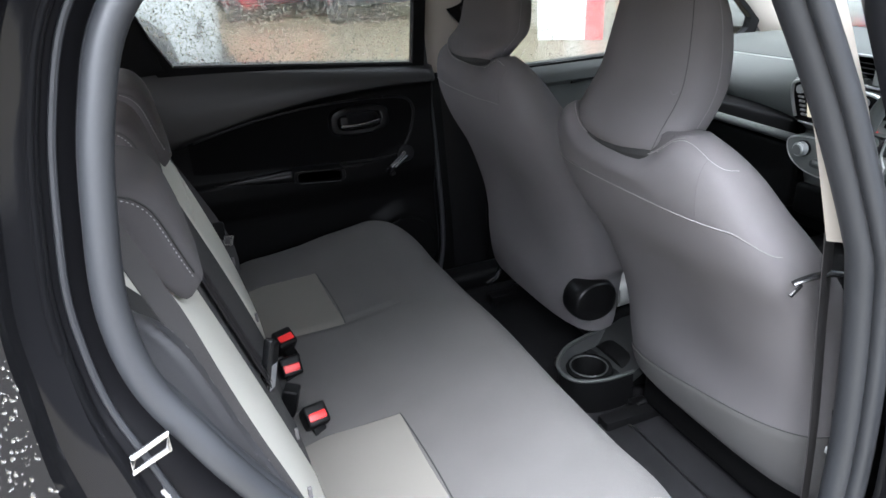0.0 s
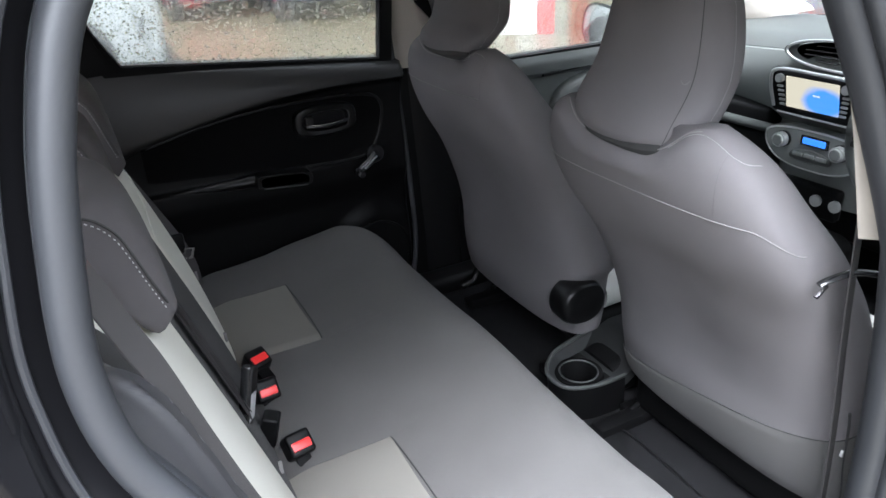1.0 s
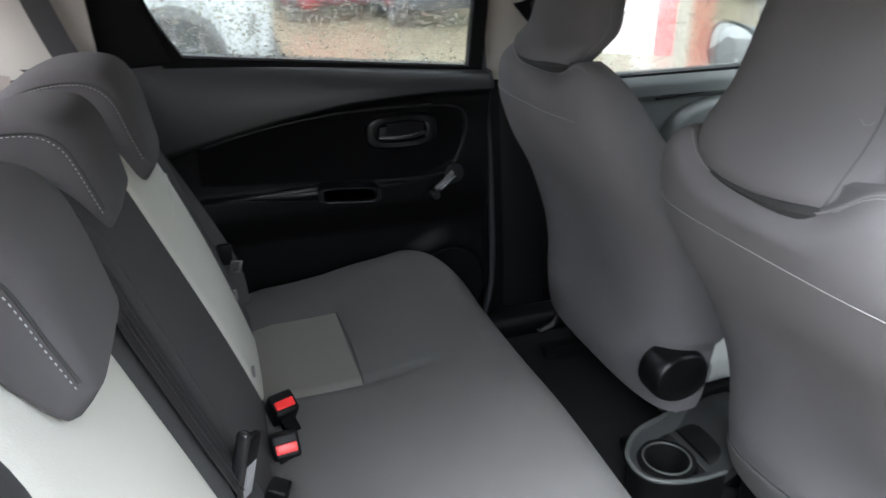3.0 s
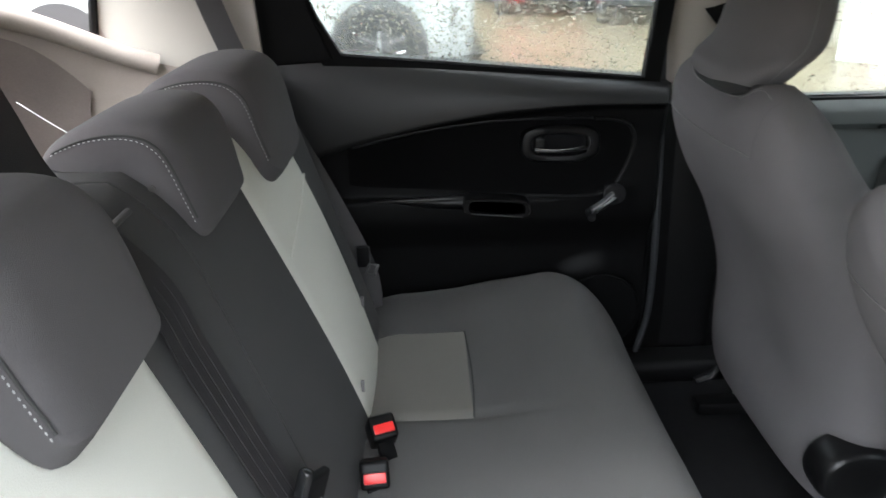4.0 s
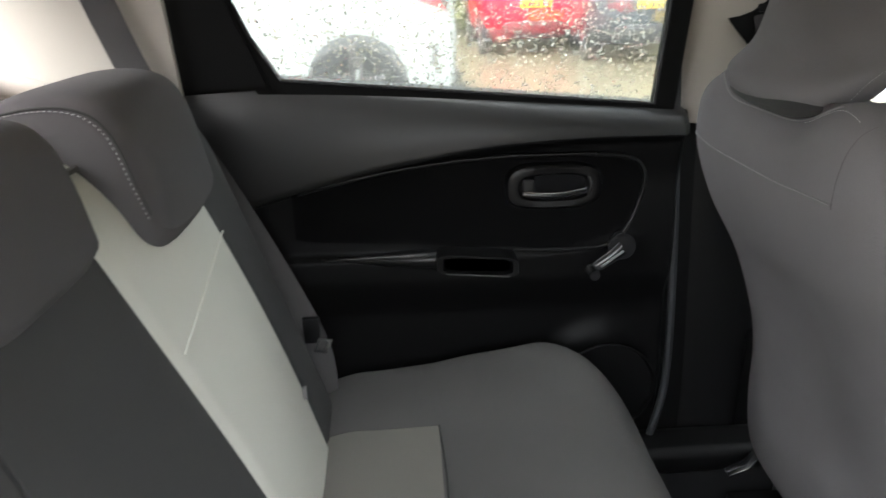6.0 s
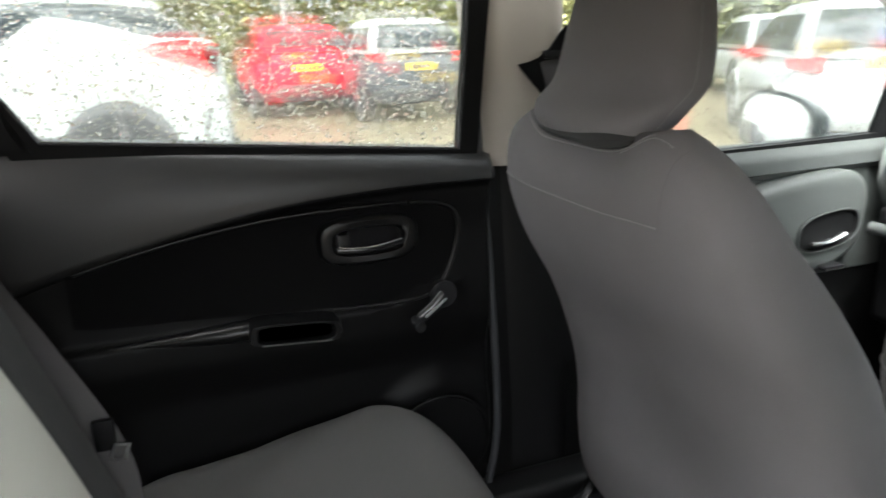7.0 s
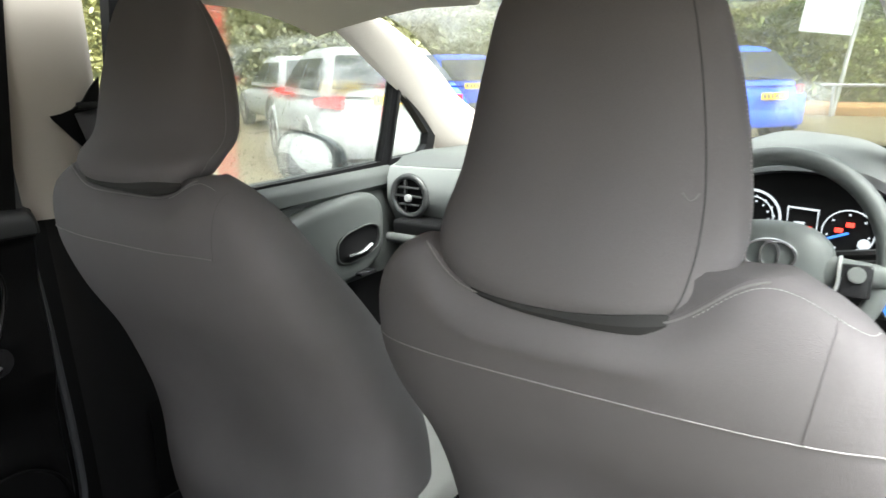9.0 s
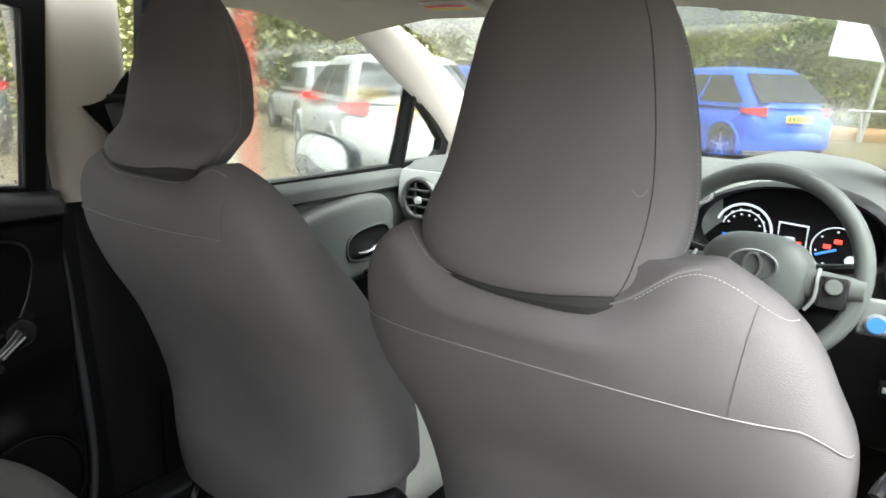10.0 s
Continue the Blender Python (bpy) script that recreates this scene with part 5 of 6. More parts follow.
def rear_pt(y, z, off=0.0):
    bulge = (0.02 if y > -0.12 else 0.004) * math.exp(-((abs(y) - 0.33) / 0.16) ** 2) * math.sin(math.pi * min(1, max(0, (z - 0.52) / 0.55)))
    top = max(0.0, (z - 1.02) / 0.1)
    side = max(0.0, (abs(y) - 0.53) / 0.12)
    near = 0.03 * max(0.0, (-y - 0.33) / 0.28) ** 2
    x = back_x(z) + 0.012 + bulge - near - 0.045 * top ** 2.5 - 0.05 * side ** 2.2 + off
    for s in (-1, 1):
        x -= 0.004 * math.exp(-((y - s * rear_in(z, s)) / 0.006) ** 2) + 0.004 * math.exp(-((y - s * rear_out(z, s)) / 0.006) ** 2)
    return Vector((x, y, z))


def rear_in(z, s=1):
    return 0.202 - (z - 0.6) * 0.16 if s > 0 else 0.24 + (z - 0.6) * 0.06


def rear_out(z, s=1):
    return 0.448 - (z - 0.6) * 0.06 if s > 0 else 0.525 - (z - 0.6) * 0.08 - 0.06 * max(0.0, z - 0.91)


def rear_backrest(name, y0, y1, sides, label):
    b = thing(name, label, "car seat", group="rear backrests")
    zs = steps(0.52, 1.12, 40)

    def cover(fa, fb, n, material, nm, lab="", drop=0.0):
        part(nm, sheet(lambda u, z: rear_pt(fa(z) + (fb(z) - fa(z)) * u, z, -drop), steps(0, 1, n), zs, (-0.09, 0, 0)), material, b, lab)
    if sides == 1:
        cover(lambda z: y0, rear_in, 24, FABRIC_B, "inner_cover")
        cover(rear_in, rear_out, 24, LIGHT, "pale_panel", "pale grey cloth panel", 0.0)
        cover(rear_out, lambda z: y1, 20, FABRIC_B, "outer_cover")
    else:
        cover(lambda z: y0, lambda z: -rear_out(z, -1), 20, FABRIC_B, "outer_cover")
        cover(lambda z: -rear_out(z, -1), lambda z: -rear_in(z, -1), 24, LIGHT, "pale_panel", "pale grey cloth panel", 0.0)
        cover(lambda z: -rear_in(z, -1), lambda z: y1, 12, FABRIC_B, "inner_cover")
    s = sides
    if s > 0:
        part("panel_fold", tube([rear_pt(s * (rear_in(0.95 - 0.04 * u) + 0.03 + (rear_out(0.95) - rear_in(0.95) - 0.03) * u), 0.9 + 0.05 * math.sin(1.4 * u), 0.0002) for u in steps(0, 1, 20)], 0.0016, 6), LIGHT, b)
    for z in (0.63, 0.685):
        part("anchor_tag", box((0.006, 0.006, 0.022), rear_pt(s * (rear_out(z) - 0.02 if z > 0.65 else rear_in(z) + 0.02), z, 0.004), 0.001), SEAM, b, "small woven anchor tag")
    part("top_fold", tube([rear_pt(y, 1.1, 0.004) for y in steps(y0 + 0.03, y1 - 0.03, 20)], 0.004, 8), FABRIC_R, b)
    return b


rear_backrest("bench_back_seat", -0.095, 0.645, 1, "dark grey rear backrest with a pale grey centre panel")
rear_backrest("bench_back_seat", -0.645, -0.1, -1, "narrow dark grey rear backrest with a pale grey panel")

# rear headrests: a hooked pad that sits over the backrest
SIDE = [(-0.335, 1.064), (-0.346, 1.093), (-0.353, 1.118), (-0.362, 1.143), (-0.378, 1.16), (-0.402, 1.166), (-0.435, 1.162), (-0.467, 1.149), (-0.478, 1.14), (-0.468, 1.13), (-0.44, 1.128), (-0.41, 1.122), (-0.385, 1.1), (-0.365, 1.072), (-0.348, 1.05)]
BULGE = [(0.026, -0.02), (0.034, 0.0), (0.037, 0.006), (0.037, 0.016), (0.032, 0.025), (0.016, 0.028), (0.0, 0.026), (-0.012, 0.016), (-0.016, 0.002), (-0.006, -0.004), (0.0, -0.006), (0.0, -0.008), (0.002, -0.012), (0.006, -0.022), (0.014, -0.03)]


def rear_headrest(y0, y1, label, deep=1.0, dz=0.0, low=0.0, squash=1.0):
    """A hooked pad over the bench between two places across the car; low lengthens its front leg."""
    h = thing("rear_headrest", label, "headrest", group="rear headrests")
    w, yc = (y1 - y0) / 2, (y0 + y1) / 2
    half = [(0.0, 1.0), (0.35, 1.0), (0.58, 0.985), (0.72, 0.94), (0.82, 0.85), (0.9, 0.7), (0.95, 0.5), (0.98, 0.28), (0.995, 0.08), (1.0, -0.03)]
    ends = [(-a, q) for a, q in half[:0:-1]] + half

    def ring(a, q):
        leg = low * (1 - 0.55 * abs(a) ** 2.5)
        pts = []
        for (x, z), (bx, bz) in zip(SIDE, BULGE):
            front = 1 - sstep(1.06, 1.13, z) if x > -0.4 else 0.0
            zz = z + bz * q
            zz = 1.09 + (zz - 1.09) * squash if zz > 1.09 else zz
            pts.append(Vector((-0.47 + (x + 0.47) * deep + 0.65 * bx * q, yc + w * a, zz + dz - leg * front)))
        return curve3(pts + [pts[0]], 4)[:-1]
    rings = [ring(a, q) for a, q in ends]
    part("pad", loft(rings), FABRIC_H, h)
    edge = ring(-0.985, 0.2)
    m = len(SIDE) * 4
    line = [edge[i] + Vector((0.0006, -0.0016, 0.0006)) for i in range(0, int(m * 0.5))]
    part("side_stitching", stitches(line, 0.0056, (0.0036, 0.0013)), THREAD, h, "pale dashed stitching")
    part("side_piping", tube([p + Vector((0.003, 0.0015, 0.003)) for p in line], 0.0013, 6), FABRIC_B, h)
    for s in (-1, 1):
        part("post", tube([(-0.4, yc + s * 0.05, 1.04 + dz), (-0.4, yc + s * 0.05, 1.13 + dz)], 0.006, 8), CHROME, h)
    return h


rear_headrest(0.215, 0.452, "low charcoal cloth headrest hooked over the bench", 1.18, -0.003, 0.03, 0.87)
rear_headrest(-0.062, 0.14, "charcoal cloth middle headrest hooked over the bench", 1.0, 0.0, 0.0, 0.8)
rear_headrest(-0.436, -0.258, "low charcoal cloth headrest beside the open door", 1.16, 0.006, 0.0, 0.93)


# buckles
def buckle(x, y, z, yaw, pitch, name, label):
    b = thing(name, label, "seat belt", (x, y, z), "rear buckles")
    b.rotation_euler = (0, radians(pitch), radians(yaw))
    part("casing", box((0.046, 0.044, 0.042), (-0.002, 0, -0.016), 0.007, 3), BLACK_SOFT, b)
    part("release_button", box((0.012, 0.034, 0.016), (0.018, 0, -0.02), 0.003, 2), RED, b, "red release button")
    part("stalk", box((0.02, 0.026, 0.05), (-0.006, 0, -0.06), 0.004), BLACK, b)
    return b


buckle(-0.16, 0.13, 0.622, -70, -58, "belt_buckle", "black seat belt buckle with a red edge button")
buckle(-0.163, 0.035, 0.62, -84, -34, "belt_buckle", "black seat belt buckle with a bright red button")
buckle(-0.155, -0.135, 0.612, -80, -46, "belt_buckle", "black seat belt buckle with a bright red button")
end = thing("belt_anchor", "black upright belt end fitting beside the buckles", "seat belt", (-0.185, -0.105, 0.63))
end.rotation_euler = (0, radians(15), radians(-25))
part("casing", box((0.03, 0.032, 0.06), (0, 0, -0.01), 0.006, 3), BLACK_SOFT, end)

# middle belt: from the roof, over the backrest, to its tongue
mid = thing("seat_belt", "dark ribbed webbing rear middle seat belt with tongue", "seat belt")
run = [(-0.50, -0.225, 1.42), (-0.447, -0.212, 1.275), (-0.428, -0.21, 1.215), (-0.402, -0.21, 1.145), (-0.352, -0.212, 1.055), (-0.308, -0.212, 0.98), (-0.273, -0.206, 0.88), (-0.245, -0.198, 0.8), (-0.226, -0.19, 0.74)]
run = run[:4] + [tuple(rear_pt(y, z, 0.011)) for x, y, z in run[4:]]
run = curve3(run, 6)
part("webbing", strap(run, 0.056, (0.05, 1, 0.12)), WEB, mid)
for k in (-0.016, 0.0, 0.016):
    part("webbing_rib", tube([Vector(p) + Vector((0.002, k, 0.001)) for p in run[6 * 4:]], 0.0007, 6), WEB, mid)
tongue = part("tongue", box((0.012, 0.05, 0.09), (0, 0, 0), 0.005, 3, Matrix.Translation((-0.22, -0.176, 0.745)) @ Euler((radians(-18), radians(8), radians(-30))).to_matrix().to_4x4()), BLACK_SOFT, mid, "black plastic belt tongue")
m_t = Matrix.Translation((-0.22, -0.176, 0.745)) @ Euler((radians(-18), radians(8), radians(-30))).to_matrix().to_4x4()
part("tongue_guard", box((0.016, 0.014, 0.105), (0, 0, 0), 0.006, 3, m_t @ Matrix.Translation((0.002, -0.026, 0.01))), GLOSSY, tongue)
for k in range(5):
    part("label_bar", box((0.001, 0.003, 0.045), (0, 0, 0), 0.0003, 1, m_t @ Matrix.Translation((0.0068, -0.01 + 0.006 * k, -0.012))), LABEL, tongue)

# left rear belt with stowed tongue
left_belt = thing("seat_belt", "dark grey webbing rear seat belt beside the door", "seat belt")
part("webbing", strap(curve3([(-0.5, 0.595, 1.36), (-0.47, 0.618, 1.22), (-0.43, 0.632, 1.1), (-0.36, 0.645, 0.98), (-0.27, 0.63, 0.8), (-0.21, 0.61, 0.66), (-0.2, 0.6, 0.56)], 6), 0.046, (1, 0.25, 0.4)), WEB_GREY, left_belt)
tg = part("tongue", box((0.03, 0.012, 0.05), (-0.215, 0.6, 0.7), 0.005, 2, None), BLACK_SOFT, left_belt)
part("tongue_plate", ring_frame([(-0.214, 0.66), (-0.19, 0.655), (-0.18, 0.683), (-0.204, 0.688)], [(-0.208, 0.664), (-0.195, 0.661), (-0.187, 0.68), (-0.2, 0.683)], 0.592, 0.595), CHROME, tg, "chrome belt tongue plate")
right_belt = thing("seat_belt", "dark webbing rear belt beside the door opening", "seat belt")
part("webbing", strap(curve3([(-0.43, -0.6, 1.36), (-0.372, -0.59, 1.21), (-0.345, -0.588, 1.13), (-0.328, -0.588, 1.08), (-0.306, -0.59, 1.0), (-0.282, -0.592, 0.92), (-0.25, -0.59, 0.82), (-0.2, -0.58, 0.64)], 6), 0.046, (0.2, 1, 0.2)), WEB_GREY, right_belt)
part("belt_guide", box((0.05, 0.03, 0.03), (-0.43, -0.6, 1.36), 0.008, 3), BLACK_SOFT, right_belt)

# ---- rear of the cabin ----
def tail_fn(y, s):
    z = 0.5 + (1.25 - 0.5) * s
    x = -0.58 - 0.36 * math.sqrt(max(0.0, 1 - (y / 0.63) ** 2)) + 0.05 * sstep(0.8, 1.0, s)
    return (x, y, z - 0.13 * max(0, (abs(y) - 0.36) / 0.26) ** 2 * s)


tailgate = thing("tailgate", "brown-grey felted tailgate trim below the rear window", "tailgate", kind="structure")
part("trim", sheet(tail_fn, steps(-0.629, 0.629, 44), steps(0, 1, 24), (-0.05, 0, 0)), FELT, tailgate)
part("inner_panel", sheet(lambda u, v: (lambda p: (p[0] + 0.012, p[1], p[2]))(tail_fn(0.57 * u, (0.02 + v * (0.93 - 0.08 * max(0.0, (abs(u) - 0.72) / 0.28) ** 2.5)))), steps(-1, 1, 44), steps(0, 1, 24), (-0.02, 0, 0)), FELT_DARK, tailgate, "darker brown-grey felt panel with rounded corners")
part("shelf_cord", tube(curve3([(-0.70, 0.30, 1.12), (-0.62, 0.26, 1.085), (-0.54, 0.215, 1.06), (-0.5, 0.19, 1.05)], 6), 0.001, 6), SEAM, tailgate, "thin pale parcel shelf cord")
part("window_ledge", tube([Vector(tail_fn(y, 1.0)) + Vector((0, 0, 0.0)) for y in steps(-0.62, 0.62, 40)], 0.02, 10), FELT, tailgate)


def rear_glass(y, s):
    b = Vector(tail_fn(y, 1.0))
    top = Vector((-0.665, y * 0.92, 1.45 - 0.06 * (y / 0.6) ** 2))
    p = (b + Vector((-0.02, 0, 0))).lerp(top, s)
    return (p.x - 0.03 * math.sin(math.pi * s), p.y, p.z + 0.02 * math.sin(math.pi * s))


rg = part("pane", sheet(rear_glass, steps(-0.6, 0.6, 24), steps(0, 1, 8), (-0.004, 0, 0)), REAR_GLASS, tailgate, "rear window glass")
rg.visible_shadow = False


def c_trim(side):
    c = thing("c_pillar_left" if side > 0 else "c_pillar_right", "beige rear pillar trim above the bench", "pillar trim", kind="structure")

    def fn(u, v):
        z = 1.1 + 0.33 * v
        x0, x1 = -0.72 + 0.08 * v, -0.4 if side > 0 else -0.47
        x = x0 + (x1 - x0) * u
        return (x, side * (0.69 - 0.17 * (z - 1.03) - 0.05 * (1 - u) ** 2 - 0.012 * math.sin(math.pi * u)), z)
    part("trim", sheet(fn, steps(0, 1, 16), steps(0, 1, 12), (0, side * 0.014, 0)), LIT_TRIM, c)
    part("seal", tube([fn(0.0, v) for v in steps(0, 1, 10)], 0.009, 8), BLACK, c)
    part("lower_trim", sheet(lambda u, v: (-0.86 + 0.4 * u, side * (0.655 - 0.02 * math.sin(math.pi * v)), 0.5 + 0.6 * v), steps(0, 1, 10), steps(0, 1, 10), (0, side * 0.03, 0)), BLACK_SOFT, c, "dark luggage space side trim")
    return c


c_trim(1)
c_trim(-1)

# ---- right side: body opening, seal and pillar ----
opening = thing("wall_right", "glossy black wet car body round the open rear door", "car body", kind="structure")
AP = curve3([(-0.27, 0, 1.43), (-0.327, 0, 1.372), (-0.353, 0, 1.305), (-0.367, 0, 1.233), (-0.373, 0, 1.17), (-0.363, 0, 1.11), (-0.333, 0, 1.05), (-0.278, 0, 0.95), (-0.17, 0, 0.77), (-0.06, 0, 0.6), (0.03, 0, 0.45), (0.1, 0, 0.4),
             (0.3, 0, 0.39), (0.48, 0, 0.4), (0.53, 0, 0.48), (0.533, 0, 0.6), (0.525, 0, 0.72), (0.502, 0, 0.87), (0.464, 0, 1.03), (0.4, 0, 1.2), (0.335, 0, 1.33), (0.28, 0, 1.43)], 6)


def side_y(z):
    return -0.69 + 0.17 * max(0.0, z - 1.03)


part("door_seal", tube([(p.x - 0.004, side_y(p.z), p.z) for p in AP], lambda u: 0.0135 + 0.01 * sstep(0.5, 0.75, u), 22, flat=0.9), RUBBER, opening, "grey rubber door seal")
part("inner_seal_lip", tube([(p.x * 0.99, side_y(p.z) - 0.03, p.z) for p in AP], 0.012, 18), RUBBER, opening)
# rear quarter of the body: steps outward from the seal
OFF = [(-0.004, 0.012), (-0.01, -0.012), (-0.02, -0.02), (-0.03, -0.028), (-0.034, -0.045), (-0.044, -0.052), (-0.052, -0.056), (-0.058, -0.078), (-0.12, -0.095), (-0.4, -0.08)]
rear_ap = [p for p in AP if p.x < 0.05 and p.z > 0.4]


def ap_off(i, off):
    p = rear_ap[i]
    a, b = rear_ap[max(0, i - 1)], rear_ap[min(len(rear_ap) - 1, i + 1)]
    d = (b - a).normalized()
    n = Vector((d.z, 0, -d.x))
    if n.x > 0:
        n = -n
    k = -off[0] * (1 + 1.3 * sstep(1.16, 0.95, p.z))
    return (p.x + n.x * k, side_y(p.z) + off[1], p.z + n.z * k)


part("rear_quarter", loft([[ap_off(i, o) for o in OFF[3:]] for i in range(len(rear_ap))], cap=False, closed=False), QUARTER, opening, "glossy black rear quarter panel")
part("door_flange", loft([[ap_off(i, o) for o in OFF[:4]] for i in range(len(rear_ap))], cap=False, closed=False), INNER, opening, "black painted door flange")
part("pinch_weld", tube([ap_off(i, (-0.0235, -0.026)) for i in range(len(rear_ap))], 0.003, 8), RUBBER, opening)


def quarter_pt(rnd):
    i = rnd.randrange(2, len(rear_ap) - 6)
    t = rnd.random()
    p = Vector(ap_off(i, OFF[8])).lerp(Vector(ap_off(i, OFF[7])), t)
    q = Vector(ap_off(i + 1, OFF[8])).lerp(Vector(ap_off(i + 1, OFF[7])), t)
    return p.lerp(q, rnd.random()) + Vector((0, -0.001, 0))


rain("rain_drops", quarter_pt, 2800, opening, 9, 0.0005, 0.0017, (0, 0, 1), (0, -1, 0))
# door catch
catch = part("door_catch", tube([(-0.383, -0.728, 1.05), (-0.38, -0.731, 1.066), (-0.352, -0.731, 1.079), (-0.354, -0.728, 1.062)], 0.0028, 8, closed=True), CHROME, opening, "chrome wire loop on the body")
part("striker_plate", box((0.045, 0.006, 0.06), (-0.385, -0.712, 0.985), 0.003, 2), CHROME, opening, "chrome door striker")
part("striker_loop", tube(curve3([(-0.392, -0.712, 1.005), (-0.388, -0.74, 1.004), (-0.364, -0.74, 0.992), (-0.36, -0.712, 0.982)], 5), 0.006, 8), CHROME, opening)
# inner side trim beside the bench: a bolster with a long oval groove
def bolster(u, z):
    end = math.sqrt(max(0.0, 1 - max(0.0, (z - 1.04) / 0.112) ** 2.5))
    e = math.hypot((u - 0.48) / 0.26, (z - 1.02) / 0.105)
    x = back_x(z) + 0.006 + 0.027 * end * math.sin(math.pi * min(1.0, 0.04 + 0.9 * u)) ** 0.75
    x -= 0.022 * (1 - sstep(0.55, 1.0, e)) - 0.006 * math.exp(-((e - 1.08) / 0.12) ** 2)
    return Vector((x - 0.02 * (1 - end), -0.612 - 0.07 * u, z))


part("side_trim", sheet(bolster, steps(0, 1, 40), steps(0.46, 1.15, 100), (-0.08, 0, 0)), SIDE_TRIM, opening, "black moulded side trim with an oval groove")
part("sill_trim", box((0.5, 0.09, 0.05), (0.3, -0.66, 0.35), 0.016, 3), BLACK_SOFT, opening, "black door sill trim")


def rpillar(u, z):
    lo = smooth_table([(1.022, 0.457), (1.12, 0.419), (1.196, 0.387), (1.262, 0.35), (1.322, 0.315), (1.43, 0.25)], z)
    return (lo + 0.022 * u, -0.64 - 0.004 * u * u, z)


part("upper_pillar", sheet(rpillar, steps(0, 1, 8), steps(1.022, 1.43, 20), (0.03, -0.03, 0)), BEIGE, opening, "beige door pillar trim")
part("lower_pillar", sheet(lambda u, z: ((0.478 + 0.055 * (1 - sstep(0.6, 1.03, z))) + 0.17 * u, -0.678 + 0.03 * (1 - (2 * u - 1) ** 4), z), steps(0, 1, 14), steps(0.33, 1.028, 20), (0, -0.04, 0)), BLACK_SOFT, opening, "black lower pillar trim")
part("pillar_body", sheet(lambda u, z: (0.49 - 0.4 * max(0, z - 1.03) + 0.055 * (1 - sstep(0.6, 1.03, z)) + 0.2 * u, side_y(z) - 0.045 - 0.02 * u, z), steps(0, 1, 6), steps(0.33, 1.43, 14), (0, -0.06, 0)), PAINT, opening, "black painted door pillar")
part("roof_rail", tube([(x, -0.625, 1.425 - 0.03 * max(0, x - 0.6)) for x in steps(-0.6, 1.1, 14)], 0.03, 8), BEIGE, opening)
belt_d = thing("seat_belt", "dark webbing driver's belt hanging by the pillar", "seat belt")
part("webbing", strap(curve3([(0.45, -0.632, 1.15), (0.485, -0.625, 1.0), (0.517, -0.62, 0.84), (0.55, -0.62, 0.65), (0.575, -0.62, 0.42)], 6), 0.04, (1, 0.4, 0)), WEB, belt_d)
part("hook", tube(curve3([(0.53, -0.635, 0.95), (0.5, -0.622, 0.955), (0.47, -0.61, 0.948), (0.456, -0.605, 0.942)], 5), lambda u: 0.0075 - 0.002 * u, 8, flat=0.6), GLOSSY, belt_d)
part("hook_tip", box((0.024, 0.006, 0.006), (0.462, -0.606, 0.931), 0.002, 2, Matrix.Rotation(radians(-35), 4, "Y")), CHROME, belt_d)

# open rear door, hinged at the pillar
door_3 = thing("door_3", "open black rear door hinged at the pillar", "door", (0.56, -0.77, 0), kind="structure")
door_3.rotation_euler = (0, 0, radians(68))
part("skin", prism([(0.0, 0.36), (-0.55, 0.36), (-0.7, 0.5), (-0.93, 0.95), (-0.95, 1.1), (0.0, 1.04)], -0.05, 0.0, None, 0.012), PAINT, door_3)
part("inner_panel", prism([(-0.02, 0.38), (-0.53, 0.38), (-0.68, 0.52), (-0.9, 0.95), (-0.92, 1.08), (-0.02, 1.03)], 0.002, 0.05, None, 0.015), BLACK, door_3)
part("check_strap", box((0.09, 0.01, 0.02), (0.02, 0.02, 0.75), 0.003), CHROME, door_3)

# right front door and glass
door_4 = thing("door_4", "closed dark front door on the driver's side", "door", kind="structure")
part("panel", sheet(lambda x, z: (x, -front_relief(x, z), z), steps(0.64, 1.62, 20), steps(0.34, 1.0, 24), (0, -0.05, 0)), DOOR_GREY, door_4)
part("window_frame", ring_frame(FOUT, FWIN, -0.752, -0.725, tumble_r), BLACK, door_4)
pane("pane", FWIN, -0.742, door_4, tumble_r)
part("quarter_frame", ring_frame(QOUT, QWIN, -0.75, -0.72, tumble_r), BLACK_SOFT, door_4)
pane("quarter_pane", QWIN, -0.742, door_4, tumble_r)


# ---- cars outside ----
TYRE = mat("black_tyre_rubber", (0.02, 0.02, 0.02), 0.8, var=0.3, big=10, fine=80, bump=0.5, depth=0.004)
ALLOY = mat("silver_alloy", (0.28, 0.28, 0.29), 0.45, metal=0.4, var=0.1, bump=0.05)
CARGLASS = mat("dark_car_glass", (0.02, 0.024, 0.026), 0.15, var=0.3, big=2, bump=0.0, spec=0.15)
PLATE = mat("yellow_plate", (0.8, 0.52, 0.03), 0.5, var=0.05, bump=0)
TAIL = mat("red_tail_lamp", (0.55, 0.015, 0.02), 0.2, var=0.25, big=8, bump=0.0, coat=0.6)
CLAD = mat("dark_bumper_plastic", (0.03, 0.03, 0.032), 0.6, var=0.2, bump=0.2)


def paint(name, color):
    return mat(name, color, 0.4, var=0.06, big=2, bump=0.0, coat=0.12, spec=0.25)


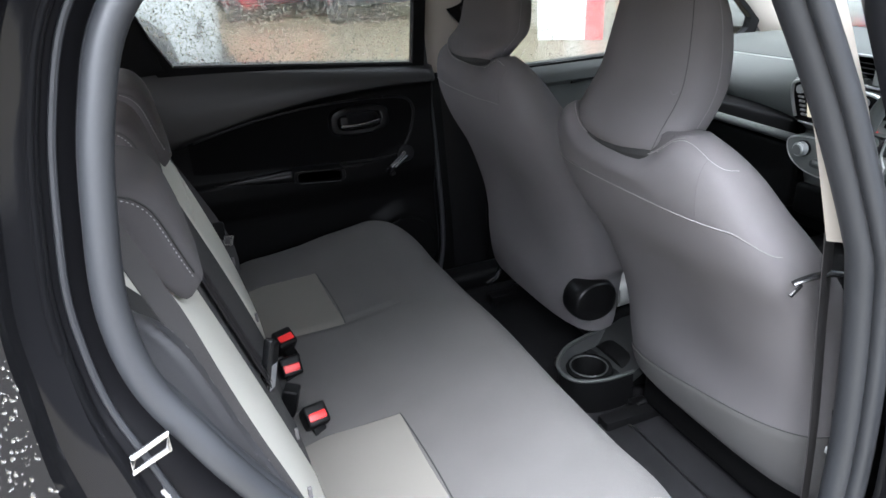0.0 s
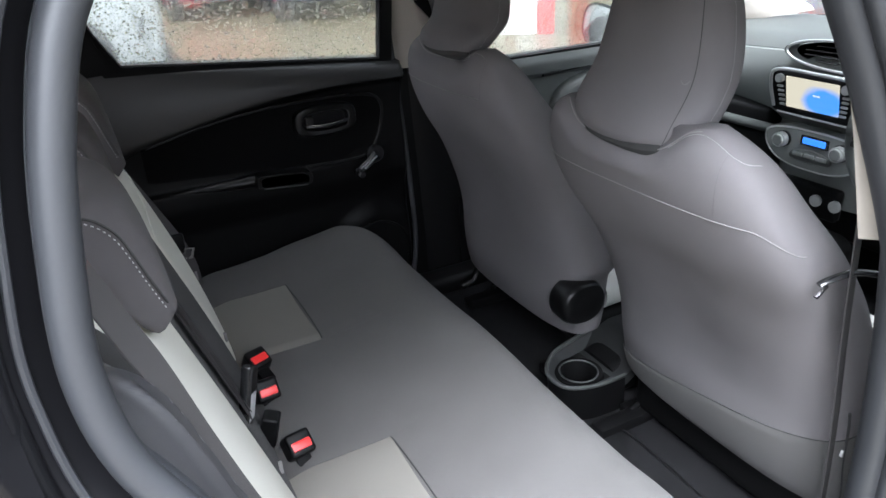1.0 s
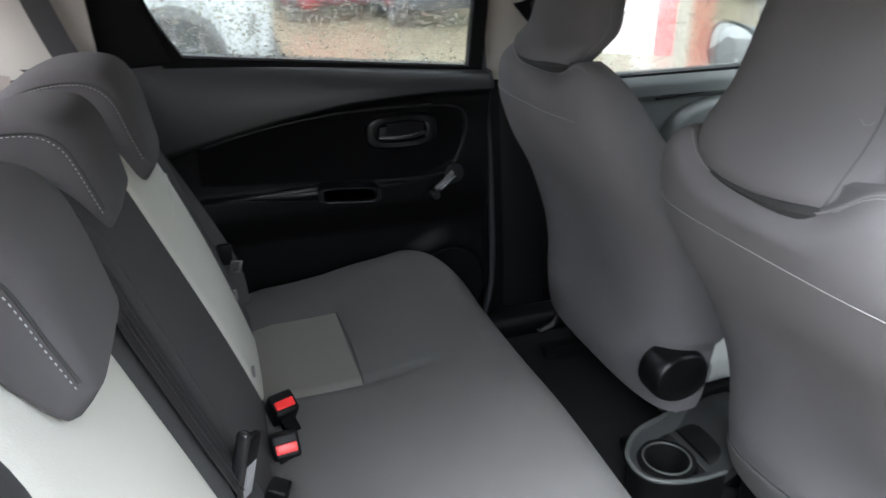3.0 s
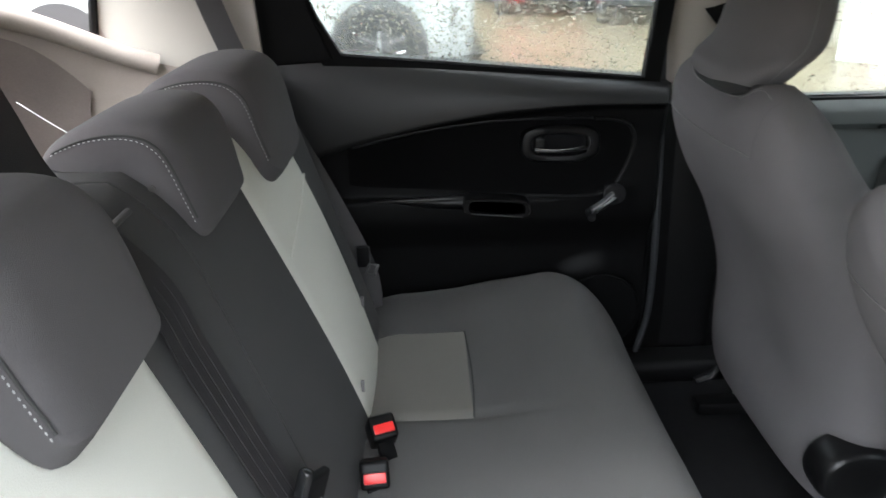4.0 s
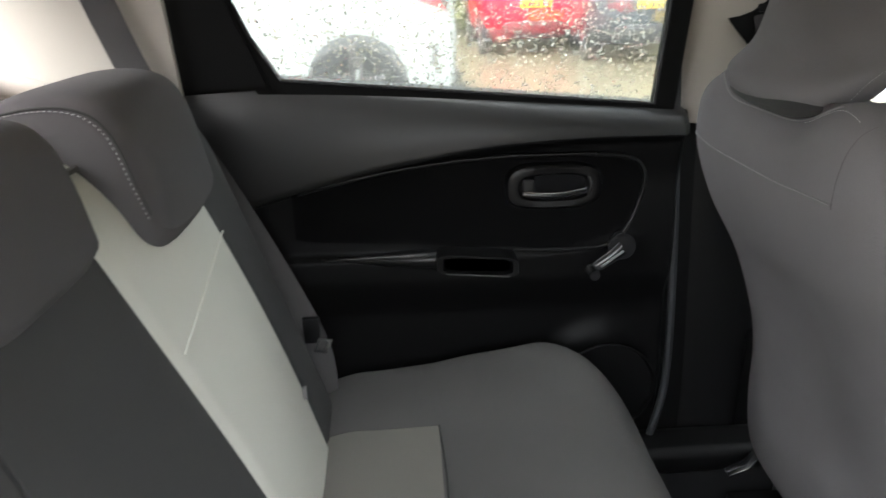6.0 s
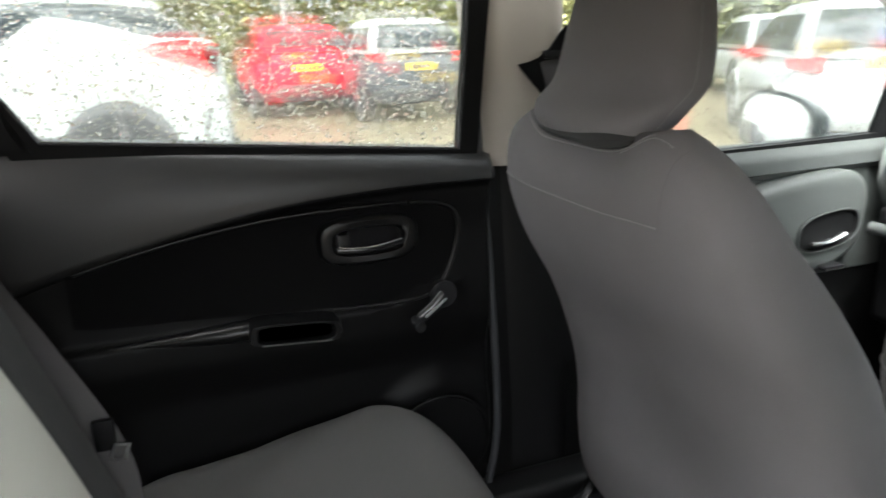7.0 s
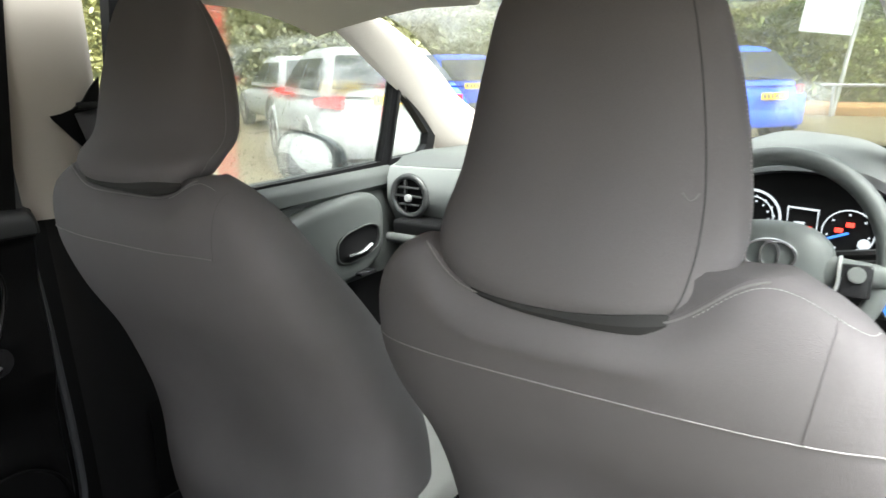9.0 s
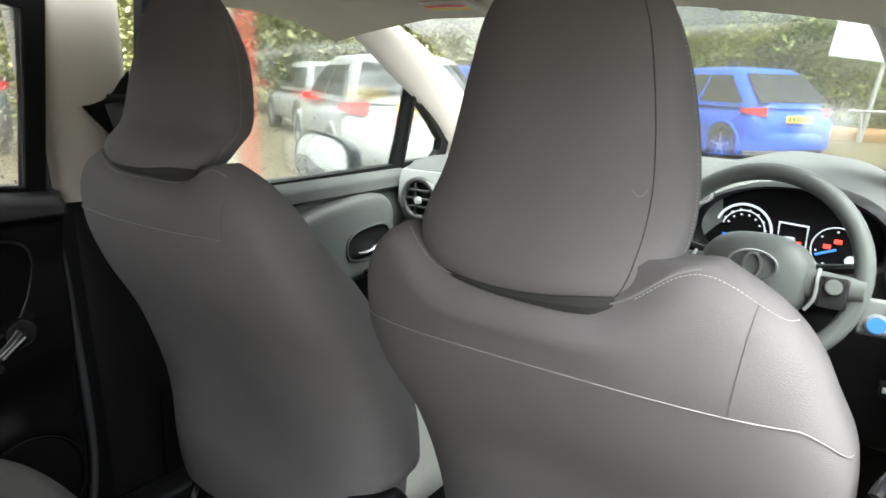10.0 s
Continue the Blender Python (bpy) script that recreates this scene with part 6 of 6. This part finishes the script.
def car(name, label, body_mat, m, L=4.0, W=1.76, H=1.5, roof_mat=None, lamp=1.0, rake=0.35, low_dark=True, plate=True, waist=0.62, tyre=0.32, pz=None):
    """A parked hatchback: x forward from its tail, z up."""
    c = thing(name, label, "car", group="parked cars")
    w = W / 2
    belt = waist * H
    pz = pz or 0.58 * belt + 0.35
    n = 40
    ts = [2 * math.pi * i / n for i in range(n)]
    ST = [(0.0, 0.80, 0.42, 0.80), (0.06, 0.93, 0.34, 0.93), (0.25, 0.99, 0.27, 0.99), (0.6, 1.0, 0.24, 1.0), (1.6, 1.0, 0.22, 0.99), (2.6, 1.0, 0.22, 0.96), (3.2, 0.99, 0.24, 0.92), (3.7, 0.93, 0.27, 0.84), (3.92, 0.8, 0.33, 0.74), (4.0, 0.62, 0.42, 0.64)]
    rings = []
    for x in steps(0, 4.0, 40):
        kw = smooth_table([(s[0], s[1]) for s in ST], x)
        z0 = smooth_table([(s[0], s[2]) for s in ST], x)
        z1 = smooth_table([(s[0], s[3]) for s in ST], x) * belt
        zc, hz = (z0 + z1) / 2, (z1 - z0) / 2
        rings.append([(x * L / 4, w * kw * math.copysign(abs(math.cos(t)) ** 0.42, math.cos(t)) * (1 - 0.04 * max(0, math.sin(t))), zc + hz * math.copysign(abs(math.sin(t)) ** 0.5, math.sin(t))) for t in ts])
    part("body", loft(rings), body_mat, c)
    # greenhouse
    G = [(belt - 0.03, 0.06, 3.05, 0.93), (belt + 0.08, 0.06 + 0.1 * rake, 2.86, 0.9), (belt + 0.3, 0.12 + 0.5 * rake, 2.42, 0.82), (H - 0.07, 0.22 + 0.75 * rake, 2.05, 0.74), (H - 0.02, 0.36 + 0.8 * rake, 1.9, 0.68), (H, 0.6 + 0.8 * rake, 1.6, 0.5)]
    gr = []
    for z, a, b, k in G:
        xm, hx = (a + b) / 2 * L / 4, (b - a) / 2 * L / 4
        gr.append([(xm + hx * math.copysign(abs(math.cos(t)) ** 0.35, math.cos(t)), w * k * math.copysign(abs(math.sin(t)) ** 0.4, math.sin(t)), z) for t in ts])
    part("roof", loft(gr), roof_mat or body_mat, c)

    def on_green(z, side, u):
        a = lerp_table([(g[0], g[1]) for g in G], z) * L / 4
        b = lerp_table([(g[0], g[2]) for g in G], z) * L / 4
        k = lerp_table([(g[0], g[3]) for g in G], z) * w
        if side == 0:
            return Vector((a - 0.012, u * k * 0.86, z))
        if side == 2:
            return Vector((b + 0.012, u * k * 0.86, z))
        return Vector((a + 0.25 + (b - a - 0.55) * u, side * (k + 0.008), z))
    part("rear_window", sheet(lambda u, z: on_green(z, 0, u), steps(-1, 1, 10), steps(belt + 0.06, H - 0.1, 8), (0.02, 0, 0)), CARGLASS, c)
    part("windscreen", sheet(lambda u, z: on_green(z, 2, u), steps(-1, 1, 10), steps(belt + 0.05, H - 0.08, 8), (-0.02, 0, 0)), CARGLASS, c)
    for s in (-1, 1):
        part("side_window", sheet(lambda u, z: on_green(z, s, u * 0.44), steps(0, 1, 8), steps(belt + 0.04, H - 0.13, 8), (0, -s * 0.02, 0)), CARGLASS, c)
        part("side_window", sheet(lambda u, z: on_green(z, s, 0.48 + 0.44 * u), steps(0, 1, 8), steps(belt + 0.04, H - 0.13, 8), (0, -s * 0.02, 0)), CARGLASS, c)
        lampm = part("tail_lamp", loft([[(-0.0 + 0.3 * u * lamp - 0.012, s * (w * (0.7 + 0.3 * math.sin(u * 1.57)) - 0.01 + 0.018), belt - 0.09 + (0.075 - 0.045 * u) * math.cos(t) + 0.02 * u) if j < 6 else
                (0.3 * u * lamp + 0.05, s * (w * (0.7 + 0.3 * math.sin(u * 1.57)) - 0.06), belt - 0.09 + (0.075 - 0.045 * u) * math.cos(t) + 0.02 * u)
                for j, t in enumerate([2 * math.pi * i / 12 for i in range(12)])] for u in steps(0, 1, 8)]), TAIL, c, "red wrap-round tail lamp")
        for xa in (0.16, 0.8):
            x, R = xa * L, tyre
            a = part("wheel_arch", tube([(x + (R + 0.06) * math.cos(t), s * (w * 0.985), R + 0.01 + (R + 0.06) * math.sin(t)) for t in steps(-0.25, math.pi + 0.25, 24)], 0.035, 8), CLAD if low_dark else body_mat, c)
            # Dark disc in place of the shade inside the arch.
            part("arch_shadow", disc(R + 0.05, 0.03, (x, s * (w - 0.012), R + 0.01), "y", 36), CLAD, a)
            wh = part("wheel", loft([[(x + r * math.cos(t), s * y, R + r * math.sin(t)) for t in ts] for r, y in ((R - 0.02, w - 0.2), (R, w - 0.18), (R, w + 0.0), (R - 0.015, w + 0.014), (R - 0.085, w + 0.014), (R - 0.095, w + 0.0))], cap=False), TYRE, c, "black tyre")
            spokes = [tube([(x + 0.04 * math.cos(g), s * w, R + 0.04 * math.sin(g)), (x + (R - 0.1) * math.cos(g), s * (w + 0.004), R + (R - 0.1) * math.sin(g))], 0.016, 6) for g in [2 * math.pi * q / 5 + 0.3 for q in range(5)]]
            part("rim", joined(disc(R - 0.094, 0.02, (x, s * (w - 0.02), R), "y", 32), disc(0.05, 0.03, (x, s * w, R), "y", 16), *spokes), ALLOY, wh, "silver spoked rim")
    part("bumper", loft([[(0.02 - 0.05 * math.cos(u * 1.35) + 0.22 * (1 - math.cos(u * 1.35)) + dx, w * 0.98 * math.sin(u * 1.45) / math.sin(1.45), z) for dx, z in ((0, 0.3), (-0.03, 0.36), (-0.03, 0.5), (0.0, 0.56), (0.15, 0.56), (0.15, 0.3))] for u in steps(-1, 1, 20)]), CLAD if low_dark else body_mat, c)
    if plate:
        pl = part("number_plate", box((0.012, 0.52, 0.11), (-0.045, 0, pz), 0.004), PLATE, c, "yellow plate with dark bars")
        for k in range(6):
            part("plate_bar", box((0.004, 0.045, 0.065), (-0.052, -0.2 + 0.08 * k, pz), 0.001), CLAD, pl)
    part("rear_wiper", tube([on_green(belt + 0.08, 0, 0.05) + Vector((-0.02, 0, 0)), on_green(belt + 0.12, 0, 0.6) + Vector((-0.02, 0, 0))], 0.01, 6), CLAD, c)
    c.matrix_world = m
    return c


WHITE = paint("white_car_paint", (0.25, 0.26, 0.26))


def slab(outline, y0, y1, inset=0.05, n=4):
    """A rounded solid from a side outline in x and z between two values of y."""
    cx = sum(p[0] for p in outline) / len(outline)
    cz = sum(p[1] for p in outline) / len(outline)
    ys = [y0 + inset * (1 - math.sin(math.pi / 2 * k / n)) for k in range(n, -1, -1)]
    sh = [inset * (1 - math.cos(math.pi / 2 * k / n)) for k in range(n, -1, -1)]
    full = list(zip(ys, sh)) + [(y0 + y1 - y, q) for y, q in list(zip(ys, sh))[::-1]]
    rows = []
    for y, q in full:
        ring = []
        for x, z in outline:
            d = math.hypot(x - cx, z - cz)
            k = max(0.0, 1 - q / d)
            ring.append((cx + (x - cx) * k, y, cz + (z - cz) * k))
        rows.append(ring)
    bm = loft(rows)
    bmesh.ops.triangulate(bm, faces=[f for f in bm.faces if len(f.verts) > 4])
    return bm


def rounded(points, n=4):
    return [(p.x, p.z) for p in curve3([(x, 0, z) for x, z in points + points[:1]], n)[:-1]]


cross = thing("parked_car", "white crossover with long red tail lamps, wet with rain", "car", (0, 0, 0), "parked cars")
Y0, Y1 = 5.3, 7.1
part("body", slab(rounded([(0.33, 0.3), (0.372, 0.5), (0.385, 0.8), (0.37, 1.02), (0.345, 1.2), (0.24, 1.285), (-0.1, 1.3), (-0.4, 1.38), (-0.66, 1.435), (-0.86, 1.44), (-1.1, 1.29), (-1.5, 1.14), (-2.4, 1.06), (-3.0, 1.02), (-3.6, 0.92), (-3.9, 0.74), (-3.95, 0.42), (-3.7, 0.26), (-2.0, 0.24), (-0.5, 0.26)]), Y0, Y1, 0.08), WHITE, cross)
part("window_band", slab(rounded([(0.22, 1.2), (0.16, 1.34), (-0.1, 1.49), (-0.7, 1.53), (-1.6, 1.55), (-2.2, 1.42), (-2.95, 1.03), (-1.4, 1.04)]), Y0 + 0.1, Y1 - 0.1, 0.08), CARGLASS, cross, "dark glass of the side and rear windows")
part("roof", slab(rounded([(-0.04, 1.5), (-0.1, 1.56), (-0.5, 1.61), (-1.2, 1.62), (-1.9, 1.56), (-1.7, 1.52), (-0.9, 1.55), (-0.4, 1.54)]), Y0 + 0.16, Y1 - 0.16, 0.04), WHITE, cross, "white roof with a rear spoiler")
for y, d in ((Y0, 1), (Y1, -1)):
    part("tail_lamp", prism([(-0.249, 1.215), (-0.1, 1.262), (0.1, 1.28), (0.345, 1.24), (0.2, 1.212), (0.21, 1.146), (0.3, 1.03), (-0.04, 1.142)], y - 0.012 * d, y + 0.1 * d), TAIL, cross, "long arrow-shaped red tail lamp")
    part("bumper_vent", prism([(0.2, 0.77), (0.25, 0.775), (0.2, 0.6), (0.157, 0.598)], y - 0.006 * d, y + 0.05 * d), CLAD, cross)
    for x in (-0.435, -3.07):
        arch = part("wheel_arch", disc(0.42, 0.03, (x, y + 0.008 * d, 0.44), "y", 40), CLAD, cross, "dark wheel arch")
        wh = part("wheel", loft([[(x + r * math.cos(t), y + d * o, 0.35 + r * math.sin(t)) for t in [2 * math.pi * i / 36 for i in range(36)]] for r, o in ((0.33, 0.2), (0.345, 0.18), (0.345, 0.0), (0.33, -0.016), (0.25, -0.016), (0.24, 0.0))], cap=False), TYRE, cross, "black tyre")
        part("rim_disc", disc(0.245, 0.02, (x, y + 0.01 * d, 0.35), "y", 32), CLAD, wh)
        part("rim", joined(*[tube([(x, y - 0.014 * d, 0.35), (x + 0.235 * math.cos(g), y - 0.014 * d, 0.35 + 0.235 * math.sin(g))], 0.018, 6) for g in [2 * math.pi * q / 5 + 0.3 for q in range(5)]]), ALLOY, wh, "silver spoked rim")
part("sill_cladding", slab(rounded([(0.34, 0.24), (0.36, 0.4), (0.1, 0.36), (-3.9, 0.36), (-3.9, 0.24)], 2), Y0 - 0.01, Y1 + 0.01, 0.03), CLAD, cross)
car("parked_car", "red hatchback with yellow rear plate facing away", paint("red_car_paint", (0.62, 0.012, 0.03)), pose(2.12, 11.4, 0, 0, 0, 90), 3.7, 1.72, 1.52, None, 0.6, 0.1, waist=0.72, pz=0.82)
car("parked_car", "dark grey small car with a pale roof facing away", paint("grey_car_paint", (0.05, 0.055, 0.06)), pose(3.58, 9.9, 0, 0, 0, 90), 3.7, 1.7, 1.55, paint("pale_roof_paint", (0.3, 0.3, 0.29)), 0.6, 0.1, waist=0.68, pz=0.83)
car("parked_car", "dark grey saloon parked beyond the white car", paint("slate_car_paint", (0.06, 0.065, 0.07)), pose(-0.5, 11.6, 0, 0, 0, 90), 4.2, 1.78, 1.42, None, 0.6, 0.3)
car("parked_car", "white small car seen from behind, with orange-red lamps", WHITE, pose(6.05, 4.12, 0, 0, 0, 55), 3.9, 1.72, 1.5, None, 0.5, 0.15, False, waist=0.66)
car("parked_car", "bright blue hatchback with dark rear window facing away", paint("blue_car_paint", (0.02, 0.09, 0.55)), pose(11.9, 1.18, 0, 0, 0, 54), 4.0, 1.72, 1.56, None, 1.0, 0.5, False, pz=0.78)
car("parked_car", "silver-white car parked further along the row", WHITE, pose(10.2, 9.0, 0, 0, 0, 60), 4.1, 1.76, 1.5, None, 0.5, 0.2)
car("parked_car", "blue small car ahead beyond the windscreen", paint("deep_blue_paint", (0.02, 0.06, 0.42)), pose(12.0, 6.6, 0, 0, 0, 60), 4.0, 1.76, 1.5, None, 0.5, 0.2)

# ---- dealer sign ----
totem = thing("sign_totem", "white sign pillar with a red stripe and plain oval badge", "sign", (4.68, 6.62, 0))
totem.rotation_euler = (0, 0, radians(-36))
part("panel", box((0.6, 0.14, 3.4), (0, 0, 1.7), 0.02), mat("white_sign_face", (0.6, 0.61, 0.6), 0.4, var=0.03, bump=0), totem)
part("stripe", box((0.22, 0.15, 3.4), (0.41, 0, 1.7), 0.02), mat("red_sign_stripe", (0.5, 0.004, 0.02), 0.4, var=0.05, bump=0), totem, "red side stripe")
part("badge", tube([(-0.05 + 0.14 * math.cos(t), -0.073, 0.6 + 0.09 * math.sin(t)) for t in [2 * math.pi * i / 30 for i in range(30)]], 0.012, 6, closed=True), SILVER, totem, "plain oval badge")

# ---- hedge, trees and post ----
def leaf_material(name, a, b):
    m = mat(name, a, 0.6, var=0.4, big=0.6, fine=9, bump=0.0, alt=b)
    return m


def foliage(name, label, boxes, count, size, seed, material):
    """Leaf clumps scattered in a set of boxes, denser towards their middles."""
    rnd = random.Random(seed)
    verts, faces = [], []
    for (x0, y0, z0), (x1, y1, z1), share in boxes:
        for _ in range(int(count * share)):
            p = Vector((rnd.uniform(x0, x1), rnd.uniform(y0, y1), z0 + (z1 - z0) * rnd.random() ** 0.85))
            p += Vector((noise.noise(p * 0.5), noise.noise(p * 0.5 + Vector((7, 0, 0))), noise.noise(p * 0.4 + Vector((0, 9, 0))))) * 0.9
            q = Euler((rnd.uniform(-1, 1), rnd.uniform(-1, 1), rnd.uniform(0, 6.28))).to_matrix()
            s = size * rnd.uniform(0.5, 1.3)
            k = len(verts)
            for v in ((-1, 0, 0), (-0.3, -0.45, 0.12), (0.6, -0.3, 0.1), (1, 0, 0), (0.5, 0.4, -0.1), (-0.4, 0.42, 0.1)):
                verts.append(p + q @ Vector(v) * s)
            faces += [(k, k + 1, k + 2, k + 3), (k, k + 3, k + 4, k + 5)]
    me = bpy.data.meshes.new(name)
    me.from_pydata(verts, [], faces)
    me.materials.append(material)
    return tagged(new(name, me), label, "hedge", kind="stuff")


foliage("hedge", "tall yellow-green ivy hedge behind the parked cars", [((-12, 15.5, 0), (14, 17.5, 6.5), 1.0)], 70000, 0.09, 21, leaf_material("ivy_leaves", (0.11, 0.125, 0.04), (0.32, 0.315, 0.12)))
foliage("hedge", "green hedge across the end of the yard", [((21, -8, 0), (24, 12, 7), 1.0)], 60000, 0.1, 22, leaf_material("hedge_leaves", (0.1, 0.15, 0.03), (0.28, 0.33, 0.075)))
foliage("hedge", "pale trees beyond the corner of the yard", [((14, 12, 0), (22, 17, 6.0), 1.0)], 22000, 0.13, 23, leaf_material("tree_leaves", (0.1, 0.115, 0.05), (0.3, 0.3, 0.15)))
# Plain boxes behind the leaves; darker green paints in the hedges' inner shade.
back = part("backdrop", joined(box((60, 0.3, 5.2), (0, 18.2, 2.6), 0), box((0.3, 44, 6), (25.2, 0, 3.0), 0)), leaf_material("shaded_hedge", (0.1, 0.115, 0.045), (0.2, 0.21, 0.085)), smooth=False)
tagged(back, "plain boxes behind the hedges in a shaded leaf colour", "hedge", kind="structure")
post = thing("sign_post", "leaning white post with a blank white sign board", "sign", (19.6, 0.88, 0))
post.rotation_euler = (radians(7), 0, 0)
part("pole", tube([(0, 0, 0), (0, 0, 3.0)], 0.05, 12), mat("pale_metal", (0.35, 0.36, 0.36), 0.5, var=0.05), post)
part("board", box((0.03, 1.15, 1.1), (-0.06, 0.62, 2.45), 0.005), mat("white_board", (0.75, 0.78, 0.78), 0.5, var=0.05, bump=0), post, "blank white board")
bank = part("earth_bank", box((1.6, 16, 0.35), (20.6, 0, 0.1), 0.12, 3), mat("orange_brown_earth", (0.25, 0.13, 0.05), 0.9, var=0.4, big=2, fine=20, bump=0.6, depth=0.03))
tagged(bank, "orange-brown leaf litter bank", "bank", kind="structure")
rail = thing("metal_rail", "low pale metal rail by the bank", "rail")
part("bar", tube([(19.4, -6, 0.75), (19.4, 1.2, 0.75)], 0.04, 10), ALLOY, rail)
for y in (-5, -3, -1, 0.9):
    part("upright", tube([(19.4, y, 0), (19.4, y, 0.75)], 0.04, 10), ALLOY, rail)
lamp_post = thing("lamp_post", "thin grey lamp post behind the red car", "street lamp", (2.2, 13.8, 0))
part("pole", tube([(0, 0, 0), (0, 0, 6)], 0.06, 10), SILVER, lamp_post)
